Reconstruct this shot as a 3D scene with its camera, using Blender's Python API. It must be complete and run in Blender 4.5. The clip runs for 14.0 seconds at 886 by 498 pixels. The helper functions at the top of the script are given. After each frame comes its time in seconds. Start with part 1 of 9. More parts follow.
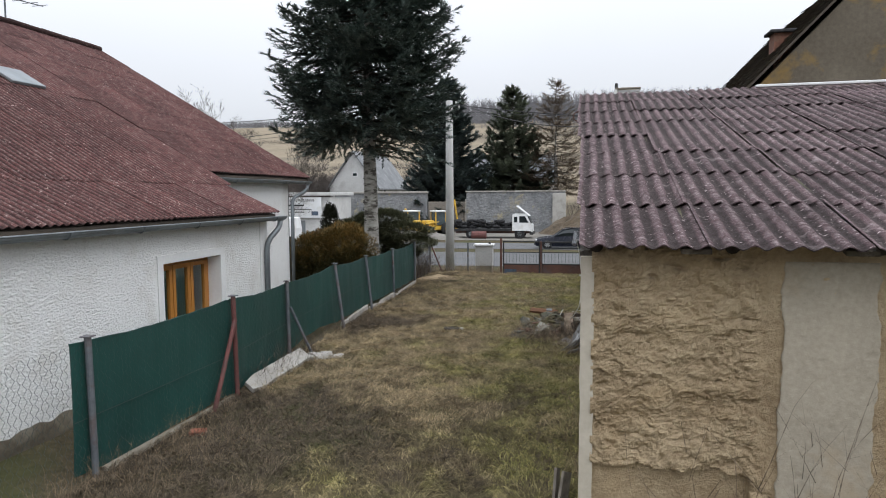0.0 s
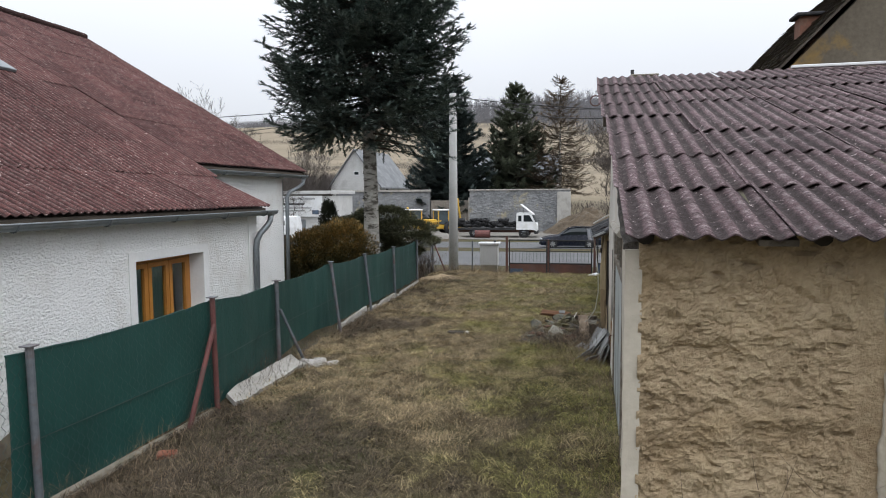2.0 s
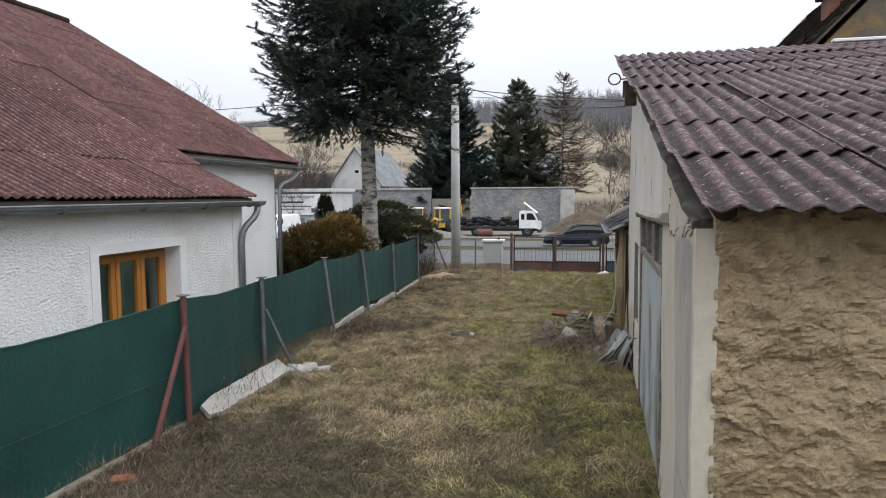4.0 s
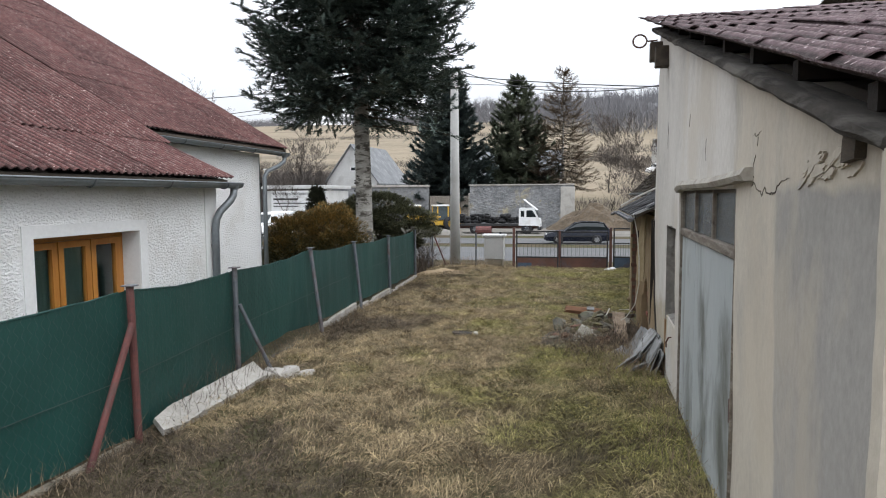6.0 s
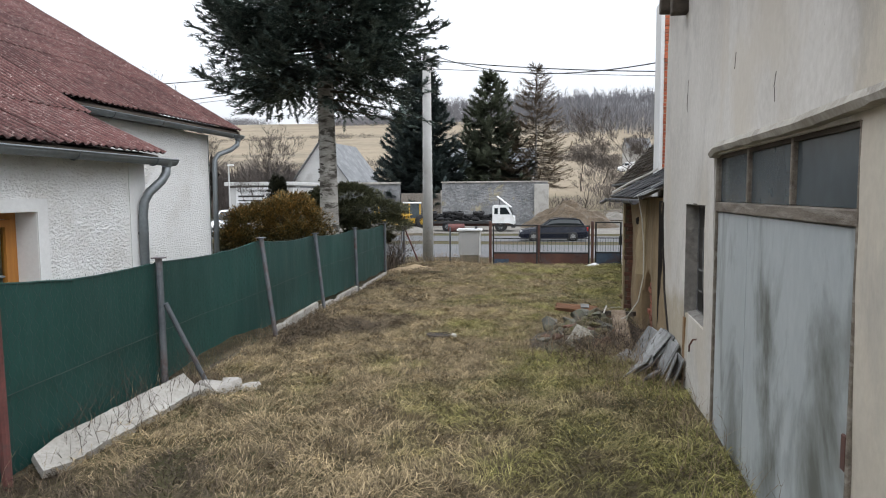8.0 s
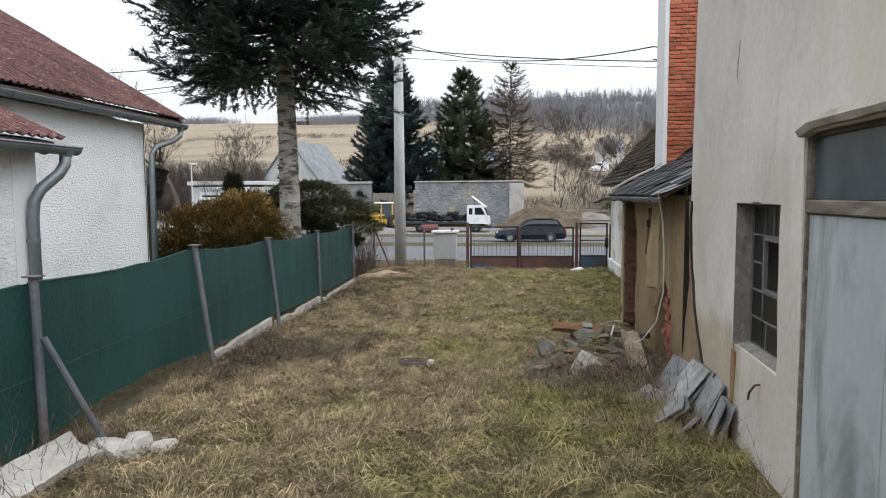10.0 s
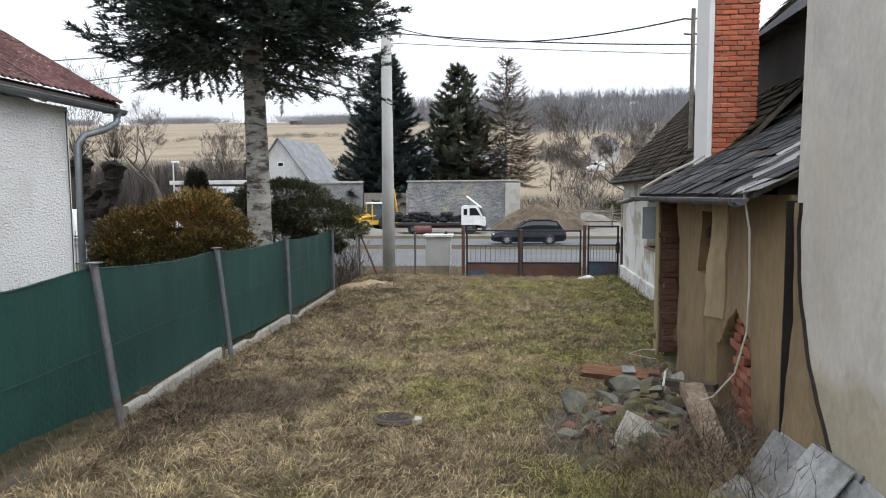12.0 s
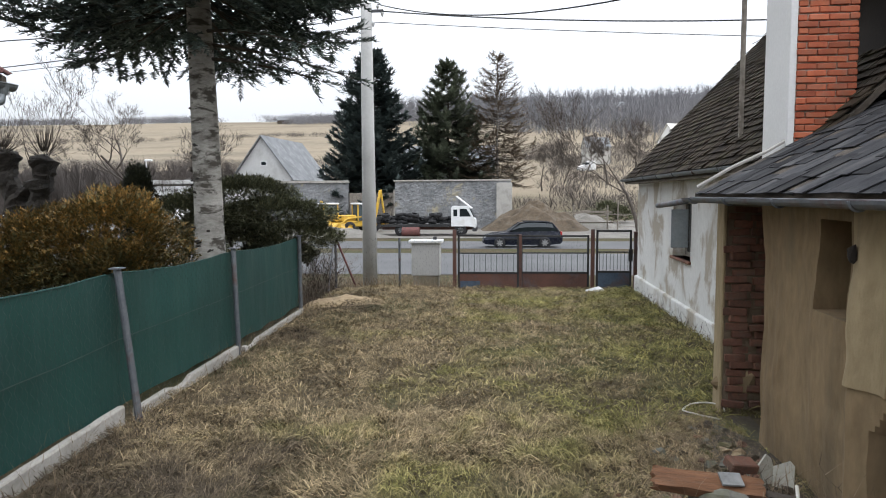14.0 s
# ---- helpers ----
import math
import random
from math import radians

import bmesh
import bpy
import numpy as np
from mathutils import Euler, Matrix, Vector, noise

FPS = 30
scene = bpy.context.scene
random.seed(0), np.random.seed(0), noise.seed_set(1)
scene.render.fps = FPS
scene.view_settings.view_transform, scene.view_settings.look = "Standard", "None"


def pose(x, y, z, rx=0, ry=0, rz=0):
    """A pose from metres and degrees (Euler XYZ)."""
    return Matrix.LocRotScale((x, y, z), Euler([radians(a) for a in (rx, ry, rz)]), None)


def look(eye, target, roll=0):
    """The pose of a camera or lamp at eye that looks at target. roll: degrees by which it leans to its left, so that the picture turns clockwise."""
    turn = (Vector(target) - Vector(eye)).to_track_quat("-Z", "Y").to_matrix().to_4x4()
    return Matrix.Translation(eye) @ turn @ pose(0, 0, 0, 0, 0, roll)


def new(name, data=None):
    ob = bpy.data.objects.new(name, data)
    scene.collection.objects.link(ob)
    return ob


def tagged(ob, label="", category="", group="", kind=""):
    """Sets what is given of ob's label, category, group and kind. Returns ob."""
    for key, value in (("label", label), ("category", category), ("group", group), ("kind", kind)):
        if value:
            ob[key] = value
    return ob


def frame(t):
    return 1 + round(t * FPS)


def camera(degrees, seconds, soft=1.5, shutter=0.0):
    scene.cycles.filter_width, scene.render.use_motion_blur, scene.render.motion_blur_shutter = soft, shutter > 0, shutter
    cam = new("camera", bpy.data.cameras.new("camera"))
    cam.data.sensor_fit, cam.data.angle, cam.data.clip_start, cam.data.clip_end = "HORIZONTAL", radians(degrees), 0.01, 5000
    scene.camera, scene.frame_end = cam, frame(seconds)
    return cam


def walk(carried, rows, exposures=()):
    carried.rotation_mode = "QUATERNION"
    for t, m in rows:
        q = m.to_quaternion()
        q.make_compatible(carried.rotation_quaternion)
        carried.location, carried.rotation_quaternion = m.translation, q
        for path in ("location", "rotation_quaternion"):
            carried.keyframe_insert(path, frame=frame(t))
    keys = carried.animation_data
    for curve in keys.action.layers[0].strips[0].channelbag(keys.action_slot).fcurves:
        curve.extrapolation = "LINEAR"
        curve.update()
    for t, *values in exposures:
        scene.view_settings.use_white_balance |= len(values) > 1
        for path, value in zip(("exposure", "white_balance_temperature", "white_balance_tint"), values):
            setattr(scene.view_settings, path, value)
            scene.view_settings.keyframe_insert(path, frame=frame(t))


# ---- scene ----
cam = camera(68.0, 14.0, 1.05)
PITCH, ROLL = -4.72, -0.35
# seconds, eye x y z, yaw
PATH = [
    (0, -0.139, -0.326, 3.019, 11.87),
    (0.5, -0.206, -0.073, 2.983, 11.90),
    (1, -0.273, 0.183, 2.949, 11.93),
    (1.5, -0.335, 0.444, 2.914, 12.01),
    (2, -0.394, 0.700, 2.878, 12.08),
    (2.5, -0.451, 0.947, 2.841, 12.13),
    (3, -0.509, 1.189, 2.808, 12.13),
    (3.5, -0.572, 1.444, 2.761, 12.16),
    (4, -0.643, 1.717, 2.694, 12.18),
    (4.5, -0.720, 2.007, 2.617, 12.17),
    (5, -0.800, 2.312, 2.539, 12.13),
    (5.5, -0.880, 2.629, 2.469, 12.04),
    (6, -0.959, 2.949, 2.405, 11.95),
    (6.5, -1.038, 3.275, 2.342, 11.81),
    (7, -1.117, 3.615, 2.278, 11.61),
    (7.5, -1.198, 3.983, 2.208, 10.23),
    (8, -1.277, 4.365, 2.129, 9.47),
    (8.5, -1.356, 4.743, 2.080, 8.55),
    (9, -1.433, 5.133, 2.069, 7.87),
    (9.5, -1.504, 5.547, 2.081, 7.41),
    (10, -1.569, 5.995, 2.098, 7.10),
    (10.5, -1.625, 6.489, 2.104, 6.91),
    (11, -1.666, 6.997, 2.099, 6.71),
    (11.5, -1.727, 7.529, 2.092, 6.63),
    (12, -1.799, 8.078, 2.090, 6.57),
    (12.5, -1.873, 8.656, 2.100, 6.57),
    (13, -1.927, 9.223, 2.107, 6.51),
    (13.5, -1.983, 9.806, 2.105, 6.45),
    (14, -2.047, 10.407, 2.090, 5.62),
]


def eye_pose(x, y, z, yaw):
    return pose(x, y, z, 0, 0, yaw) @ pose(0, 0, 0, 90 + PITCH, 0, 0) @ pose(0, 0, 0, 0, 0, ROLL)


EXPOSURES = [(0.0, -0.24, 6360, 10), (3.0, -0.19, 6360, 10), (6.0, 0.02, 6380, 10), (14.0, 0.06, 6340, 10)]
walk(cam, [(t, eye_pose(x, y, z, yaw)) for t, x, y, z, yaw in PATH], EXPOSURES)

# ---- light: an overcast winter sky, three times brighter overhead than at the horizon ----
world = bpy.data.worlds.new("overcast_sky")
scene.world = world
world.use_nodes = True
wt = world.node_tree
wt.nodes.clear()


def wnode(kind, operation="", blend=""):
    n = wt.nodes.new(kind)
    if operation:
        n.operation = operation
    if blend:
        n.blend_type = blend
    return n


sky = wnode("ShaderNodeTexSky")
sky.sky_type, sky.sun_disc = "NISHITA", False
sky.sun_elevation, sky.sun_rotation = radians(52), radians(125)
sky.air_density, sky.dust_density = 1.0, 6.0
sky_dim = wnode("ShaderNodeMixRGB", blend="MULTIPLY")
sky_dim.inputs[0].default_value = 1.0
sky_dim.inputs[2].default_value = (0.10, 0.10, 0.10, 1)
where = wnode("ShaderNodeTexCoord")
split = wnode("ShaderNodeSeparateXYZ")
rise = wnode("ShaderNodeMath", operation="MAXIMUM")
rise.inputs[1].default_value = 0.0
lift = wnode("ShaderNodeMath", operation="MULTIPLY_ADD")
lift.inputs[1].default_value = 2.0
lift.inputs[2].default_value = 0.80
cloud = wnode("ShaderNodeTexNoise")
cloud.inputs["Scale"].default_value = 2.2
cloud.inputs["Detail"].default_value = 4.0
cloud_range = wnode("ShaderNodeMapRange")
cloud_range.inputs[3].default_value = 0.93
cloud_range.inputs[4].default_value = 1.07
cloudy = wnode("ShaderNodeMath", operation="MULTIPLY")
grey = wnode("ShaderNodeMixRGB", blend="MULTIPLY")
grey.inputs[0].default_value = 1.0
grey.inputs[1].default_value = (0.950, 0.982, 1.035, 1)
cover = wnode("ShaderNodeMixRGB", blend="MIX")
cover.inputs[0].default_value = 0.93
back = wnode("ShaderNodeBackground")
back.inputs["Strength"].default_value = 1.0
wout = wnode("ShaderNodeOutputWorld")
for a, b in ((sky.outputs[0], sky_dim.inputs[1]), (where.outputs["Generated"], split.inputs[0]), (split.outputs[2], rise.inputs[0]),
             (rise.outputs[0], lift.inputs[0]), (where.outputs["Generated"], cloud.inputs["Vector"]), (cloud.outputs[0], cloud_range.inputs[0]),
             (lift.outputs[0], cloudy.inputs[0]), (cloud_range.outputs[0], cloudy.inputs[1]), (cloudy.outputs[0], grey.inputs[2]),
             (sky_dim.outputs[0], cover.inputs[1]), (grey.outputs[0], cover.inputs[2]), (cover.outputs[0], back.inputs[0]), (back.outputs[0], wout.inputs[0])):
    wt.links.new(a, b)

sun = new("sun", bpy.data.lights.new("sun", "SUN"))
sun.data.energy, sun.data.angle, sun.data.color = 1.1, radians(40), (1.0, 0.99, 0.975)
sun.matrix_world = look((14, -10, 22), (0, 0, 0))

# ---- materials ----
def nodes_of(name):
    m = bpy.data.materials.new(name)
    m.use_nodes = True
    t = m.node_tree
    return m, t, t.nodes["Principled BSDF"]


def link(t, a, b):
    t.links.new(a, b)


def noise_node(t, vec, scale, detail=4.0, rough=0.55, distort=0.0):
    n = t.nodes.new("ShaderNodeTexNoise")
    n.inputs["Scale"].default_value = scale
    n.inputs["Detail"].default_value = detail
    n.inputs["Roughness"].default_value = rough
    n.inputs["Distortion"].default_value = distort
    if vec is not None:
        link(t, vec, n.inputs["Vector"])
    return n


def ramp_node(t, fac, stops):
    r = t.nodes.new("ShaderNodeValToRGB")
    e = r.color_ramp.elements
    while len(e) < len(stops):
        e.new(0.5)
    for el, (p, c) in zip(e, stops):
        el.position = p
        el.color = (*c, 1) if len(c) == 3 else c
    link(t, fac, r.inputs[0])
    return r


def mix_node(t, fac, a, b, blend="MIX"):
    n = t.nodes.new("ShaderNodeMixRGB")
    n.blend_type = blend
    for sock, v in zip(n.inputs, (fac, a, b)):
        if isinstance(v, bpy.types.NodeSocket):
            link(t, v, sock)
        elif isinstance(v, (int, float)):
            sock.default_value = v
        else:
            sock.default_value = (*v, 1)
    return n


def coords(t, scale=(1, 1, 1)):
    c = t.nodes.new("ShaderNodeTexCoord")
    mp = t.nodes.new("ShaderNodeMapping")
    mp.inputs["Scale"].default_value = scale
    link(t, c.outputs["Object"], mp.inputs[0])
    return mp.outputs[0]


def shifted(t, vec):
    """Moves the pattern by a random step for each object, so that repeats differ."""
    rnd = t.nodes.new("ShaderNodeObjectInfo").outputs["Random"]
    k = t.nodes.new("ShaderNodeVectorMath")
    k.operation = "MULTIPLY_ADD"
    mul = t.nodes.new("ShaderNodeCombineXYZ")
    for sock, f in zip(mul.inputs, (37.0, 61.0, 23.0)):
        m_ = t.nodes.new("ShaderNodeMath")
        m_.operation = "MULTIPLY"
        m_.inputs[1].default_value = f
        link(t, rnd, m_.inputs[0])
        link(t, m_.outputs[0], sock)
    link(t, vec, k.inputs[0])
    k.inputs[1].default_value = (1, 1, 1)
    link(t, mul.outputs[0], k.inputs[2])
    return k.outputs[0]


def bump(t, bsdf, height, strength, distance):
    b = t.nodes.new("ShaderNodeBump")
    b.inputs["Strength"].default_value = strength
    b.inputs["Distance"].default_value = distance
    link(t, height, b.inputs["Height"])
    link(t, b.outputs[0], bsdf.inputs["Normal"])
    return b


def surface(name, c1, c2, big=0.8, fine=20.0, rough=0.85, metal=0.0, bump_s=0.4, bump_d=0.01, stain=None, stain_amt=0.5, stain_scale=1.5,
            stretch=(1, 1, 1), island=0.0, objrand=0.0, stain_edge=(0.5, 0.68), spec=0.5, bump_scale=None):
    """Two-scale colour variation, fine relief, optional stains and piece-to-piece variation."""
    m, t, p = nodes_of(name)
    v = coords(t, stretch)
    if objrand:
        v = shifted(t, v)
    n1 = noise_node(t, v, big, 5)
    n2 = noise_node(t, v, fine, 5, 0.6)
    avg = mix_node(t, 0.45, n1.outputs[0], n2.outputs[0])
    col = ramp_node(t, avg.outputs[0], [(0.36, c1), (0.64, c2)]).outputs[0]
    if stain is not None:
        n3 = noise_node(t, v, stain_scale, 6, 0.62, 0.4)
        f = ramp_node(t, n3.outputs[0], [(stain_edge[0], (0, 0, 0)), (stain_edge[1], (stain_amt,) * 3)])
        col = mix_node(t, f.outputs[0], col, stain).outputs[0]
    if island or objrand:
        src = t.nodes.new("ShaderNodeNewGeometry").outputs["Random Per Island"] if island else t.nodes.new("ShaderNodeObjectInfo").outputs["Random"]
        k = island or objrand
        f = ramp_node(t, src, [(0.0, (1 - k,) * 3), (1.0, (1 + k * 0.6,) * 3)])
        col = mix_node(t, 1.0, col, f.outputs[0], "MULTIPLY").outputs[0]
    link(t, col, p.inputs["Base Color"])
    r = ramp_node(t, n2.outputs[0], [(0.3, (max(rough - 0.1, 0.02),) * 3), (0.7, (min(rough + 0.08, 1.0),) * 3)])
    link(t, r.outputs[0], p.inputs["Roughness"])
    p.inputs["Metallic"].default_value = metal
    p.inputs["Specular IOR Level"].default_value = spec
    if bump_s:
        h = noise_node(t, v, bump_scale or fine * 1.6, 6, 0.65)
        bump(t, p, h.outputs[0], bump_s, bump_d)
    return m


def foliage(name, dark, light, tip=None, crown=None):
    """Sprays of leaf or needle; crown: a colour mixed into the shoots towards the top."""
    m, t, p = nodes_of(name)
    rnd = t.nodes.new("ShaderNodeNewGeometry").outputs["Random Per Island"]
    col = ramp_node(t, rnd, [(0.0, dark), (0.65, light), (1.0, tip or light)]).outputs[0]
    v = coords(t)
    n = noise_node(t, v, 1.3, 3)
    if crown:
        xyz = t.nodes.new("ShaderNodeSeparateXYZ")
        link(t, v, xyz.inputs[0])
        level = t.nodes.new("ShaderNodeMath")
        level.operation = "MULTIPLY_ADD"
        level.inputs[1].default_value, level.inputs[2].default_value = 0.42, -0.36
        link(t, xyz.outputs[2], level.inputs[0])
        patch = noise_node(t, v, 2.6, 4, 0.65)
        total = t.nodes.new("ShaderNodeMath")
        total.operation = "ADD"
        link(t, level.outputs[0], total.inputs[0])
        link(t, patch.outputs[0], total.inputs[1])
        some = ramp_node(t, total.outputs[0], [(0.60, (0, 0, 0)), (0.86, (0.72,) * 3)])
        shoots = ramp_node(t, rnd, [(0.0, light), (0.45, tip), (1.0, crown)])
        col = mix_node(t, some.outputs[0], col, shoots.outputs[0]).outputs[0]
    f = ramp_node(t, n.outputs[0], [(0.35, (0.62,) * 3), (0.65, (1.15,) * 3)])
    link(t, mix_node(t, 1.0, col, f.outputs[0], "MULTIPLY").outputs[0], p.inputs["Base Color"])
    p.inputs["Roughness"].default_value = 0.65
    p.inputs["Specular IOR Level"].default_value = 0.25
    return m


def glass_mat(name, tint, rough=0.04):
    m, t, p = nodes_of(name)
    v = coords(t)
    n = noise_node(t, v, 3.0, 3)
    c = ramp_node(t, n.outputs[0], [(0.3, tint), (0.7, tuple(min(k * 1.5, 1) for k in tint))])
    link(t, c.outputs[0], p.inputs["Base Color"])
    p.inputs["Roughness"].default_value = rough
    p.inputs["Specular IOR Level"].default_value = 0.35
    return m


M = {}
m, t, p = nodes_of("white_spritz_plaster")
v = coords(t)
n1, n3 = noise_node(t, v, 0.5, 5), noise_node(t, v, 1.2, 6, 0.65)
n2, n4 = noise_node(t, coords(t, (1, 0.75, 1.3)), 27, 4, 0.55, 0.35), noise_node(t, v, 48, 4, 0.6, 0.5)
col = ramp_node(t, n1.outputs[0], [(0.3, (0.75, 0.75, 0.735)), (0.7, (0.86, 0.86, 0.85))]).outputs[0]
st = ramp_node(t, n3.outputs[0], [(0.50, (0, 0, 0)), (0.72, (0.5,) * 3)])
col = mix_node(t, st.outputs[0], col, (0.52, 0.48, 0.42)).outputs[0]
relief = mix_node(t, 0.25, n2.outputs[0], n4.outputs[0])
# shade in the spatter's hollows, painted: bump lows multiply the base colour darker
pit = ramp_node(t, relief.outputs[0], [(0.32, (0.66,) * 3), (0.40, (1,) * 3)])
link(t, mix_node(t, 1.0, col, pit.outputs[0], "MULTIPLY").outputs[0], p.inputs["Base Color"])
p.inputs["Roughness"].default_value = 0.95
bump(t, p, relief.outputs[0], 1.0, 0.045)
M["spritz"] = m

M["plaster_smooth"] = surface("white_smooth_plaster", (0.66, 0.66, 0.65), (0.76, 0.76, 0.75), 1.0, 30, 0.9, bump_s=0.15, bump_d=0.004)
M["plaster_old"] = surface("old_lime_plaster", (0.36, 0.32, 0.25), (0.52, 0.47, 0.38), 0.45, 14, 0.95, stain=(0.25, 0.24, 0.22), stain_amt=0.55,
                           stain_scale=0.5, bump_s=0.25, bump_d=0.012, stain_edge=(0.46, 0.62))
M["plaster_grey"] = surface("grey_cement_patch", (0.36, 0.35, 0.32), (0.48, 0.46, 0.43), 0.6, 18, 0.95, stain=(0.26, 0.25, 0.23), stain_amt=0.6, bump_s=0.2, bump_d=0.008)
M["plaster_pale"] = surface("pale_lime_wash", (0.50, 0.48, 0.43), (0.64, 0.62, 0.57), 0.5, 12, 0.95, stain=(0.36, 0.34, 0.31), stain_amt=0.6, stain_scale=0.7, bump_s=0.2, bump_d=0.008)
M["rough_wall"] = surface("crumbling_clay_and_stone", (0.25, 0.178, 0.102), (0.48, 0.38, 0.245), 1.1, 16, 0.97, stain=(0.44, 0.32, 0.18), stain_amt=0.6,
                          stain_scale=0.9, bump_s=1.0, bump_d=0.03, bump_scale=38)
M["plaster_field"] = surface("cream_render_field", (0.29, 0.255, 0.20), (0.42, 0.375, 0.30), 0.6, 26, 0.95, stain=(0.33, 0.245, 0.145), stain_amt=0.65, stain_scale=0.9, bump_s=0.4, bump_d=0.012)
M["rotten"] = surface("pale_rotten_wood", (0.17, 0.12, 0.08), (0.42, 0.335, 0.25), 6, 34, 0.97, stain=(0.085, 0.055, 0.038), stain_amt=0.85, stain_scale=10, bump_s=0.8, bump_d=0.02)
M["mud_pale"] = surface("pale_clay_plaster", (0.24, 0.18, 0.10), (0.38, 0.30, 0.18), 0.9, 12, 0.97, stain=(0.20, 0.155, 0.09), stain_amt=0.7, stain_scale=2, stretch=(1, 1, 0.5), bump_s=0.5, bump_d=0.015)
M["mud"] = surface("mud_plaster", (0.165, 0.112, 0.058), (0.30, 0.218, 0.122), 0.7, 10, 0.97, stain=(0.12, 0.095, 0.06), stain_amt=0.7, stain_scale=0.9,
                   stretch=(1, 1, 0.5), bump_s=0.4, bump_d=0.015)
M["whitewash"] = surface("flaking_whitewash", (0.60, 0.60, 0.58), (0.74, 0.74, 0.72), 0.8, 12, 0.95, stain=(0.36, 0.31, 0.24), stain_amt=0.85, stain_scale=0.9,
                         bump_s=0.3, bump_d=0.01, stain_edge=(0.5, 0.58))
M["mud_base"] = surface("damp_brown_render", (0.085, 0.070, 0.050), (0.20, 0.17, 0.125), 1.0, 10, 0.97, stain=(0.30, 0.28, 0.24), stain_amt=0.5, stain_scale=2, bump_s=0.7, bump_d=0.02)
M["plinth"] = surface("mossy_stone_plinth", (0.16, 0.14, 0.11), (0.30, 0.27, 0.22), 1.2, 9, 0.97, stain=(0.10, 0.11, 0.06), bump_s=0.8, bump_d=0.03)
M["concrete"] = surface("weathered_concrete", (0.26, 0.245, 0.22), (0.44, 0.42, 0.385), 1.5, 30, 0.92, stain=(0.22, 0.21, 0.17), stain_amt=0.6, stain_scale=2.5, bump_s=0.4, bump_d=0.008)
M["concrete_pole"] = surface("spun_concrete", (0.40, 0.40, 0.39), (0.50, 0.50, 0.49), 0.8, 25, 0.9, stain=(0.28, 0.27, 0.25), stain_amt=0.4, bump_s=0.2, bump_d=0.004)
M["zinc"] = surface("galvanised_sheet", (0.17, 0.19, 0.205), (0.28, 0.305, 0.32), 2.0, 30, 0.55, metal=0.6, stain=(0.20, 0.19, 0.18), stain_amt=0.5, bump_s=0.1, bump_d=0.003)
M["post_steel"] = surface("dull_galvanised_post", (0.10, 0.11, 0.125), (0.19, 0.205, 0.22), 3.0, 30, 0.65, metal=0.4, stain=(0.12, 0.06, 0.045), stain_amt=0.7, stain_scale=3, bump_s=0.2, bump_d=0.002)
M["rust"] = surface("red_rusty_paint", (0.085, 0.032, 0.030), (0.17, 0.060, 0.052), 3.0, 40, 0.8, stain=(0.075, 0.055, 0.05), stain_amt=0.7, stain_scale=4, bump_s=0.3, bump_d=0.003)
M["rust_panel"] = surface("rusting_sheet", (0.07, 0.035, 0.03), (0.15, 0.07, 0.05), 1.6, 30, 0.8, stain=(0.10, 0.10, 0.11), stain_amt=0.6, stain_scale=2, bump_s=0.3, bump_d=0.003)
M["blue_rust"] = surface("worn_blue_paint", (0.04, 0.06, 0.09), (0.10, 0.14, 0.20), 2.5, 30, 0.75, stain=(0.12, 0.06, 0.04), stain_amt=0.9, stain_scale=2, bump_s=0.3, bump_d=0.003)
M["wire"] = surface("dull_galvanised_wire", (0.052, 0.066, 0.064), (0.095, 0.115, 0.11), 5, 40, 0.55, metal=0.5, bump_s=0)
M["wood_grey"] = surface("grey_weathered_timber", (0.13, 0.11, 0.09), (0.30, 0.27, 0.23), 2.0, 30, 0.95, stretch=(6, 0.7, 6), bump_s=0.7, bump_d=0.01)
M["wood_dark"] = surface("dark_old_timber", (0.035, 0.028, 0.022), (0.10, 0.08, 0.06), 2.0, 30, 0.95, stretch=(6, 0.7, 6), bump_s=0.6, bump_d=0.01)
M["wood_black"] = surface("near_black_timber", (0.010, 0.008, 0.007), (0.035, 0.028, 0.023), 2.0, 30, 0.97, bump_s=0.5, bump_d=0.01)
M["wood_rail"] = surface("flaking_brown_rail", (0.09, 0.07, 0.052), (0.24, 0.205, 0.165), 2.0, 30, 0.95, stretch=(6, 0.7, 6), stain=(0.36, 0.34, 0.30), stain_amt=0.6, stain_scale=3, bump_s=0.6, bump_d=0.01)
M["wood_orange"] = surface("orange_varnished_frame", (0.36, 0.14, 0.025), (0.48, 0.21, 0.045), 2.0, 20, 0.45, stretch=(8, 8, 0.6), bump_s=0.1, bump_d=0.002)
M["wood_old"] = surface("orange_rotten_plank", (0.10, 0.046, 0.022), (0.22, 0.105, 0.05), 3.0, 20, 0.9, stretch=(0.8, 6, 6), stain=(0.14, 0.10, 0.07), bump_s=0.5, bump_d=0.01)
M["bark"] = surface("grey_fir_bark", (0.24, 0.225, 0.20), (0.50, 0.48, 0.44), 1.6, 9, 0.97, stretch=(1, 1, 2.6), stain=(0.055, 0.048, 0.036), stain_amt=0.9, stain_scale=2.4, stain_edge=(0.50, 0.58), bump_s=0.8, bump_d=0.02)
M["wood_verge"] = surface("dark_weathered_log", (0.020, 0.017, 0.014), (0.085, 0.073, 0.060), 2.0, 26, 0.97, stretch=(7, 0.8, 7), stain=(0.24, 0.22, 0.195), stain_amt=0.7, stain_scale=0.8, bump_s=0.9, bump_d=0.02)
M["bark_dark"] = surface("dark_bark", (0.045, 0.038, 0.03), (0.11, 0.095, 0.075), 3, 20, 0.97, bump_s=0.7, bump_d=0.02)
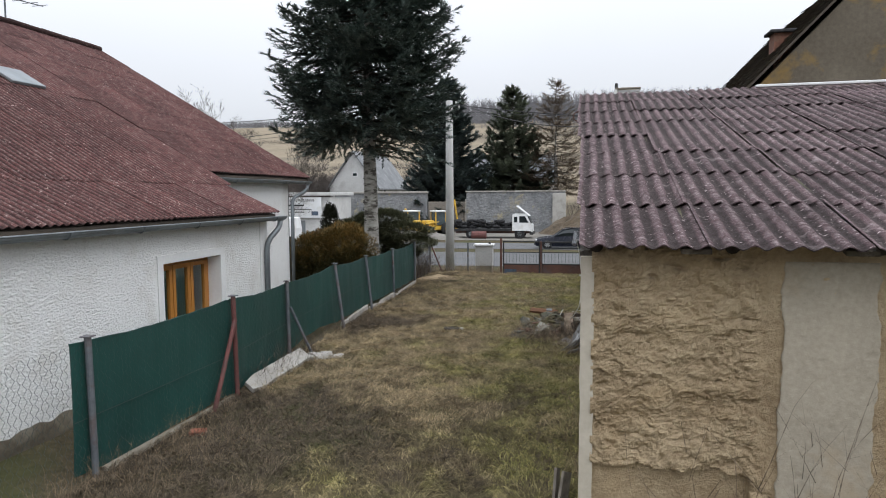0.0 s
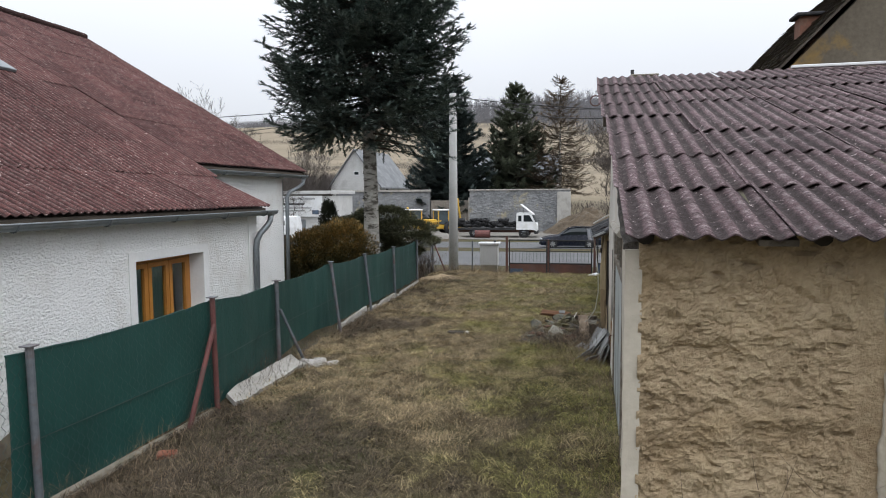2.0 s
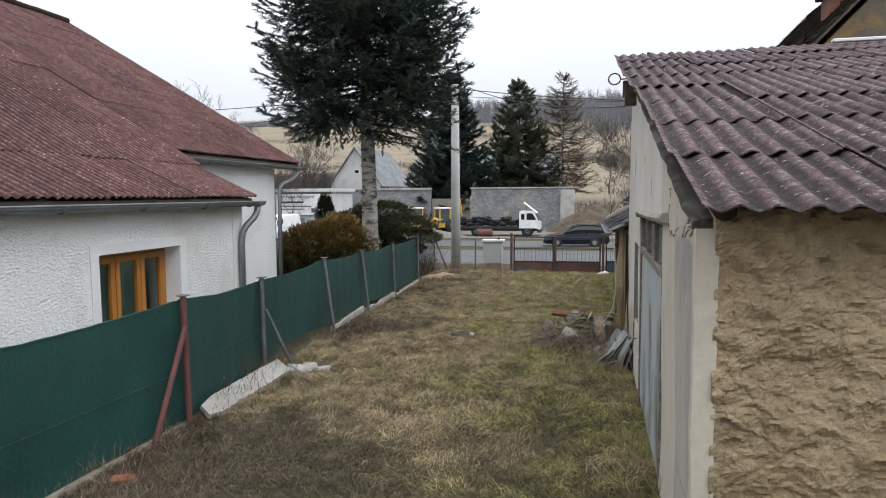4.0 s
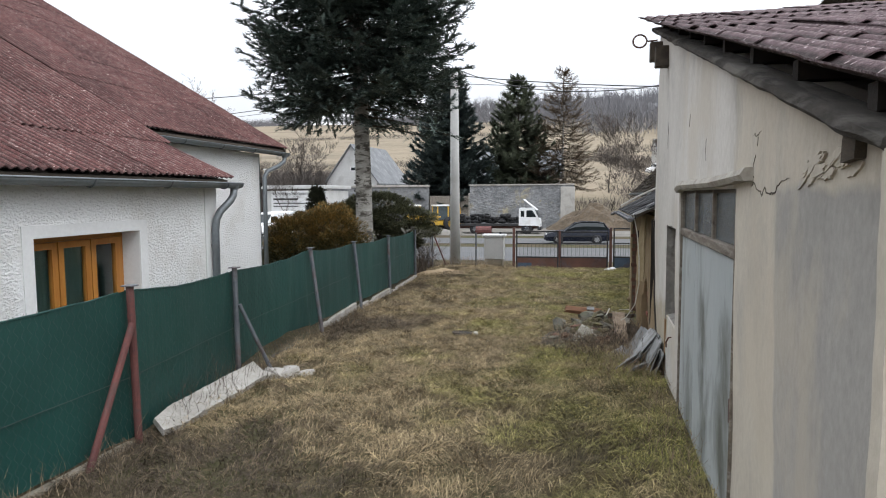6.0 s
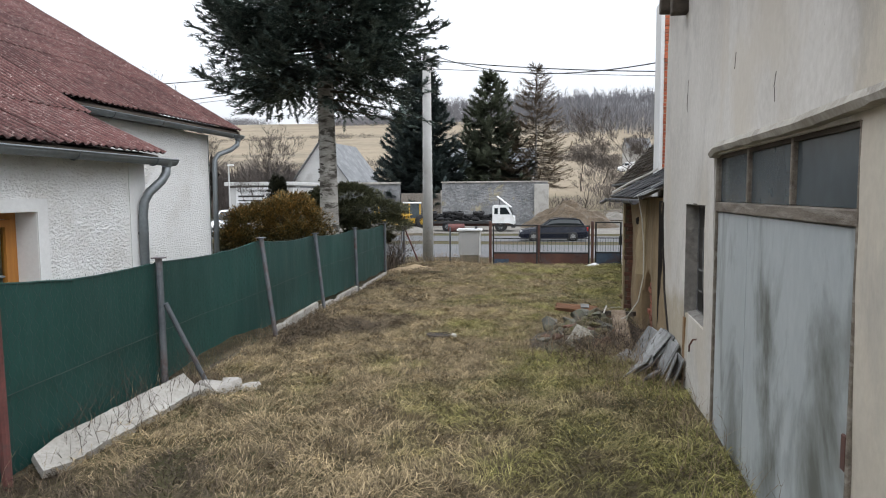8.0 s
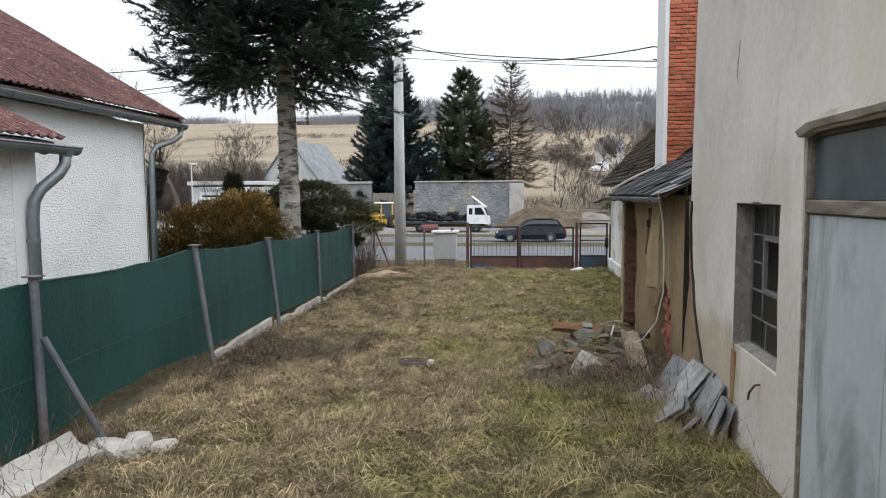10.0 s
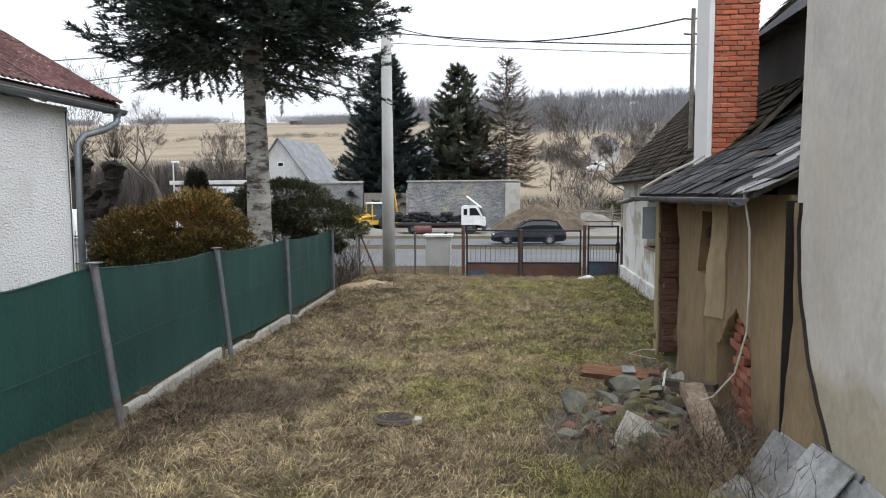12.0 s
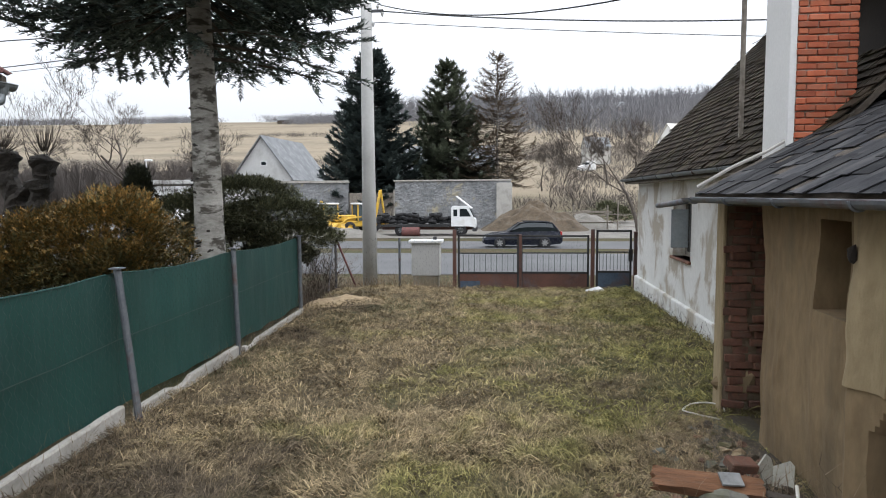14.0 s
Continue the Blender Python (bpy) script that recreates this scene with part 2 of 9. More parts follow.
M["pollard_bark"] = surface("black_gnarled_bark", (0.012, 0.010, 0.008), (0.050, 0.042, 0.034), 3, 16, 0.97, bump_s=1.0, bump_d=0.04)
M["scrub"] = surface("brown_bare_scrub", (0.055, 0.047, 0.042), (0.115, 0.098, 0.088), 0.05, 0.3, 0.95, bump_s=0, island=0.3)
M["twig"] = surface("bare_twigs", (0.050, 0.040, 0.033), (0.10, 0.083, 0.070), 0.5, 5, 0.95, bump_s=0)
# distance haze is painted into this paler, bluer wood colour
M["twig_far"] = surface("hazy_bare_wood", (0.145, 0.144, 0.155), (0.23, 0.228, 0.24), 0.05, 0.3, 0.95, bump_s=0, island=0.3)
M["slate"] = surface("dark_slate", (0.022, 0.023, 0.026), (0.062, 0.062, 0.066), 2, 25, 0.88, spec=0.10, stain=(0.12, 0.115, 0.11), stain_amt=0.45, stain_scale=4, bump_s=0.4, bump_d=0.006, objrand=0.6)
M["slate_pale"] = surface("pale_fibre_slate", (0.17, 0.172, 0.17), (0.35, 0.352, 0.345), 3, 25, 0.85, stain=(0.085, 0.085, 0.07), stain_amt=0.75, stain_scale=4, spec=0.2, bump_s=0.3, bump_d=0.005, objrand=0.25)
M["tile_moss"] = surface("mossy_brown_tiles", (0.013, 0.010, 0.008), (0.055, 0.041, 0.028), 1.2, 16, 0.95, spec=0.15, stain=(0.060, 0.058, 0.030), stain_amt=0.6, stain_scale=3, bump_s=0.5, bump_d=0.01, island=0.35)
M["brick"] = surface("red_brick", (0.36, 0.085, 0.04), (0.50, 0.15, 0.07), 3, 30, 0.9, stain=(0.30, 0.16, 0.11), stain_amt=0.5, stain_scale=6, bump_s=0.4, bump_d=0.005, objrand=0.3)
M["brick_mid"] = surface("weathered_red_brick", (0.20, 0.06, 0.035), (0.34, 0.12, 0.07), 3, 30, 0.93, stain=(0.20, 0.15, 0.11), stain_amt=0.6, stain_scale=6, bump_s=0.5, bump_d=0.008, objrand=0.4)
M["brick_old"] = surface("worn_dark_brick", (0.10, 0.05, 0.035), (0.22, 0.10, 0.065), 3, 25, 0.95, stain=(0.14, 0.11, 0.08), stain_amt=0.6, stain_scale=5, bump_s=0.6, bump_d=0.01, objrand=0.35)
M["mortar"] = surface("lime_mortar", (0.34, 0.30, 0.25), (0.48, 0.43, 0.36), 3, 40, 0.97, bump_s=0.4, bump_d=0.006)
M["asphalt"] = surface("road_asphalt", (0.076, 0.077, 0.080), (0.115, 0.116, 0.119), 0.25, 40, 0.9, stain=(0.075, 0.075, 0.078), stain_amt=0.5, stain_scale=0.35, bump_s=0.2, bump_d=0.004)
M["sand"] = surface("tawny_sand", (0.30, 0.22, 0.13), (0.44, 0.34, 0.21), 2, 20, 0.97, bump_s=0.5, bump_d=0.02)
M["soil"] = surface("brown_soil", (0.085, 0.062, 0.040), (0.18, 0.134, 0.088), 0.6, 5, 0.97, stain=(0.22, 0.20, 0.16), bump_s=0.8, bump_d=0.05)
M["dark_soil"] = surface("dark_littered_soil", (0.034, 0.027, 0.019), (0.085, 0.068, 0.048), 2, 14, 0.97, stain=(0.10, 0.11, 0.05), bump_s=0.9, bump_d=0.04)
M["gravel"] = surface("grey_gravel", (0.12, 0.112, 0.098), (0.23, 0.215, 0.19), 0.6, 8, 0.97, bump_s=0.8, bump_d=0.03)
M["stone"] = surface("grey_green_fieldstone", (0.080, 0.077, 0.063), (0.20, 0.195, 0.165), 3, 20, 0.93, stain=(0.13, 0.13, 0.05), stain_amt=0.5, stain_scale=4, bump_s=0.6, bump_d=0.012, objrand=0.3)
M["tyre"] = surface("black_rubber", (0.012, 0.012, 0.013), (0.03, 0.03, 0.032), 4, 30, 0.85, bump_s=0.2, bump_d=0.004)
M["black"] = surface("blackish_metal", (0.015, 0.015, 0.016), (0.035, 0.035, 0.036), 3, 20, 0.6, bump_s=0.1, bump_d=0.002)
M["plaster_far"] = surface("grey_white_far_render", (0.46, 0.46, 0.45), (0.60, 0.60, 0.59), 0.4, 6, 0.95, stain=(0.33, 0.32, 0.31), stain_amt=0.6, stain_scale=0.5, bump_s=0.2, bump_d=0.008)
M["white_paint"] = surface("dull_white_paint", (0.66, 0.67, 0.68), (0.78, 0.79, 0.79), 1, 10, 0.45, stain=(0.5, 0.48, 0.44), stain_amt=0.5, bump_s=0.05, bump_d=0.002)
M["yellow_paint"] = surface("worn_yellow_paint", (0.52, 0.31, 0.03), (0.66, 0.42, 0.05), 2, 15, 0.5, stain=(0.25, 0.17, 0.06), stain_amt=0.7, bump_s=0.1, bump_d=0.002)
M["car_dark"] = surface("dark_blue_black_lacquer", (0.005, 0.007, 0.014), (0.010, 0.013, 0.024), 1, 8, 0.25, spec=0.25, bump_s=0, stain=(0.03, 0.03, 0.03), stain_amt=0.4)
M["car_blue"] = surface("blue_lacquer", (0.01, 0.06, 0.22), (0.015, 0.08, 0.28), 1, 8, 0.2, bump_s=0)
M["alloy"] = surface("silver_alloy", (0.42, 0.43, 0.44), (0.55, 0.56, 0.57), 3, 20, 0.35, metal=0.7, bump_s=0)
M["glass_dark"] = glass_mat("dark_window_glass", (0.012, 0.016, 0.018))
M["glass_dull"] = glass_mat("grimy_dark_glass", (0.010, 0.010, 0.009), 0.35)
M["window_steel"] = surface("dull_grey_steel_bars", (0.10, 0.10, 0.098), (0.19, 0.19, 0.185), 3, 30, 0.75, stain=(0.09, 0.06, 0.045), stain_amt=0.7, stain_scale=4, bump_s=0.2, bump_d=0.002)
M["reveal_grey"] = surface("rough_grey_mortar", (0.17, 0.16, 0.145), (0.32, 0.30, 0.27), 2, 14, 0.97, stain=(0.10, 0.085, 0.07), stain_amt=0.8, stain_scale=4, bump_s=0.7, bump_d=0.02)
M["glass_grey"] = glass_mat("dusty_grey_glass", (0.05, 0.062, 0.068), 0.22)
m, t, p = nodes_of("clear_window_glass")
t.nodes.remove(p)
clear, gloss, both = t.nodes.new("ShaderNodeBsdfTransparent"), t.nodes.new("ShaderNodeBsdfGlossy"), t.nodes.new("ShaderNodeMixShader")
clear.inputs[0].default_value = (0.84, 0.90, 0.88, 1)
gloss.inputs["Roughness"].default_value = 0.03
facing = t.nodes.new("ShaderNodeLayerWeight")
power = t.nodes.new("ShaderNodeMath")
power.operation = "POWER"
power.inputs[1].default_value = 3.5
fres = t.nodes.new("ShaderNodeMath")
fres.operation = "MULTIPLY_ADD"
fres.inputs[1].default_value, fres.inputs[2].default_value = 0.8, 0.04
link(t, facing.outputs["Facing"], power.inputs[0])
link(t, power.outputs[0], fres.inputs[0])
for a, b in ((fres.outputs[0], both.inputs[0]), (clear.outputs[0], both.inputs[1]), (gloss.outputs[0], both.inputs[2]), (both.outputs[0], t.nodes["Material Output"].inputs[0])):
    link(t, a, b)
M["house_glass"] = m
M["curtain"] = surface("pale_lace_curtain", (0.40, 0.58, 0.56), (0.66, 0.80, 0.77), 3, 40, 0.95, stretch=(6, 6, 0.4), bump_s=0.4, bump_d=0.01)
M["lamp_red"] = surface("red_lamp", (0.3, 0.01, 0.01), (0.4, 0.02, 0.015), 3, 20, 0.3, bump_s=0)
M["lamp_clear"] = surface("clear_headlamp", (0.5, 0.52, 0.53), (0.65, 0.67, 0.68), 3, 20, 0.15, bump_s=0)
M["cable"] = surface("pale_plastic_cable", (0.5, 0.48, 0.42), (0.62, 0.6, 0.54), 4, 30, 0.6, bump_s=0)
M["fir"] = foliage("fir_needles", (0.045, 0.066, 0.058), (0.105, 0.140, 0.122), (0.20, 0.245, 0.215))
M["spruce"] = foliage("spruce_needles", (0.075, 0.090, 0.062), (0.145, 0.165, 0.115), (0.21, 0.23, 0.165))
M["spruce_dark"] = foliage("dark_spruce_needles", (0.040, 0.056, 0.055), (0.080, 0.105, 0.100), (0.125, 0.155, 0.145))
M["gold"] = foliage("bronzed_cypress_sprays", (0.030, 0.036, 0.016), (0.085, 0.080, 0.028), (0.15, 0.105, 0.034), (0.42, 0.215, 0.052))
M["juniper"] = foliage("juniper_sprays", (0.052, 0.060, 0.036), (0.13, 0.135, 0.078), (0.22, 0.215, 0.12))
M["thuja"] = foliage("dark_thuja_sprays", (0.020, 0.026, 0.016), (0.046, 0.048, 0.028))
M["needle_brown"] = foliage("bare_larch_sprays", (0.10, 0.075, 0.05), (0.19, 0.145, 0.10))


def corrugated_mat(name, c1, c2, lichen, lichen_amt, moss, pitch, bare=0.35):
    """Weathered fibre-cement: lichen keeps to the crests, grooves are darker along the wave, worn patches show paler.
    """
    m, t, p = nodes_of(name)
    flat = coords(t)
    v = shifted(t, flat)
    xyz = t.nodes.new("ShaderNodeSeparateXYZ")
    link(t, flat, xyz.inputs[0])
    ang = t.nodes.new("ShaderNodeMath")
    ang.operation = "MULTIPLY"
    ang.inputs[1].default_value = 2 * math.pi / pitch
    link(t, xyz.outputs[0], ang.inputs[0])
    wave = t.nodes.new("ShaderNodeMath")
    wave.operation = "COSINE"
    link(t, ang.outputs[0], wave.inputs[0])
    n0 = noise_node(t, v, 6, 5, 0.7)
    wob = t.nodes.new("ShaderNodeMath")
    wob.operation = "MULTIPLY_ADD"
    wob.inputs[1].default_value, wob.inputs[2].default_value = 2.2, -1.1
    link(t, n0.outputs[0], wob.inputs[0])
    ragged = t.nodes.new("ShaderNodeMath")
    ragged.operation = "ADD"
    link(t, wave.outputs[0], ragged.inputs[0])
    link(t, wob.outputs[0], ragged.inputs[1])
    n1, n2 = noise_node(t, v, 1.1, 5, 0.6), noise_node(t, v, 42, 8, 0.85)
    avg = mix_node(t, 0.55, n1.outputs[0], n2.outputs[0])
    col = ramp_node(t, avg.outputs[0], [(0.40, c1), (0.60, c2)]).outputs[0]
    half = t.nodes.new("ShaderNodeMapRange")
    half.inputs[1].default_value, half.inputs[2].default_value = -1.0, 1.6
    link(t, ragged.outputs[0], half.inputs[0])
    # every groove is darkened along the wave, with the colour of the moss blots
    groove_dark = ramp_node(t, half.outputs[0], [(0.22, (0.92,) * 3), (0.52, (0, 0, 0))])
    col = mix_node(t, groove_dark.outputs[0], col, moss).outputs[0]
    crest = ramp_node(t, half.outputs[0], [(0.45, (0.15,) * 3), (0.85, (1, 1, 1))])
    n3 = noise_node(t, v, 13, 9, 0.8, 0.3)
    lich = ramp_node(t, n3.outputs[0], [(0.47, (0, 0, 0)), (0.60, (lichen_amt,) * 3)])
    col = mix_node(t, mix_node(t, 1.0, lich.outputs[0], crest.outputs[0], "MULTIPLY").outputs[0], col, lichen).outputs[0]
    n4 = noise_node(t, v, 2.6, 6, 0.65, 0.6)
    col = mix_node(t, ramp_node(t, n4.outputs[0], [(0.60, (0, 0, 0)), (0.70, (bare,) * 3)]).outputs[0], col, lichen).outputs[0]
    speck = noise_node(t, v, 24, 3, 0.55)
    col = mix_node(t, ramp_node(t, speck.outputs[0], [(0.665, (0, 0, 0)), (0.70, (0.85,) * 3)]).outputs[0], col, tuple(min(1.7 * q, 0.6) for q in lichen)).outputs[0]
    blot = noise_node(t, v, 3.4, 7, 0.7, 0.5)
    col = mix_node(t, ramp_node(t, blot.outputs[0], [(0.54, (0, 0, 0)), (0.68, (0.6,) * 3)]).outputs[0], col, moss).outputs[0]
    grain = noise_node(t, v, 85, 4, 0.8)
    col = mix_node(t, 1.0, col, ramp_node(t, grain.outputs[0], [(0.36, (0.45,) * 3), (0.62, (1.55,) * 3)]).outputs[0], "MULTIPLY").outputs[0]
    rnd = t.nodes.new("ShaderNodeObjectInfo").outputs["Random"]
    col = mix_node(t, 1.0, col, ramp_node(t, rnd, [(0, (0.80,) * 3), (1, (1.12,) * 3)]).outputs[0], "MULTIPLY").outputs[0]
    link(t, col, p.inputs["Base Color"])
    p.inputs["Roughness"].default_value = 0.95
    p.inputs["Specular IOR Level"].default_value = 0.25
    bump(t, p, noise_node(t, v, 45, 8, 0.75).outputs[0], 0.9, 0.012)
    return m


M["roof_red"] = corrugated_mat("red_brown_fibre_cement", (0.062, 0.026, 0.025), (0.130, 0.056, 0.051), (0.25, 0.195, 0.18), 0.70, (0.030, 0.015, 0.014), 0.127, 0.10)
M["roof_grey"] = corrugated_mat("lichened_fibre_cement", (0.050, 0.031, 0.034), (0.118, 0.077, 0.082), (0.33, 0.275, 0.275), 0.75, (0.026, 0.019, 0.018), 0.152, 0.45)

# side wall of the shed: cream render, a rounded grey cement repair, paler wash with ragged edges, a browner tone low at
# the far end
m, t, p = nodes_of("patched_shed_render")
v = coords(t)
xyz = t.nodes.new("ShaderNodeSeparateXYZ")
link(t, v, xyz.inputs[0])
n1, n2, n3, n4 = noise_node(t, v, 0.5, 5), noise_node(t, v, 14, 5, 0.65), noise_node(t, v, 1.6, 6, 0.6, 0.5), noise_node(t, coords(t, (1, 1.3, 0.8)), 0.9, 7, 0.7, 0.4)


def calc(op, a, b):
    n = t.nodes.new("ShaderNodeMath")
    n.operation = op
    for sock, val in zip(n.inputs, (a, b)):
        if isinstance(val, bpy.types.NodeSocket):
            link(t, val, sock)
        else:
            sock.default_value = val
    return n.outputs[0]


def soft_step(value, lo, hi):
    n = t.nodes.new("ShaderNodeMapRange")
    n.inputs[1].default_value, n.inputs[2].default_value = lo, hi
    link(t, value, n.inputs[0])
    return n.outputs[0]


wob = calc("MULTIPLY", calc("SUBTRACT", n3.outputs[0], 0.5), 0.9)
yy, zz = calc("ADD", xyz.outputs[1], wob), calc("ADD", xyz.outputs[2], wob)
avg = mix_node(t, 0.4, n1.outputs[0], n2.outputs[0])
col = ramp_node(t, avg.outputs[0], [(0.36, (0.40, 0.36, 0.295)), (0.64, (0.53, 0.485, 0.405))]).outputs[0]
pale = calc("MAXIMUM", soft_step(yy, 3.62, 3.72), calc("MULTIPLY", soft_step(yy, 5.9, 6.0), soft_step(zz, 2.72, 2.78)))
col = mix_node(t, pale, col, ramp_node(t, avg.outputs[0], [(0.36, (0.46, 0.435, 0.39)), (0.64, (0.62, 0.595, 0.55))]).outputs[0]).outputs[0]
grey_m = calc("MULTIPLY", calc("MULTIPLY", soft_step(yy, 0.28, 0.31), soft_step(calc("SUBTRACT", 2.12, calc("ADD", xyz.outputs[1], calc("MULTIPLY", wob, 0.15))), 0.0, 0.05)), soft_step(calc("SUBTRACT", 2.57, calc("ADD", xyz.outputs[2], calc("MULTIPLY", wob, 0.2))), 0.0, 0.05))
col = mix_node(t, grey_m, col, ramp_node(t, avg.outputs[0], [(0.36, (0.25, 0.24, 0.22)), (0.64, (0.37, 0.355, 0.33))]).outputs[0]).outputs[0]
col = mix_node(t, ramp_node(t, n4.outputs[0], [(0.52, (0, 0, 0)), (0.70, (0.55,) * 3)]).outputs[0], col, (0.29, 0.28, 0.26)).outputs[0]
n5 = noise_node(t, coords(t, (1, 1.0, 0.7)), 0.6, 6, 0.65, 0.3)
col = mix_node(t, ramp_node(t, n5.outputs[0], [(0.52, (0, 0, 0)), (0.64, (0.45,) * 3)]).outputs[0], col, (0.50, 0.44, 0.345)).outputs[0]
# browner, darker tone below about z 1.15 towards the far end
low_brown = calc("MULTIPLY", soft_step(yy, 8.95, 9.15), soft_step(calc("SUBTRACT", 1.15, zz), 0.0, 0.25))
col = mix_node(t, calc("MULTIPLY", low_brown, 0.85), col, ramp_node(t, avg.outputs[0], [(0.36, (0.27, 0.225, 0.155)), (0.64, (0.40, 0.345, 0.25))]).outputs[0]).outputs[0]
chip = noise_node(t, v, 7, 9, 0.8, 0.8)
col = mix_node(t, ramp_node(t, chip.outputs[0], [(0.66, (0, 0, 0)), (0.70, (0.8,) * 3)]).outputs[0], col, (0.20, 0.175, 0.14)).outputs[0]
link(t, col, p.inputs["Base Color"])
p.inputs["Roughness"].default_value = 0.95
bump(t, p, mix_node(t, 0.5, n2.outputs[0], n3.outputs[0]).outputs[0], 0.35, 0.02)
M["side_render"] = m

# green shade net, woven and faded
m, t, p = nodes_of("green_shade_net")
v = coords(t)
n1, n2 = noise_node(t, v, 0.7, 4), noise_node(t, v, 60, 2)
c = ramp_node(t, n1.outputs[0], [(0.3, (0.005, 0.040, 0.034)), (0.7, (0.010, 0.066, 0.056))])
link(t, mix_node(t, 0.25, c.outputs[0], n2.outputs[0], "OVERLAY").outputs[0], p.inputs["Base Color"])
p.inputs["Roughness"].default_value = 0.6
bump(t, p, noise_node(t, coords(t, (1, 1, 0.3)), 5, 3).outputs[0], 0.5, 0.03)
M["net"] = m

# rough winter grass on soil, tan fields further off
m, t, p = nodes_of("winter_ground")
v = coords(t)
geo_xyz = t.nodes.new("ShaderNodeSeparateXYZ")
link(t, v, geo_xyz.inputs[0])
n1, n2, n3 = noise_node(t, v, 0.35, 5, 0.6), noise_node(t, v, 9, 6, 0.7, 0.5), noise_node(t, v, 0.9, 4)
col = ramp_node(t, n2.outputs[0], [(0.3, (0.040, 0.032, 0.021)), (0.5, (0.082, 0.066, 0.042)), (0.72, (0.145, 0.117, 0.072))]).outputs[0]
col = mix_node(t, ramp_node(t, n1.outputs[0], [(0.48, (0, 0, 0)), (0.62, (0.6,) * 3)]).outputs[0], col, (0.055, 0.068, 0.024)).outputs[0]
far_mask = t.nodes.new("ShaderNodeMapRange")
far_mask.inputs[1].default_value, far_mask.inputs[2].default_value = 88, 118
link(t, geo_xyz.outputs[1], far_mask.inputs[0])
nf, ns = noise_node(t, coords(t, (0.3, 1.0, 1)), 0.02, 6, 0.6), noise_node(t, v, 0.25, 5, 0.7)
field = ramp_node(t, nf.outputs[0], [(0.40, (0.13, 0.113, 0.088)), (0.50, (0.25, 0.207, 0.150)), (0.60, (0.225, 0.188, 0.138)), (0.70, (0.12, 0.108, 0.083))]).outputs[0]
field = mix_node(t, 0.35, field, ramp_node(t, ns.outputs[0], [(0.3, (0.15, 0.125, 0.094)), (0.7, (0.34, 0.285, 0.205))]).outputs[0]).outputs[0]
link(t, mix_node(t, far_mask.outputs[0], col, field).outputs[0], p.inputs["Base Color"])
p.inputs["Roughness"].default_value = 1.0
p.inputs["Specular IOR Level"].default_value = 0.1
bump(t, p, n2.outputs[0], 0.8, 0.05)
M["ground"] = m


def blade_mat(name, tan_a, tan_b, green_a, green_b, brown_a, brown_b):
    """Grass blades: tan, green or dead brown by patches of the lawn, each blade a little different."""
    m, t, p = nodes_of(name)
    v = coords(t)
    rnd = t.nodes.new("ShaderNodeNewGeometry").outputs["Random Per Island"]
    tan, green, brown = (ramp_node(t, rnd, [(0.0, a), (0.7, tuple(0.6 * i + 0.4 * j for i, j in zip(a, b))), (1.0, b)]) for a, b in ((tan_a, tan_b), (green_a, green_b), (brown_a, brown_b)))
    xyz = t.nodes.new("ShaderNodeSeparateXYZ")
    link(t, v, xyz.inputs[0])
    lean = t.nodes.new("ShaderNodeMapRange")
    lean.inputs[1].default_value, lean.inputs[2].default_value = -5.5, 0.5
    lean.inputs[3].default_value, lean.inputs[4].default_value = -0.13, 0.13
    link(t, xyz.outputs[0], lean.inputs[0])
    n = noise_node(t, v, 0.55, 6, 0.7)
    add = t.nodes.new("ShaderNodeMath")
    add.operation = "ADD"
    link(t, n.outputs[0], add.inputs[0])
    link(t, lean.outputs[0], add.inputs[1])
    fac = ramp_node(t, add.outputs[0], [(0.47, (0, 0, 0)), (0.63, (0.9,) * 3)])
    col = mix_node(t, fac.outputs[0], tan.outputs[0], green.outputs[0])
    n2 = noise_node(t, shifted(t, coords(t, (1, 0.7, 1))), 0.5, 6, 0.7)
    sub_ = t.nodes.new("ShaderNodeMath")
    sub_.operation = "SUBTRACT"
    link(t, n2.outputs[0], sub_.inputs[0])
    link(t, lean.outputs[0], sub_.inputs[1])
    near = t.nodes.new("ShaderNodeMapRange")
    near.inputs[1].default_value, near.inputs[2].default_value = 7.2, 11.8
    near.inputs[3].default_value, near.inputs[4].default_value = 0.10, -0.05
    link(t, xyz.outputs[1], near.inputs[0])
    sum_ = t.nodes.new("ShaderNodeMath")
    sum_.operation = "ADD"
    link(t, sub_.outputs[0], sum_.inputs[0])
    link(t, near.outputs[0], sum_.inputs[1])
    fac2 = ramp_node(t, sum_.outputs[0], [(0.53, (0, 0, 0)), (0.64, (0.9,) * 3)])
    col = mix_node(t, fac2.outputs[0], col.outputs[0], brown.outputs[0])
    n3 = noise_node(t, v, 3.6, 5, 0.65)
    col = mix_node(t, 1.0, col.outputs[0], ramp_node(t, n3.outputs[0], [(0.34, (0.62, 0.60, 0.58)), (0.52, (1.08,) * 3), (0.66, (1.45, 1.42, 1.36))]).outputs[0], "MULTIPLY")
    link(t, col.outputs[0], p.inputs["Base Color"])
    p.inputs["Roughness"].default_value = 0.85
    p.inputs["Specular IOR Level"].default_value = 0.15
    return m


M["blades"] = blade_mat("winter_grass_blades", (0.115, 0.088, 0.052), (0.48, 0.38, 0.23), (0.110, 0.108, 0.036), (0.41, 0.375, 0.135), (0.030, 0.024, 0.019), (0.15, 0.118, 0.085))
M["weeds"] = surface("dead_weed_stems", (0.16, 0.11, 0.07), (0.34, 0.26, 0.17), 2, 10, 0.95, bump_s=0, island=0.4)
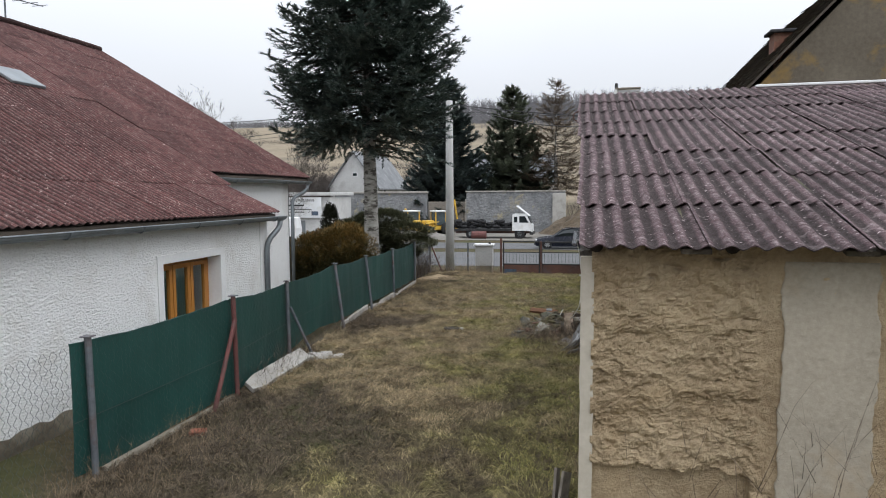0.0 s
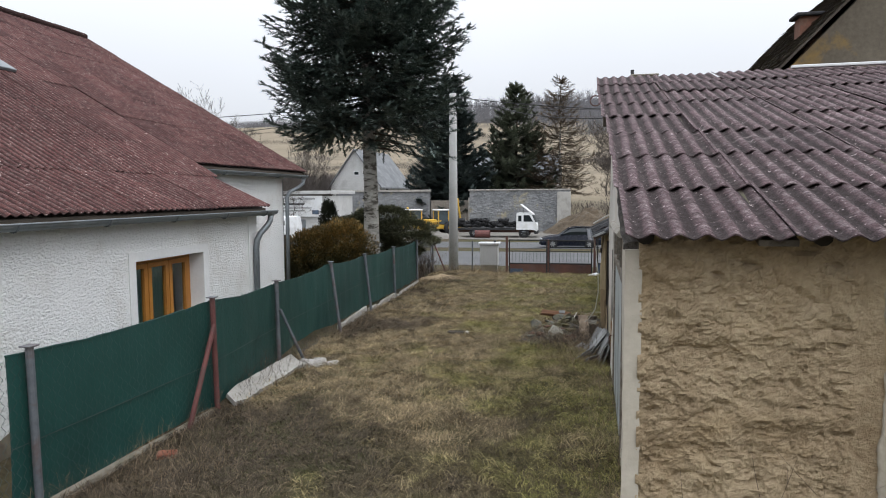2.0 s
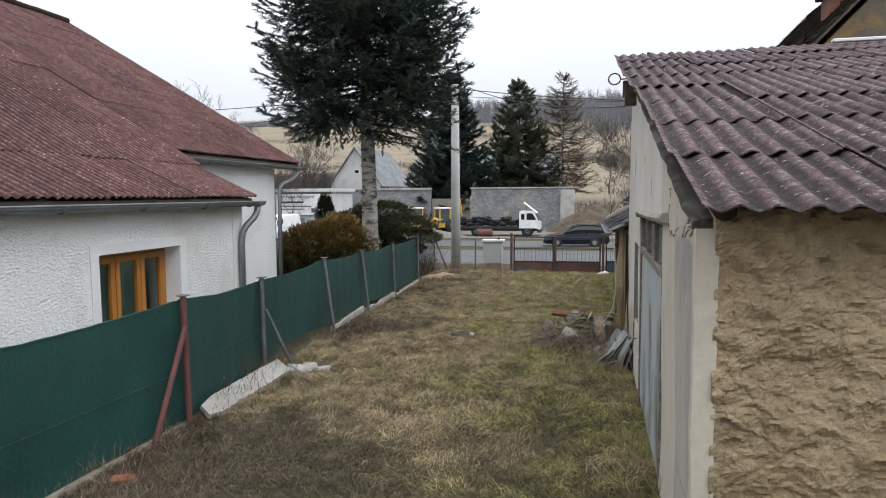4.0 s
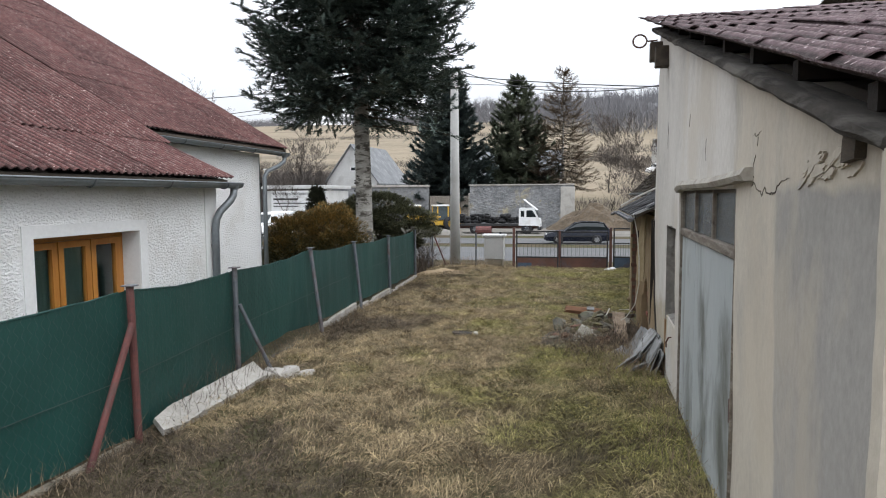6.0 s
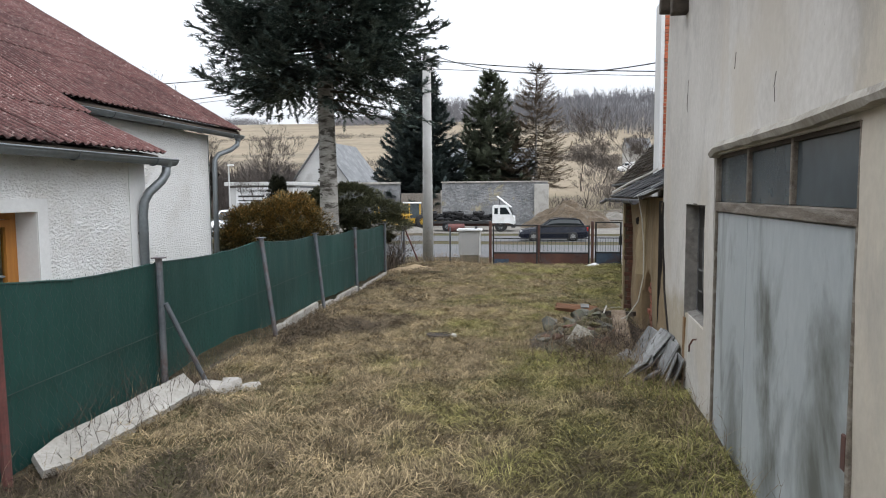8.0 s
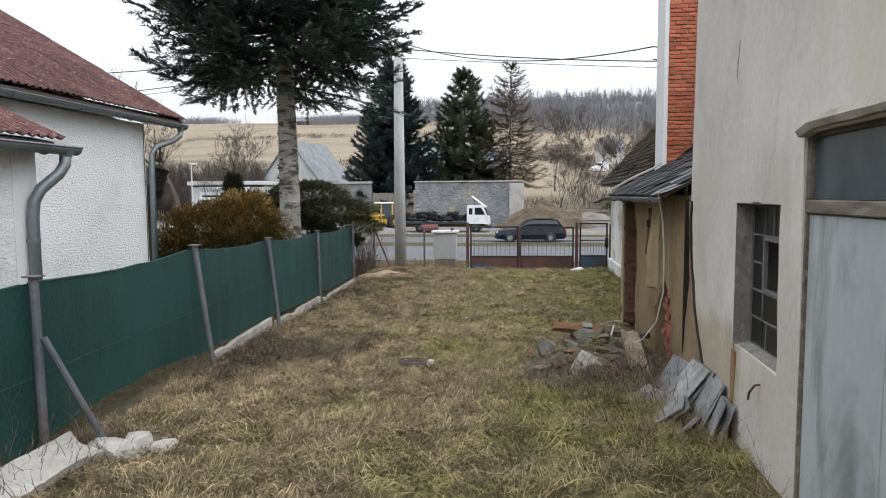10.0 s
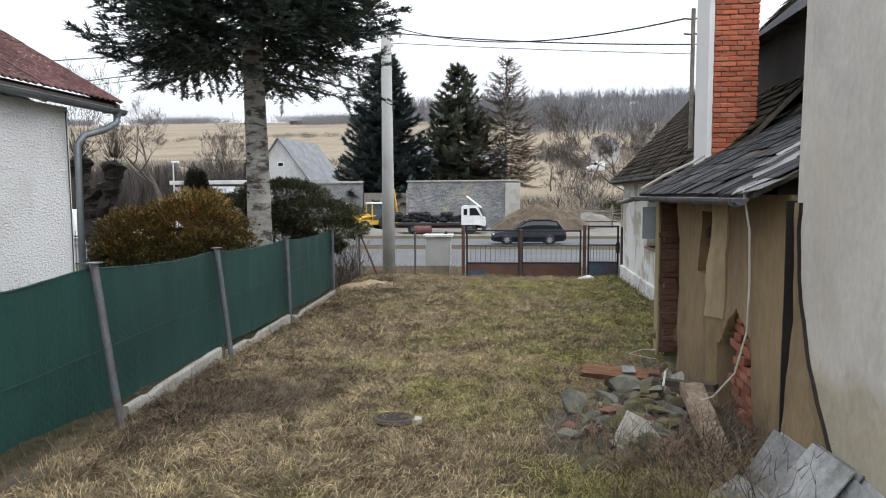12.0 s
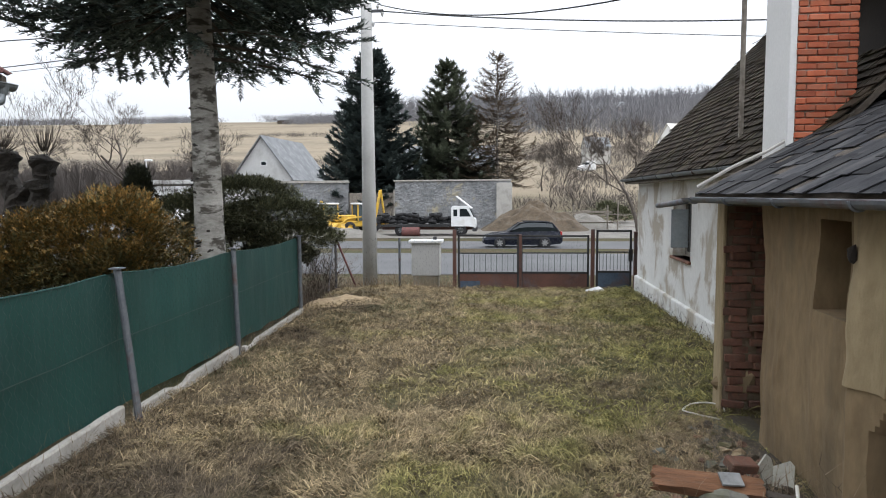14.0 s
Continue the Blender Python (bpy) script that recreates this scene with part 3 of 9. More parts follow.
M["vine"] = surface("dead_climber_stems", (0.05, 0.038, 0.03), (0.12, 0.09, 0.07), 2, 10, 0.95, bump_s=0, island=0.4)


# ---- building helpers ----
def thing(name, label, category, m=None, group="", kind=""):
    ob = new(name)
    ob.empty_display_size = 0.2
    if m is not None:
        ob.matrix_world = m
    return tagged(ob, label, category, group, kind)


def mesh_of(name, bm, mat, smooth=False):
    me = bpy.data.meshes.new(name)
    bm.to_mesh(me)
    bm.free()
    me.materials.append(mat)
    if smooth:
        me.shade_smooth()
    return me


def part(name, bm, mat, parent, label="", smooth=False):
    ob = new(name, mesh_of(name, bm, mat, smooth))
    ob.parent = parent
    return tagged(ob, label)


def solo(name, bm, mat, label, category, m=None, group="", kind="", smooth=False):
    ob = new(name, mesh_of(name, bm, mat, smooth))
    if m is not None:
        ob.matrix_world = m
    return tagged(ob, label, category, group, kind)


def raw_mesh(name, verts, faces, mat, smooth=False):
    me = bpy.data.meshes.new(name)
    me.from_pydata(np.asarray(verts).reshape(-1, 3).tolist(), [], faces)
    me.materials.append(mat)
    if smooth:
        me.shade_smooth()
    return me


def tri_mesh(name, verts, mat):
    """A mesh of loose triangles from an array (n, 3, 3)."""
    v = np.asarray(verts, dtype=np.float32).reshape(-1, 3)
    n = len(v) // 3
    me = bpy.data.meshes.new(name)
    me.vertices.add(len(v))
    me.vertices.foreach_set("co", v.ravel())
    me.loops.add(len(v))
    me.loops.foreach_set("vertex_index", np.arange(len(v), dtype=np.int32))
    me.polygons.add(n)
    me.polygons.foreach_set("loop_start", np.arange(0, len(v), 3, dtype=np.int32))
    me.update(calc_edges=True)
    me.materials.append(mat)
    return me


def grid_mesh(name, verts, rows, cols, mat, smooth=True):
    """A sheet of rows x cols vertices."""
    i = np.arange(rows * cols).reshape(rows, cols)
    f = np.stack([i[:-1, :-1], i[:-1, 1:], i[1:, 1:], i[1:, :-1]], -1).reshape(-1, 4)
    return raw_mesh(name, verts, f.tolist(), mat, smooth)


def box(bm, x0, x1, y0, y1, z0, z1, bevel=0.0, m=None):
    r = bmesh.ops.create_cube(bm, size=1.0)
    vs = r["verts"]
    for q in vs:
        q.co = Vector(((x0 + x1) / 2 + q.co.x * (x1 - x0), (y0 + y1) / 2 + q.co.y * (y1 - y0), (z0 + z1) / 2 + q.co.z * (z1 - z0)))
        if m is not None:
            q.co = m @ q.co
    if bevel:
        bmesh.ops.bevel(bm, geom=list({e for q in vs for e in q.link_edges}), offset=bevel, segments=1, affect="EDGES")
    return bm


def boxbm(*a, bevel=0.0, m=None):
    return box(bmesh.new(), *a, bevel=bevel, m=m)


def tube(bm, pts, radii, n=8, caps=True):
    """A round bar along points; radii one number or one for each point."""
    pts = [Vector(q) for q in pts]
    radii = [radii] * len(pts) if isinstance(radii, (int, float)) else radii
    rings = []
    for i, q in enumerate(pts):
        d = (pts[min(i + 1, len(pts) - 1)] - pts[max(i - 1, 0)]).normalized()
        side = d.orthogonal().normalized() if i == 0 else (side - d * side.dot(d)).normalized()
        up = d.cross(side)
        rings.append([bm.verts.new(q + radii[i] * (math.cos(a) * side + math.sin(a) * up)) for a in (2 * math.pi * k / n for k in range(n))])
    for r0, r1 in zip(rings, rings[1:]):
        for k in range(n):
            bm.faces.new((r0[k], r0[(k + 1) % n], r1[(k + 1) % n], r1[k]))
    if caps:
        bm.faces.new(rings[0][::-1])
        bm.faces.new(rings[-1])
    return bm


def tubebm(pts, radii, n=8, caps=True):
    return tube(bmesh.new(), pts, radii, n, caps)


def prism(bm, outline, axis, a0, a1):
    """Extrudes an outline of (u, w) pairs along x, y or z from a0 to a1."""
    def at(u, w, a):
        return {"x": (a, u, w), "y": (u, a, w), "z": (u, w, a)}[axis]
    lo = [bm.verts.new(at(u, w, a0)) for u, w in outline]
    hi = [bm.verts.new(at(u, w, a1)) for u, w in outline]
    n = len(outline)
    bm.faces.new(lo[::-1])
    bm.faces.new(hi)
    for k in range(n):
        bm.faces.new((lo[k], lo[(k + 1) % n], hi[(k + 1) % n], hi[k]))
    bmesh.ops.recalc_face_normals(bm, faces=bm.faces)
    return bm


def prismbm(outline, axis, a0, a1, bevel=0.0):
    bm = prism(bmesh.new(), outline, axis, a0, a1)
    if bevel:
        bmesh.ops.bevel(bm, geom=list(bm.edges), offset=bevel, segments=2, affect="EDGES")
    return bm


def pierced(us, ws, holes, place, thick):
    """A wall with openings: us along it, ws up it, holes (u0, u1, w0, w1); place(u, w, d) gives the point at depth d."""
    bm = bmesh.new()
    us, ws = sorted(set(round(u, 4) for u in us)), sorted(set(round(w, 4) for w in ws))
    front = [[bm.verts.new(place(u, w, 0.0)) for w in ws] for u in us]
    rear = [[bm.verts.new(place(u, w, thick)) for w in ws] for u in us]

    def solid(i, j):
        if not (0 <= i < len(us) - 1 and 0 <= j < len(ws) - 1):
            return False
        u, w = (us[i] + us[i + 1]) / 2, (ws[j] + ws[j + 1]) / 2
        return not any(h[0] < u < h[1] and h[2] < w < h[3] for h in holes)
    for i in range(len(us) - 1):
        for j in range(len(ws) - 1):
            if not solid(i, j):
                continue
            bm.faces.new((front[i][j], front[i + 1][j], front[i + 1][j + 1], front[i][j + 1]))
            bm.faces.new((rear[i][j + 1], rear[i + 1][j + 1], rear[i + 1][j], rear[i][j]))
            if not solid(i - 1, j):
                bm.faces.new((front[i][j], front[i][j + 1], rear[i][j + 1], rear[i][j]))
            if not solid(i + 1, j):
                bm.faces.new((front[i + 1][j + 1], front[i + 1][j], rear[i + 1][j], rear[i + 1][j + 1]))
            if not solid(i, j - 1):
                bm.faces.new((front[i + 1][j], front[i][j], rear[i][j], rear[i + 1][j]))
            if not solid(i, j + 1):
                bm.faces.new((front[i][j + 1], front[i + 1][j + 1], rear[i + 1][j + 1], rear[i][j + 1]))
    bmesh.ops.delete(bm, geom=[q for q in bm.verts if not q.link_faces], context="VERTS")
    bmesh.ops.recalc_face_normals(bm, faces=bm.faces)
    return bm


def steps(a, b, n, *more):
    return [a + (b - a) * k / n for k in range(n + 1)] + list(more)


def fbm(x, y, z, octaves=4):
    s, a = 0.0, 1.0
    for k in range(octaves):
        s += a * noise.noise((x, y, z))
        x, y, z, a = x * 2.03 + 7.1, y * 2.03 + 3.7, z * 2.03 + 1.3, a * 0.5
    return s


def rock(bm, centre, size, seed, squash=(1, 1, 0.6), turn=0.0):
    """An angular lump: the hull of a few scattered corners, split by rough edges."""
    rng = random.Random(seed)
    rot = Matrix.Rotation(turn, 3, "Z") @ Matrix.Rotation(rng.uniform(-0.4, 0.4), 3, "X")
    verts = []
    for k in range(17):
        c = Vector((rng.gauss(0, 1), rng.gauss(0, 1), rng.gauss(0, 1))).normalized() * rng.uniform(0.82, 1.08)
        verts.append(bm.verts.new(rot @ (Vector((c.x * squash[0], c.y * squash[1], c.z * squash[2])) * size) + Vector(centre)))
    r = bmesh.ops.convex_hull(bm, input=verts)
    loose = [q for q in r["geom_interior"] if isinstance(q, bmesh.types.BMVert)]
    if loose:
        bmesh.ops.delete(bm, geom=loose, context="VERTS")
    return bm


# ---- ground ----
PROFILE_Y = [-90, 10, 14, 17, 20, 26.5, 30, 34.7, 43.1, 48.2, 54.9, 73.4, 93.5, 125.4, 209, 293, 419, 545, 637, 1342]
PROFILE_Z = [0.10, 0.10, 0.0, -0.09, -0.13, -0.24, -0.42, -0.62, -0.79, -0.94, -1.0, -0.89, -0.33, 3.34, 12.5, 22.8, 43.7, 65.2, 71.1, 62.0]


def afar(x, y, z):
    """Far side of the road: moves a point, in metres, to fit the camera's view through the wider lens."""
    y = 0.77 * y + 0.3
    return Vector((0.171 + 1.09 * (x - 0.005 * y), 1.09 * y - 0.81, 1.09 * (z + 0.006 * y - 0.05) - 0.189))


def far_plan(y):
    """The same for a whole building that lies about y."""
    o = afar(0, y, 0)
    return Matrix.Translation((o.x, o.y - 0.84 * y, o.z)) @ Matrix.Diagonal((1.09, 0.84, 1.09, 1))


def far_pose(x, y, z, rx=0, ry=0, rz=0, size=1.0):
    m = pose(*afar(x, y, z), rx, ry, rz)
    return m @ Matrix.Scale(size, 4)


def gz(x, y):
    """Height of the ground."""
    z = float(np.interp(y, PROFILE_Y, PROFILE_Z))
    if y > 100:
        side = 1.0 + 0.04 * math.tanh((x + 40) / 120.0)
        z = z * side + (y - 100) * 0.012 * noise.noise((x * 0.006, y * 0.006, 3.0))
    elif y < 27:
        z += 0.035 * noise.noise((x * 0.5, y * 0.5, 0.0)) + 0.02 * noise.noise((x * 1.7, y * 1.7, 5.0))
        z += 0.10 * math.exp(-((x + 0.2) / 0.9) ** 2) * (1 if 5 < y < 13 else 0)
        z += 0.10 * math.exp(-((x + 4.9) / 1.2) ** 2 - ((y - 24.5) / 2.5) ** 2)
    return z


gx = np.concatenate([np.linspace(-980, -130, 22), np.linspace(-110, -14, 24), np.linspace(-13, 4, 86), np.linspace(6, 100, 22), np.linspace(120, 980, 22)])
gy = np.concatenate([np.linspace(-90, -4, 14), np.linspace(-3, 29, 140), np.linspace(30, 100, 50), np.linspace(105, 680, 90), np.linspace(710, 1340, 14)])
ground_pts = [(x, y, gz(x, y)) for y in gy for x in gx]
ground = new("ground", grid_mesh("ground", ground_pts, len(gy), len(gx), M["ground"]))
tagged(ground, "rough winter lawn of straw and moss with tan fields beyond", "ground", kind="structure")


def strip(name, mat, x0, x1, ya, yb, nx, ny, lift, label, category):
    """A sheet laid on the ground between two lines y = ya(x), yb(x)."""
    pts = []
    for j in range(ny + 1):
        for i in range(nx + 1):
            x = x0 + (x1 - x0) * i / nx
            y = ya(x) + (yb(x) - ya(x)) * j / ny
            pts.append((x, y, float(np.interp(y, PROFILE_Y, PROFILE_Z)) + lift))
    ob = new(name, grid_mesh(name, pts, ny + 1, nx + 1, mat))
    return tagged(ob, label, category, kind="structure")


strip("road", M["asphalt"], -160, 160, lambda x: 31.2, lambda x: 42.2, 80, 16, 0.02, "grey worn asphalt road beside the property", "road")
strip("far_lane", M["asphalt"], -160, 160, lambda x: 46.4, lambda x: 53.5, 80, 8, 0.02, "second grey asphalt lane behind a grass strip", "road")
strip("yard", M["gravel"], -64, 15, lambda x: 56.5, lambda x: 80, 30, 14, 0.02, "bare gravel and mud yard beyond the road", "ground")


# ---- corrugated sheets ----
def corrugated(name, waves, pitch, amp, length, thick, mat, seg=8):
    """One wavy sheet: waves along x, its length along y, lying in the plane z = 0."""
    n = waves * seg
    prof = [(i * pitch / seg, amp * math.cos(2 * math.pi * i / seg)) for i in range(n + 1)]
    rows = [0.0, length * 0.5, length]
    top = [(x, y, z) for y in rows for x, z in prof]
    low = [(x, y, z - thick) for y in rows for x, z in prof]
    c, r = n + 1, len(rows)
    faces = []
    for j in range(r - 1):
        for i in range(n):
            a = j * c + i
            faces.append((a, a + 1, a + c + 1, a + c))
            b = a + r * c
            faces.append((b + c, b + c + 1, b + 1, b))
    o, e = r * c, 2 * r * c  # the rims stand on vertices of their own, so that the waves keep their shading up to the edge
    for i in range(n):
        faces.append((e + i, e + i + o, e + i + 1 + o, e + i + 1))
        k = e + (r - 1) * c + i
        faces.append((k + 1, k + 1 + o, k + o, k))
    for j in range(r - 1):
        a = e + j * c
        faces.append((a, a + c, a + c + o, a + o))
        b = e + j * c + n
        faces.append((b + o, b + c + o, b + c, b))
    me = raw_mesh(name, (top + low) * 2, faces, mat, smooth=True)
    for p in me.polygons[2 * (r - 1) * n:]:
        p.use_smooth = False
    return me


# ---- shed with a mono-pitch roof that rises away from its low eave ----
SHED = pose(-0.05, 4.972, 0, 0, 0, -0.9) @ Matrix.Diagonal((1, 0.68, 0.95, 1))  # scaled 0.68 along the side and 0.95 up to fit the camera's view
SHED_LEN, SHED_WIDE, RISE = 11.40, 9.2, 0.198


def shed_roof_z(u):
    return 2.80 + RISE * (u + 0.35)


shed = thing("shed", "old rendered shed with a lichened corrugated roof", "shed", SHED)
DOOR_U = (3.53, 7.38)
WIN_U = (7.94, 9.32)


def shed_top(u, w):
    return w if w <= 2.66 else 2.66 + (w - 2.66) * (shed_roof_z(u) - 0.25 - 2.66)


def side_swell(u, z):
    swell = 0.03 * noise.noise((u * 0.5, z * 0.6, 2.0)) + 0.008 * noise.noise((u * 2.5, z * 2.5, 8.0))
    if u > 9.85:
        swell += -0.10 * (u - 9.85) / 1.6 * max(0.0, 1.3 - z) / 1.3
    return swell


def side_place(u, w, d):
    z = shed_top(u, w)
    return (d if d else side_swell(u, z), u, z)


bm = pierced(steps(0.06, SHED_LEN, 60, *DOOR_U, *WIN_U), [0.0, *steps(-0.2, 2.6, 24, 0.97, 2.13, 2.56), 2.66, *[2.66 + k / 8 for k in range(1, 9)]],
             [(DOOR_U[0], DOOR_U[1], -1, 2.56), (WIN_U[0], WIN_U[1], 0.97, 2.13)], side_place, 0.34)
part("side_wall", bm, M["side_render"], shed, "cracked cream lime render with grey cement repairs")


def flake(u, z, size, seed, depth, sharp=0.10):
    """Terraced relief: plates of clay with thin steep edges, as broken layers leave them."""
    h = 4.0 * fbm(u * size, z * size * 1.3, seed, 4) + 6
    k = math.floor(h)
    f = h - k
    return depth * (k + (min(f / sharp, 1.0) if f < sharp else 1.0) - 0.25 * f)


def front_place(u, w, d):
    """The wall under the low eave: lumpy clay and stone where the render has gone, smoother beyond."""
    z = w
    if d:
        return (u, d, z)
    edge = 1.26 + 0.10 * noise.noise((z * 1.7, 0, 4.0)) + 0.05 * noise.noise((z * 6.0, 1.0, 4.0))
    bare = min(1.0, max(0.0, (edge - u) * 14 + 0.5))
    uw, zw = u + 0.07 * noise.noise((u * 4, z * 4, 0)), z + 0.06 * noise.noise((u * 4, z * 4, 5))
    lumps = noise.voronoi((uw * 7.0, zw * 9.0, 1.7))[0]
    joint = min(1.0, (lumps[1] - lumps[0]) * 4.0)
    wear = min(1.0, max(0.0, 0.45 + 1.1 * noise.noise((u * 1.6, z * 1.6, 12.0))))
    course = (wear * 0.022 * joint + flake(uw, zw, 2.2, 3.0, 0.014, 0.06) + flake(uw, zw, 6.0, 9.0, 0.009, 0.08) + 0.010 * fbm(u * 2.2, z * 3.0, 0.0)
              + 0.012 * fbm(u * 22, z * 26, 1.0, 3) - 0.13)
    course -= 0.16 * max(0.0, noise.noise((uw * 8.0, zw * 15.0, 21.0)) - 0.36)
    flat = 0.012 * fbm(u * 1.6, z * 1.8, 6.0) + 0.004 * fbm(u * 9, z * 4, 9.0)
    proud = bare * course + (1 - bare) * (flat - 0.02)
    foot = 0.92 + 0.10 * noise.noise((u * 2.2, 0, 1)) + 0.04 * noise.noise((u * 9, 0, 2))
    if z < foot and u < 1.2:
        proud = flat - 0.035
    return (u, -0.01 - proud, z)


bm = pierced(steps(0.0, 1.5, 120, *steps(1.5, 2.7, 12), *steps(2.7, SHED_WIDE, 4)), steps(-0.2, 2.76, 210), [], front_place, 0.34)
part("front_wall", bm, M["rough_wall"], shed, "crumbling clay and stone with lost render")
# smoother rendered fields between bands of bare clay
for n, (u0, u1) in enumerate(((1.40, 2.04), (2.28, 5.6))):
    def field_place(u, w, d, u0=u0, u1=u1):
        e = 0.04 * noise.noise((w * 1.6, u * 0.2, 5.0)) + 0.022 * fbm(w * 9, u * 0.4, 15.0, 4)
        pit = 0.10 * max(0.0, noise.noise((u * 11, w * 17, 3.0)) - 0.50) + 0.05 * max(0.0, noise.noise((u * 3.0, w * 2.2, 8.0)) - 0.45)
        return (u + e, d if d else -0.012 + 0.010 * fbm(u * 4, w * 3, 2.0) + pit, w)
    part("render_patch", pierced(steps(u0, u1, 36), steps(-0.2, 2.64, 130), [], field_place, 0.03), M["plaster_field"], shed, "" if n else "smooth cream render field", smooth=True)
bm = pierced(steps(-0.085, 0.02, 3), steps(-0.2, 2.66, 40), [], lambda u, w, d: (u + 0.008 * noise.noise((w * 4, u, 1)), (d if d else -0.035 + 0.01 * fbm(u * 5, w * 3, 4.0)), w), 0.075)
part("corner_strip", bm, M["side_render"], shed, "pale render left standing on the corner")
bm = boxbm(0.02, SHED_WIDE, SHED_LEN - 0.34, SHED_LEN, -0.2, shed_roof_z(SHED_LEN) - 0.14)
part("rear_wall", bm, M["plaster_pale"], shed)
bm = prismbm([(0.34, -0.2), (SHED_LEN - 0.34, -0.2), (SHED_LEN - 0.34, shed_roof_z(SHED_LEN) - 0.18), (0.34, shed_roof_z(0) - 0.18)], "x", SHED_WIDE - 0.34, SHED_WIDE)
part("end_wall", bm, M["plaster_pale"], shed)
part("floor_slab", boxbm(0.3, SHED_WIDE - 0.3, 0.3, SHED_LEN - 0.3, 0.0, 0.06), M["concrete"], shed)

M["lintel"] = surface("stained_lintel", (0.27, 0.245, 0.205), (0.47, 0.44, 0.39), 2, 20, 0.95, stain=(0.15, 0.13, 0.105), stain_scale=3, bump_s=0.5, bump_d=0.01)
# torn layers of render under the dark timber socket
rng = random.Random(41)
for k in range(30):
    u = rng.uniform(0.72, 1.62)
    z = 2.635 + 0.04 * (1.2 - u) + rng.uniform(-0.05, 0.035)
    ln, hh = rng.uniform(0.12, 0.30), rng.uniform(0.010, 0.026)
    n = 13
    ring = []
    for j in range(n):
        a = 2 * math.pi * j / n
        rr = 1 + 0.55 * noise.noise((math.cos(a) * 2, math.sin(a) * 2, k * 3.1))
        ring.append((ln * 0.5 * rr * math.cos(a), hh * rr * math.sin(a)))
    bm = prismbm(ring, "x", -0.006, 0.012)
    m_ = Matrix.Translation((side_swell(u, z) - 0.001 - 0.002 * (k % 4), u, z)) @ Matrix.Rotation(rng.uniform(-0.35, 0.02), 4, "X") @ Matrix.Rotation(rng.uniform(0.0, 0.12), 4, "Y")
    bmesh.ops.transform(bm, matrix=m_, verts=bm.verts)
    part("render_shard", bm, M["side_render"], shed)
bm = prismbm([(0.62, 2.65), (0.80, 2.64), (0.79, 2.72), (0.76, 2.77), (0.60, 2.77), (0.61, 2.70)], "x", -0.03, 0.05)
part("wall_socket", bm, M["wood_dark"], shed, "dark rotting timber let into the wall")


def crack(pts, w0, seed):
    """A ragged fissure that follows the wall, its shade painted as a dark ribbon: each stretch is split and shifted at
    random.
    """
    rng = random.Random(seed)
    for step in range(3):
        out = []
        for (a, b), (c, d) in zip(pts, pts[1:]):
            ln = math.hypot(c - a, d - b)
            out += [(a, b), ((a + c) / 2 + rng.gauss(0, 0.10) * ln, (b + d) / 2 + rng.gauss(0, 0.10) * ln)]
        pts = out + [pts[-1]]
    bm = bmesh.new()
    rows = []
    for k, (u, z) in enumerate(pts):
        w = w0 * (0.25 + 0.75 * math.sin(math.pi * (k + 0.5) / len(pts))) * rng.uniform(0.3, 1.5)
        x = side_swell(u, z)
        rows.append([bm.verts.new((x - 0.003, u + 0.4 * w, z - w)), bm.verts.new((x - 0.003, u - 0.4 * w, z + w)), bm.verts.new((x + 0.02, u, z))])
    for a, b in zip(rows, rows[1:]):
        for k in range(3):
            bm.faces.new((a[k], a[(k + 1) % 3], b[(k + 1) % 3], b[k]))
    bmesh.ops.recalc_face_normals(bm, faces=bm.faces)
    part("crack", bm, M["wood_dark"], shed)


crack([(2.92, 2.57), (2.69, 2.55), (2.36, 2.53), (2.17, 2.53), (2.07, 2.57), (1.78, 2.60)], 0.0036, 1)
crack([(2.84, 2.62), (2.88, 2.70), (2.80, 2.75)], 0.0010, 2)
crack([(2.76, 2.80), (2.75, 2.85)], 0.0026, 3)
crack([(2.92, 2.87), (2.80, 2.86), (2.66, 2.88)], 0.0009, 4)
crack([(5.2, 2.98), (5.26, 2.90), (5.24, 2.80)], 0.002, 6)
crack([(6.6, 3.30), (6.62, 3.18)], 0.0025, 7)
crack([(9.4, 3.10), (9.36, 3.42)], 0.002, 8)

# lintel, frame lights and doors
lring, bm = [], bmesh.new()
for k in range(41):
    u = DOOR_U[0] - 0.66 + k * (DOOR_U[1] - DOOR_U[0] + 0.66) / 40
    rise = 0.02 * max(0.0, 4.4 - u) - 0.045 * max(0.0, u - (DOOR_U[1] - 0.25)) / 0.3
    f1, f2 = 0.012 * noise.noise((u * 3, 1, 0)), 0.012 * noise.noise((u * 3, 5, 0))
    lring.append([bm.verts.new((a, u, b + rise)) for a, b in ((-0.055 + f1, 2.575 + f2), (-0.075 + f2, 2.61), (-0.05 + f1, 2.65 + f1), (0.1, 2.66), (0.1, 2.57))])
for p_, q_ in zip(lring, lring[1:]):
    for k in range(5):
        bm.faces.new((p_[k], p_[(k + 1) % 5], q_[(k + 1) % 5], q_[k]))
bm.faces.new(lring[0][::-1])
bm.faces.new(lring[-1])
bmesh.ops.recalc_face_normals(bm, faces=bm.faces)
part("lintel", bm, M["lintel"], shed, "weathered concrete lintel")
D0, D1 = DOOR_U
win = part("transom_window", boxbm(-0.004, 0.06, D0, D1, 2.085, 2.165, bevel=0.008), M["wood_rail"], shed, "three dusty panes over a rotten timber rail")
for k in range(4):
    u = D0 + (D1 - D0) * k / 3
    part("mullion", boxbm(0.006, 0.06, max(u - 0.022, D0), min(u + 0.022, D1), 2.17, 2.56, bevel=0.006), M["wood_rail"], win)
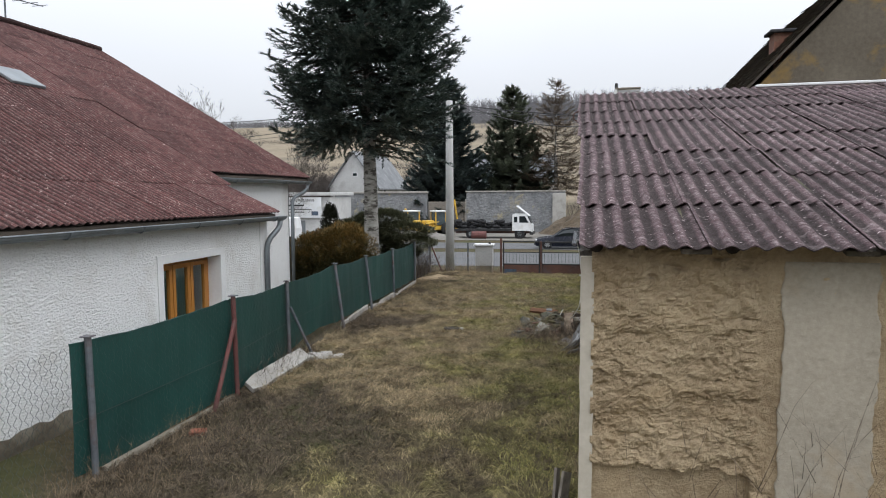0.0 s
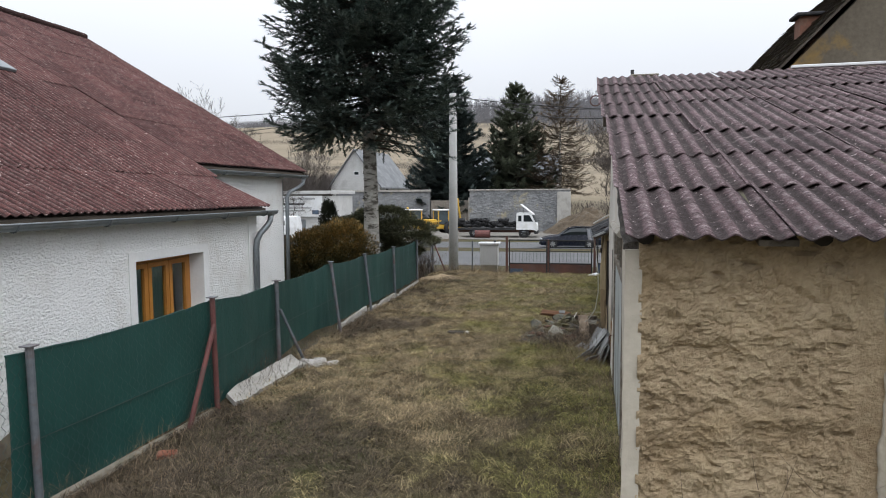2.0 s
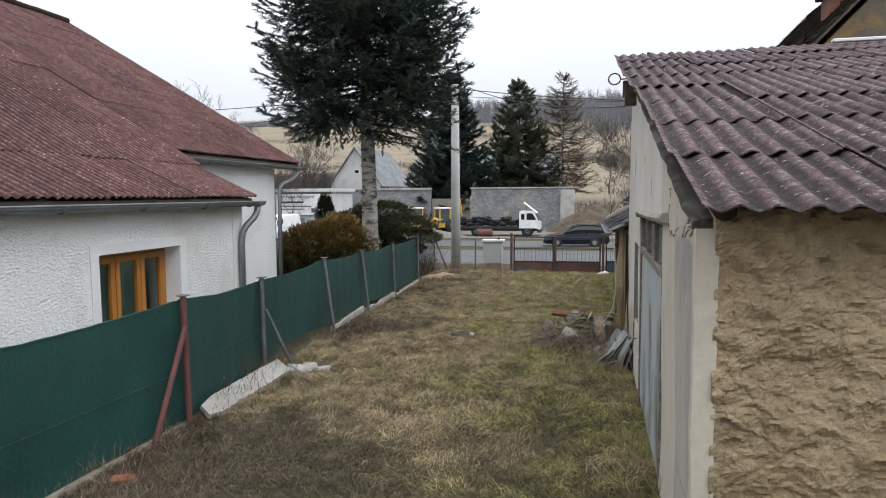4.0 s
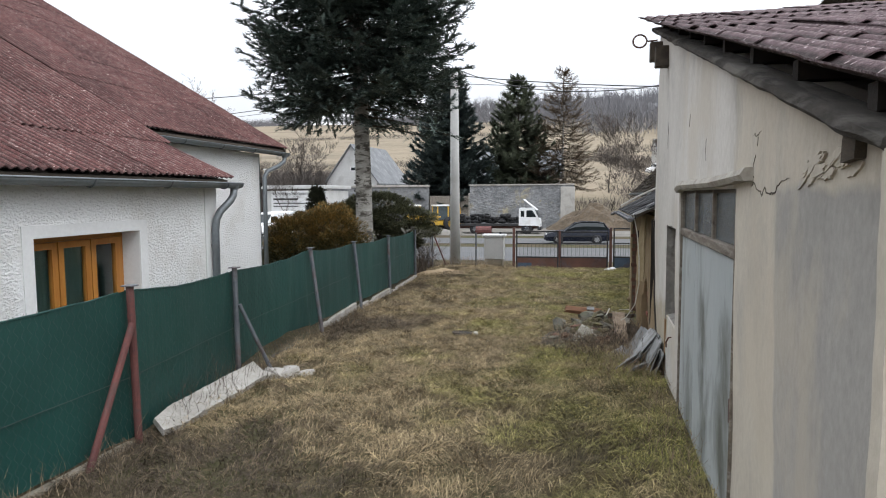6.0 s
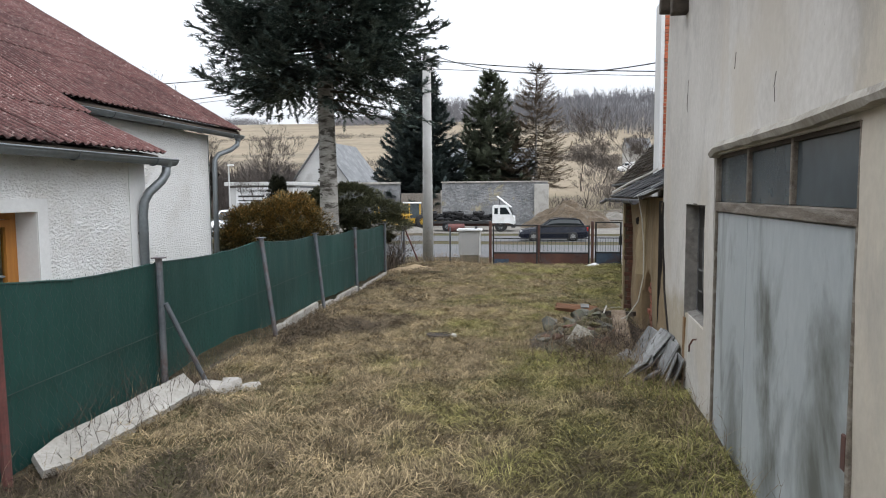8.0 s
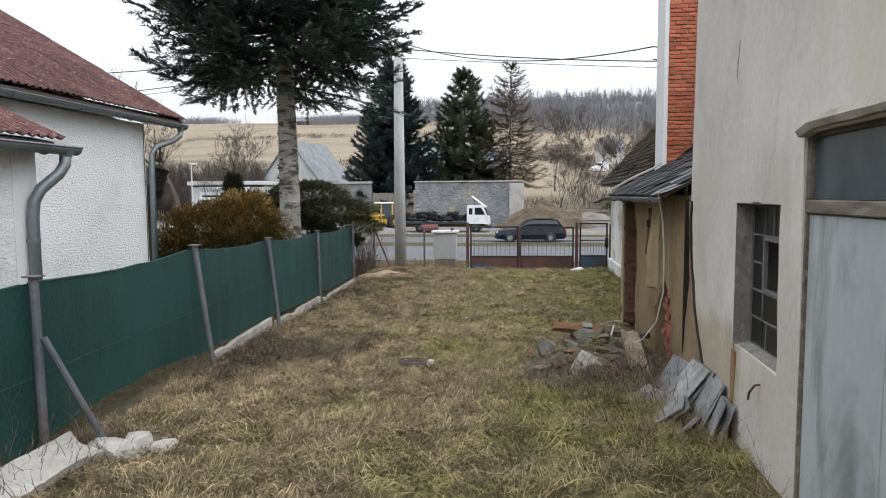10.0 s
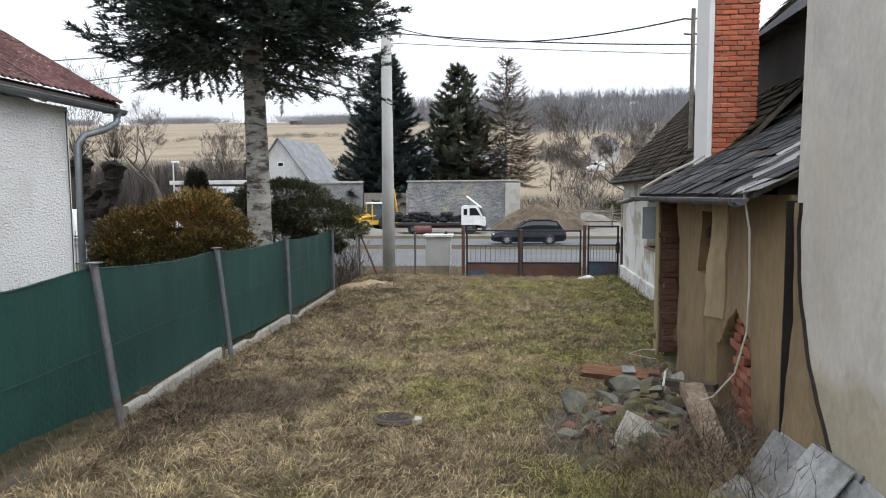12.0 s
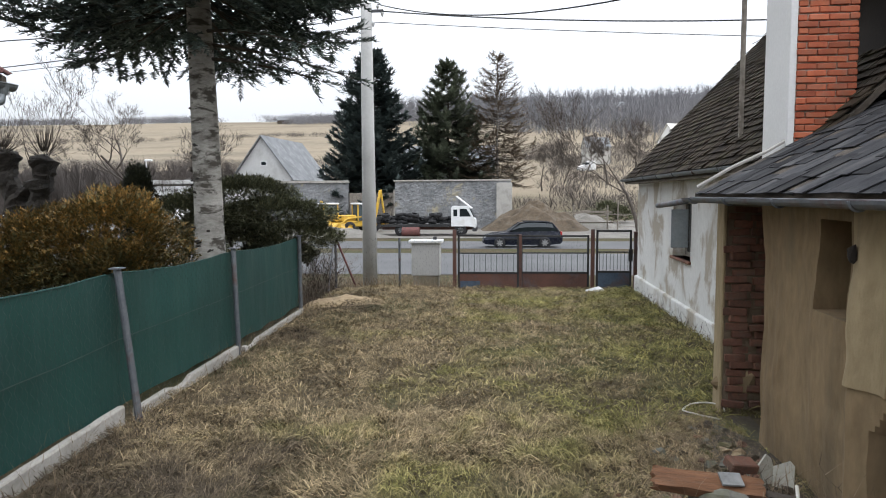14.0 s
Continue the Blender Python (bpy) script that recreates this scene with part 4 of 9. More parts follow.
part("head_rail", boxbm(0.012, 0.06, D0, D1, 2.53, 2.558), M["wood_dark"], win)
for k in range(3):
    u0, u1 = D0 + (D1 - D0) * k / 3 + 0.028, D0 + (D1 - D0) * (k + 1) / 3 - 0.028
    part("pane", boxbm(0.034, 0.040, u0, u1, 2.168, 2.53), M["glass_grey"], win, "dusty grey pane")
M["door_steel"] = surface("pale_grey_blue_door_paint", (0.33, 0.36, 0.365), (0.44, 0.47, 0.47), 0.6, 12, 0.6, stain=(0.075, 0.078, 0.062), stain_amt=0.85, stain_scale=1.1,
                          stretch=(1, 1.1, 0.6), bump_s=0.12, bump_d=0.004, stain_edge=(0.47, 0.66))
mid = D0 + 2.55
for n, (u0, u1) in enumerate(((D0 + 0.02, mid - 0.006), (mid + 0.006, D1 - 0.02))):
    leaf = part("door_leaf", boxbm(0.018, 0.055, u0, u1, 0.02, 2.08, bevel=0.004), M["door_steel"], shed, "pale blue-grey painted sheet metal, streaked")
    if n == 0:
        part("hasp", boxbm(0.004, 0.02, u0 + 0.03, u0 + 0.10, 0.95, 1.12, bevel=0.004), M["rust_panel"], leaf)
        for hz in (0.35, 1.75):
            part("hinge", tubebm([(0.014, u0 + 0.004, hz), (0.014, u0 + 0.004, hz + 0.16)], 0.014, 8), M["rust_panel"], leaf)
for u in (D0, D1):
    part("door_post", boxbm(-0.004, 0.08, u - 0.016, u + 0.016, 0.0, 2.56, bevel=0.006), M["wood_rail"], shed)

# steel-framed window with small panes, one gone
W0, W1 = WIN_U
swin = part("steel_window", boxbm(0.12, 0.145, W0, W0 + 0.04, 0.97, 2.13), M["window_steel"], shed, "steel-framed workshop window with dark panes and an empty casement")
part("frame_bar", boxbm(0.12, 0.145, W1 - 0.045, W1 - 0.012, 0.97, 2.13), M["window_steel"], swin)
zr = [1.0, 1.22, 1.44, 1.66, 1.88, 2.10]
ua, ub, uc, ud = W0 + 0.04, W0 + 0.30 * (W1 - W0), W0 + 0.70 * (W1 - W0), W1 - 0.045
for u, z0, z1 in ((ub, 1.0, 2.10), (uc, 1.22, 2.10), (uc - 0.13, 1.0, 1.22), ((ub + uc) / 2, 1.88, 2.10)):
    part("glazing_bar", boxbm(0.121, 0.141, u - 0.011, u + 0.011, z0, z1), M["window_steel"], swin)
for k, z in enumerate(zr):
    for u0, u1 in ((ua, ub), (uc, ud)) if k == 3 else ((ua, ud),):
        part("glazing_bar", boxbm(0.123, 0.139, u0, u1, z - 0.008, z + 0.008), M["window_steel"], swin)
for i, (u0, u1) in enumerate(((ua, ub), (ub, uc), (uc, ud))):
    for j in range(5):
        if not (i == 1 and j in (2, 3)):
            part("pane", boxbm(0.129, 0.133, u0 + 0.012, u1 - 0.012, zr[j] + 0.008, zr[j + 1] - 0.008), M["glass_dull"], swin)
part("casement_frame", pierced([ub + 0.012, uc - 0.012, ub + 0.05, uc - 0.05], [1.45, 1.87, 1.475, 1.845], [(ub + 0.05, uc - 0.05, 1.475, 1.845)], lambda u, w, d: (0.112 + d, u, w), 0.03), M["window_steel"], swin, "empty steel casement")
bm = pierced(steps(0.004, 0.12, 6), steps(0.90, 2.14, 40), [], lambda u, w, d: (u, W1 - (0.0 if d else 0.010 + 0.010 * fbm(u * 20, w * 7, 3.0, 3)), w), 0.1)
part("window_reveal", bm, M["reveal_grey"], shed, "rough grey side of the window opening")
part("window_head", boxbm(0.004, 0.14, W0 + 0.004, W1 - 0.012, 2.122, 2.14), M["wood_dark"], shed)
part("window_sill", pierced(steps(W0 + 0.005, W1 - 0.014, 24), steps(0.036, 0.12, 5), [], lambda u, w, d: (w, u, 0.95 if d else 0.977 + 0.3 * (w - 0.036) + 0.008 * noise.noise((u * 6, w * 30, 2))), 0.1), M["reveal_grey"], shed, "rough sloping sill")
part("wall_hook", tubebm([(0.03, W0 + 0.44, 0.82), (-0.02, W0 + 0.46, 0.81), (-0.04, W0 + 0.54, 0.74), (-0.03, W0 + 0.62, 0.67)], 0.009, 6), M["rust_panel"], shed, "bent rusty iron hook")
M["rust_streak"] = surface("rust_run", (0.19, 0.105, 0.045), (0.30, 0.19, 0.10), 2, 14, 0.95, stretch=(1, 2, 0.3), bump_s=0.2, bump_d=0.005)
part("rust_streak", boxbm(-0.003, 0.03, W1 - 0.10, W1 + 0.02, 0.0, 0.92), M["rust_streak"], shed, "orange rust run below the sill")

# roof timbers and sheets
bm = bmesh.new()
ring = []
for k in range(121):
    u = 0.06 + k * (SHED_LEN + 0.04) / 120
    z = shed_roof_z(u) - 0.212
    f1, f2, f3 = (noise.noise((u * 2.3, q, 0)) for q in (1.0, 5.0, 9.0))
    r_ = [(-0.075 + 0.025 * f1, -0.036 + 0.022 * f2), (-0.10 + 0.02 * f2, -0.010 + 0.015 * f1), (-0.09 + 0.02 * f3, 0.024), (-0.06, 0.036 + 0.012 * f1), (0.0, 0.042), (0.05, 0.04), (0.05, -0.04), (-0.03, -0.046 + 0.02 * f3)]
    ring.append([bm.verts.new((a, u, z + b)) for a, b in r_])
for a_, b_ in zip(ring, ring[1:]):
    for k in range(8):
        bm.faces.new((a_[k], a_[(k + 1) % 8], b_[(k + 1) % 8], b_[k]))
bm.faces.new(ring[0][::-1])
bm.faces.new(ring[-1])
part("verge_beam", bm, M["wood_verge"], shed, "split weathered log along the roof edge")
for k in range(9):
    u = 0.55 + k * 1.27
    # shade under the sheets is put into the purlins' near-black colour
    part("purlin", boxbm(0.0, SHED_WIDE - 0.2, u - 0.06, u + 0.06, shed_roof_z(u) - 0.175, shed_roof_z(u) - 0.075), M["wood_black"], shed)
for k, u in enumerate((9.55, 10.75)):
    part("beam_end", boxbm(-0.16, 0.1, u - 0.11, u + 0.11, shed_roof_z(u) - 0.62, shed_roof_z(u) - 0.36, bevel=0.01), M["wood_dark"], shed, "dark sawn beam end in the wall")
for k in range(9):
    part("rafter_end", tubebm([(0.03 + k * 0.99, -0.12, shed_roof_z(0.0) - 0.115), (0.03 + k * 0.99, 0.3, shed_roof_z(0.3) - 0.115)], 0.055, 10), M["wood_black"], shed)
part("hook_ring", tubebm([(-0.28 + 0.09 * math.cos(a), 11.0, shed_roof_z(11) - 0.34 + 0.09 * math.sin(a)) for a in steps(0, 6.2, 18)] + [(-0.05, 11.0, shed_roof_z(11) - 0.34)], 0.012, 6), M["rust_panel"], shed, "rusty iron ring")

PITCH_S, WAVES = 0.152, 7
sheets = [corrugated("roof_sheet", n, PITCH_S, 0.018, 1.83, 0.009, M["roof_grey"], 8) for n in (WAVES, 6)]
tilt_s = math.atan(RISE)
rng = random.Random(5)
for r_ in range(8):
    for c_ in range(9):
        u = -0.42 + r_ * 1.56
        x = -0.10 - 0.016 * (u + 0.4) if c_ == 0 else 0.80 - 0.016 * (u + 0.4) + (c_ - 1) * (WAVES * PITCH_S + 0.026)
        ob = new("roof_sheet", sheets[1 if c_ == 0 else 0])
        ob.parent = shed
        ob.matrix_basis = (Matrix.Translation((x + rng.uniform(-0.018, 0.018), u + rng.uniform(-0.05, 0.05), shed_roof_z(u) - 0.022 + 0.008 * (c_ % 2) + rng.uniform(-0.004, 0.008)))
                           @ Matrix.Rotation(tilt_s - 0.0085, 4, "X") @ Matrix.Rotation(rng.uniform(-0.006, 0.006), 4, "Z") @ Matrix.Rotation(rng.uniform(-0.008, 0.008), 4, "Y"))
for c_ in range(1, 9):
    x = 0.80 + (c_ - 1) * (WAVES * PITCH_S + 0.026)
    bm = prismbm([(-0.35, shed_roof_z(-0.35) - 0.09), (SHED_LEN + 0.1, shed_roof_z(SHED_LEN + 0.1) - 0.09), (SHED_LEN + 0.1, shed_roof_z(SHED_LEN + 0.1) - 0.052), (-0.35, shed_roof_z(-0.35) - 0.052)], "x", x - 0.16, x + 0.05)
    part("silt_strip", bm, M["dark_soil"], shed)
part("ridge_flashing", boxbm(2.9, SHED_WIDE, SHED_LEN + 0.18, SHED_LEN + 0.34, shed_roof_z(SHED_LEN + 0.3) + 0.02, shed_roof_z(SHED_LEN + 0.3) + 0.07, bevel=0.01), M["white_paint"], shed, "white metal capping strip")


# ---- neighbour's white house with a long red corrugated roof ----
HX, HX2, HEND, HFAR = -6.40, -8.18, 12.0, 16.88
KINK_X, KINK_Z, SLOPE_LOW, SLOPE = -7.50, 3.27, 0.463, 0.585  # the lowest row of sheets lies flatter


def house_roof_z(x):
    return KINK_Z + (SLOPE_LOW if x > KINK_X else SLOPE) * (KINK_X - x)


house = thing("neighbour_house", "white roughcast bungalow with a red corrugated roof", "house")
WY0, WY1, WZ0, WZ1 = 8.58, 10.22, 0.70, 1.985
bm = pierced([-6, HEND, WY0, WY1], [-0.3, 2.56, WZ0, WZ1], [(WY0, WY1, WZ0, WZ1)], lambda u, w, d: (HX - d, u, w), 0.42)
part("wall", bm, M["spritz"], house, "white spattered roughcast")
bm = prismbm([(HX2 + 0.0, -0.3), (HX2 + 0.0, house_roof_z(HX2) - 0.12), (HX - 0.43, house_roof_z(HX - 0.43) - 0.12), (HX - 0.43, -0.3)], "y", HEND - 0.42, HEND - 0.003)
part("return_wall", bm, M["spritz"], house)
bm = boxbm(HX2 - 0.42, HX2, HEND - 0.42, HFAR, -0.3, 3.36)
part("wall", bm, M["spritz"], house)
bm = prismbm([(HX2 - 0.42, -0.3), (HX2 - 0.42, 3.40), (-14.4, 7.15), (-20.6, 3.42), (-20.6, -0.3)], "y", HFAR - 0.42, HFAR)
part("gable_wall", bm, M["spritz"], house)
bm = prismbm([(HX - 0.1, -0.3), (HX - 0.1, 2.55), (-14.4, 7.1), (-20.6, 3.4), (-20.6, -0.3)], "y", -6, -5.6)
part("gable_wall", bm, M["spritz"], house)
part("rear_wall", boxbm(-20.6, -20.2, -6, HFAR, -0.3, 3.4), M["spritz"], house)
def plinth_place(u, w, d):
    top = 0.34 + 0.09 * noise.noise((u * 1.3, 0, 3)) + 0.05 * noise.noise((u * 5, 0, 8))
    z = -0.3 + (top + 0.3) * w
    return (HX - 0.05 if d else HX + 0.006 + 0.03 * (1 - w) ** 0.4 + 0.012 * fbm(u * 5, z * 6, 1.0, 3), u, z)


part("plinth", pierced(steps(-6, HEND + 0.02, 260), steps(0.0, 1.0, 10), [], plinth_place, 0.1), M["mud_base"], house, "damp brown base where the roughcast has come off")
part("corner_strip", boxbm(HX - 0.06, HX + 0.012, HEND - 0.30, HEND + 0.012, 0.42, 2.54), M["plaster_smooth"], house)
# smooth surround of the window
bm = pierced([WY0 - 0.14, WY1 + 0.14, WY0, WY1], [WZ0 - 0.14, WZ1 + 0.13, WZ0, WZ1], [(WY0, WY1, WZ0, WZ1)], lambda u, w, d: (HX + 0.014 - d, u, w), 0.06)
part("window_surround", bm, M["plaster_smooth"], house)
hwin = part("window_reveal", pierced([WY0, WY1, WY0 + 0.004, WY1 - 0.004], [WZ0, WZ1, WZ0 + 0.004, WZ1 - 0.004], [(WY0 + 0.004, WY1 - 0.004, WZ0 + 0.004, WZ1 - 0.004)],
                                     lambda u, w, d: (HX + 0.002 - d, u, w), 0.30), M["plaster_smooth"], house)
FX = HX - 0.24
sash = (WY1 - WY0) / 3
part("window_frame", pierced([WY0 + 0.006, WY1 - 0.006, WY0 + 0.07, WY1 - 0.07], [WZ0 + 0.006, WZ1 - 0.006, WZ0 + 0.07, WZ1 - 0.07],
                             [(WY0 + 0.07, WY1 - 0.07, WZ0 + 0.07, WZ1 - 0.07)], lambda u, w, d: (FX - d, u, w), 0.07), M["wood_orange"], house, "orange varnished timber frame")
for k in range(3):
    u0, u1 = WY0 + 0.07 + k * (sash - 0.0467), WY0 + 0.07 + (k + 1) * (sash - 0.0467)
    s = part("sash", pierced([u0 + 0.008, u1 - 0.008, u0 + 0.085, u1 - 0.085], [WZ0 + 0.075, WZ1 - 0.075, WZ0 + 0.15, WZ1 - 0.15],
                             [(u0 + 0.085, u1 - 0.085, WZ0 + 0.15, WZ1 - 0.15)], lambda u, w, d: (FX + 0.015 - d, u, w), 0.06), M["wood_orange"], house)
    g = part("pane", boxbm(FX - 0.02, FX - 0.014, u0 + 0.08, u1 - 0.08, WZ0 + 0.145, WZ1 - 0.145), M["house_glass"], s)
    g.visible_shadow = False
bm = bmesh.new()
n = 90
lo = [bm.verts.new((FX - 0.062 + 0.010 * math.sin(k * 1.1) + 0.005 * math.sin(k * 2.7), WY0 + 0.05 + (WY1 - WY0) * 0.62 * k / n, WZ0)) for k in range(n + 1)]
hi = [bm.verts.new((FX - 0.062 + 0.007 * math.sin(k * 1.1), WY0 + 0.05 + (WY1 - WY0) * 0.62 * k / n, WZ1 - 0.05)) for k in range(n + 1)]
for k in range(n):
    bm.faces.new((lo[k], lo[k + 1], hi[k + 1], hi[k]))
bmesh.ops.solidify(bm, geom=bm.faces[:], thickness=0.004)
solo("curtain", bm, M["curtain"], "pale net curtain hanging behind the window", "curtain", smooth=True)
part("inner_wall", boxbm(-12.0, -11.8, -5.5, HEND, -0.2, 3.2), M["plaster_smooth"], house)
part("floor_slab", boxbm(-20.2, HX - 0.42, -5.6, HEND - 0.4, -0.1, 0.0), M["wood_dark"], house)

# roof: sheets in overlapping rows, the lower row only on the front part
row_h = 1.06
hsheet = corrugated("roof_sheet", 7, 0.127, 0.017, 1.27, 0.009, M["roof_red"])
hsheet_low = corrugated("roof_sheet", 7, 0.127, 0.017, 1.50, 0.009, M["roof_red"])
tilt_h, tilt_low = math.atan(SLOPE), math.atan(SLOPE_LOW)
rng = random.Random(8)
for r_ in range(-1, 7):
    y_end = 12.22 if r_ < 0 else 17.85
    for c_ in range(27):
        y = y_end - (c_ + 1) * (7 * 0.127 + 0.011)
        x = -6.19 if r_ < 0 else -7.42 - r_ * row_h
        if r_ == 0 and y > 12.0:
            x = -7.93
        if y < -6.5:
            continue
        ob = new("roof_sheet", hsheet_low if r_ < 0 else hsheet)
        ob.parent = house
        ob.matrix_basis = (Matrix.Translation((x + rng.uniform(-0.012, 0.012), y, house_roof_z(x) + 0.024 + 0.008 * (c_ % 2) + rng.uniform(-0.003, 0.004)))
                           @ Matrix.Rotation(radians(90), 4, "Z") @ Matrix.Rotation((tilt_low if r_ < 0 else tilt_h) - 0.0066, 4, "X"))
ridge_x = -14.75
ridge_z = house_roof_z(ridge_x) + 0.03
bm = bmesh.new()
prism(bm, [(ridge_x - 0.02, ridge_z - 0.02), (-20.9, ridge_z - 0.02 - SLOPE * (20.9 + ridge_x)), (-20.9, ridge_z - 0.08 - SLOPE * (20.9 + ridge_x)), (ridge_x - 0.02, ridge_z - 0.1)], "y", -6.4, 17.8)
part("rear_slope", bm, M["roof_red"], house)
for k in range(22):
    y0 = 17.8 - k * 1.1
    part("ridge_cap", tubebm([(ridge_x, y0, ridge_z + 0.02), (ridge_x, y0 - 1.14, ridge_z + 0.035)], 0.09, 10), M["roof_red"], house)
part("soffit", prismbm([(HX2 - 0.05, house_roof_z(HX2) - 0.20), (-7.93, house_roof_z(-7.93) - 0.14), (-7.93, house_roof_z(-7.93) - 0.05), (HX2 - 0.05, house_roof_z(HX2) - 0.08)], "y", HEND + 0.02, 17.6), M["wood_dark"], house, "dark boarded eave")
part("soffit", prismbm([(HX - 0.1, house_roof_z(HX) - 0.22), (-6.24, house_roof_z(-6.24) - 0.10), (-6.24, house_roof_z(-6.24) - 0.04), (HX - 0.1, house_roof_z(HX) - 0.06)], "y", -6, 12.1), M["wood_dark"], house)
part("verge_board", prismbm([(-7.93, house_roof_z(-7.93) - 0.16), (ridge_x, ridge_z - 0.16), (ridge_x, ridge_z - 0.02), (-7.93, house_roof_z(-7.93) - 0.02)], "y", 17.68, 17.75), M["wood_dark"], house)
ant = thing("roof_aerial", "thin grey television aerial on the ridge", "aerial", pose(-14.75, 14.4, ridge_z))
part("mast", tubebm([(0, 0, -0.1), (0, 0, 1.6)], 0.022, 6), M["post_steel"], ant)
part("boom", tubebm([(0, -0.25, 0.62), (0.1, 1.15, 0.70)], 0.014, 5), M["post_steel"], ant)
for k in range(5):
    part("element", tubebm([(-0.20, -0.2 + 0.32 * k, 0.63 + 0.018 * k), (0.30, -0.2 + 0.32 * k, 0.63 + 0.018 * k)], 0.009, 4), M["post_steel"], ant)
bm = boxbm(-0.35, 0.35, -0.4, 0.4, 0.04, 0.10, bevel=0.01)
skyl = part("roof_hatch", bm, M["zinc"], house, "pale metal roof hatch")
skyl.matrix_basis = Matrix.Translation((-11.0, 10.75, house_roof_z(-11.0))) @ Matrix.Rotation(tilt_h, 4, "Y")


def gutter(parent, x, y0, y1, z, r=0.075, brackets=8, label="", mat="zinc"):
    bm = bmesh.new()
    prof = [(x + r * math.cos(a), z + r * math.sin(a)) for a in steps(math.pi, 2 * math.pi, 8)]
    prof_in = [(x + (r - 0.008) * math.cos(a), z + (r - 0.008) * math.sin(a)) for a in steps(2 * math.pi, math.pi, 8)]
    prism(bm, prof + prof_in, "y", y0, y1)
    tube(bm, [(x + r, y0, z), (x + r, y1, z)], 0.011, 6)
    for yy in (y0, y1):
        prism(bm, prof, "y", yy - 0.004, yy + 0.004)
    g = part("gutter", bm, M[mat], parent, label)
    for k in range(brackets):
        yy = y1 - 0.45 - k * (y1 - y0 - 0.6) / max(brackets - 1, 1)
        part("bracket", tubebm([(x + (r + 0.006) * math.cos(a), yy, z + (r + 0.006) * math.sin(a)) for a in steps(math.pi, 2 * math.pi, 8)], 0.010, 6), M["post_steel"], g)
    return g


gutter(house, -6.16, -6, 12.30, 2.60, 0.08, 14, "grey galvanised half-round gutter")
gutter(house, -7.95, 12.15, 17.86, 3.42, 0.075, 5)


def downpipe(parent, pts, r=0.05, label=""):
    dp = part("downpipe", tubebm(pts, r, 10), M["zinc"], parent, label, smooth=True)
    return dp


dp = downpipe(house, [(-6.16, 12.15, 2.55), (-6.17, 12.14, 2.42), (-6.20, 12.09, 2.33), (-6.27, 11.92, 2.18), (-6.31, 11.87, 2.06), (-6.325, 11.86, 1.90), (-6.33, 11.86, 0.1)], 0.055, "bent galvanised downpipe")
part("outlet", tubebm([(-6.16, 12.15, 2.58), (-6.16, 12.15, 2.50)], [0.09, 0.055], 12), M["zinc"], dp)
for z in (1.66, 0.7):
    part("pipe_clip", tubebm([(-6.33, 11.86, z), (-6.33, 11.86, z + 0.03)], 0.062, 10), M["zinc"], dp)
dp = downpipe(house, [(-7.95, 17.7, 3.37), (-7.96, 17.68, 3.22), (-8.0, 17.45, 3.10), (-8.07, 17.05, 2.98), (-8.10, 16.95, 2.85), (-8.11, 16.93, 0.1)], 0.05)
part("outlet", tubebm([(-7.95, 17.7, 3.41), (-7.95, 17.7, 3.29)], [0.08, 0.05], 12), M["zinc"], dp)
part("lightning_wire", tubebm([(-8.15, 16.8, 3.3), (-8.15, 16.81, 1.8), (-8.15, 16.8, 0)], 0.008, 5), M["wire"], house)


# ---- boundary fence: steel posts, chain link, green shade net, concrete kick boards ----
fence = thing("boundary_fence", "chain-link fence with green shade net on steel posts", "fence")
POSTS = [(-5.16, 2.5, 1.60), (-5.11, 5.46, 1.58), (-5.04, 8.24, 1.58), (-5.29, 10.55, 1.49), (-5.48, 13.39, 1.51), (-5.72, 16.25, 1.41), (-5.82, 19.13, 1.365), (-5.98, 22.52, 1.33)]
LEAN = [(0, 0), (0.02, 0), (0.03, 0), (0.02, 0), (0.23, 0.0), (0.18, 0.0), (0.04, 0), (0.0, 0)]
for k, ((x, y, z), (lx, ly)) in enumerate(zip(POSTS, LEAN)):
    po = part("post", tubebm([(x + lx, y + ly, -0.3), (x, y, z)], 0.035, 10), M["rust"] if k == 2 else M["post_steel"], fence, "rusty red steel post" if k == 2 else "")
    part("post_cap", boxbm(x - 0.055, x + 0.055, y - 0.055, y + 0.055, z, z + 0.012), M["post_steel"], po)
part("brace", tubebm([(-5.00, 8.20, 1.24), (-4.98, 7.5, 0.0)], 0.032, 8), M["rust"], fence, "rusty red raking brace")
part("brace", tubebm([(-5.24, 10.56, 1.02), (-4.92, 10.85, 0.0)], 0.026, 8), M["post_steel"], fence)


def along(y, top):
    """Fence line at y: x and the height of the net's top."""
    xs, ys, zs = zip(*POSTS)
    return float(np.interp(y, ys, xs)), float(np.interp(y, ys, zs)) - top


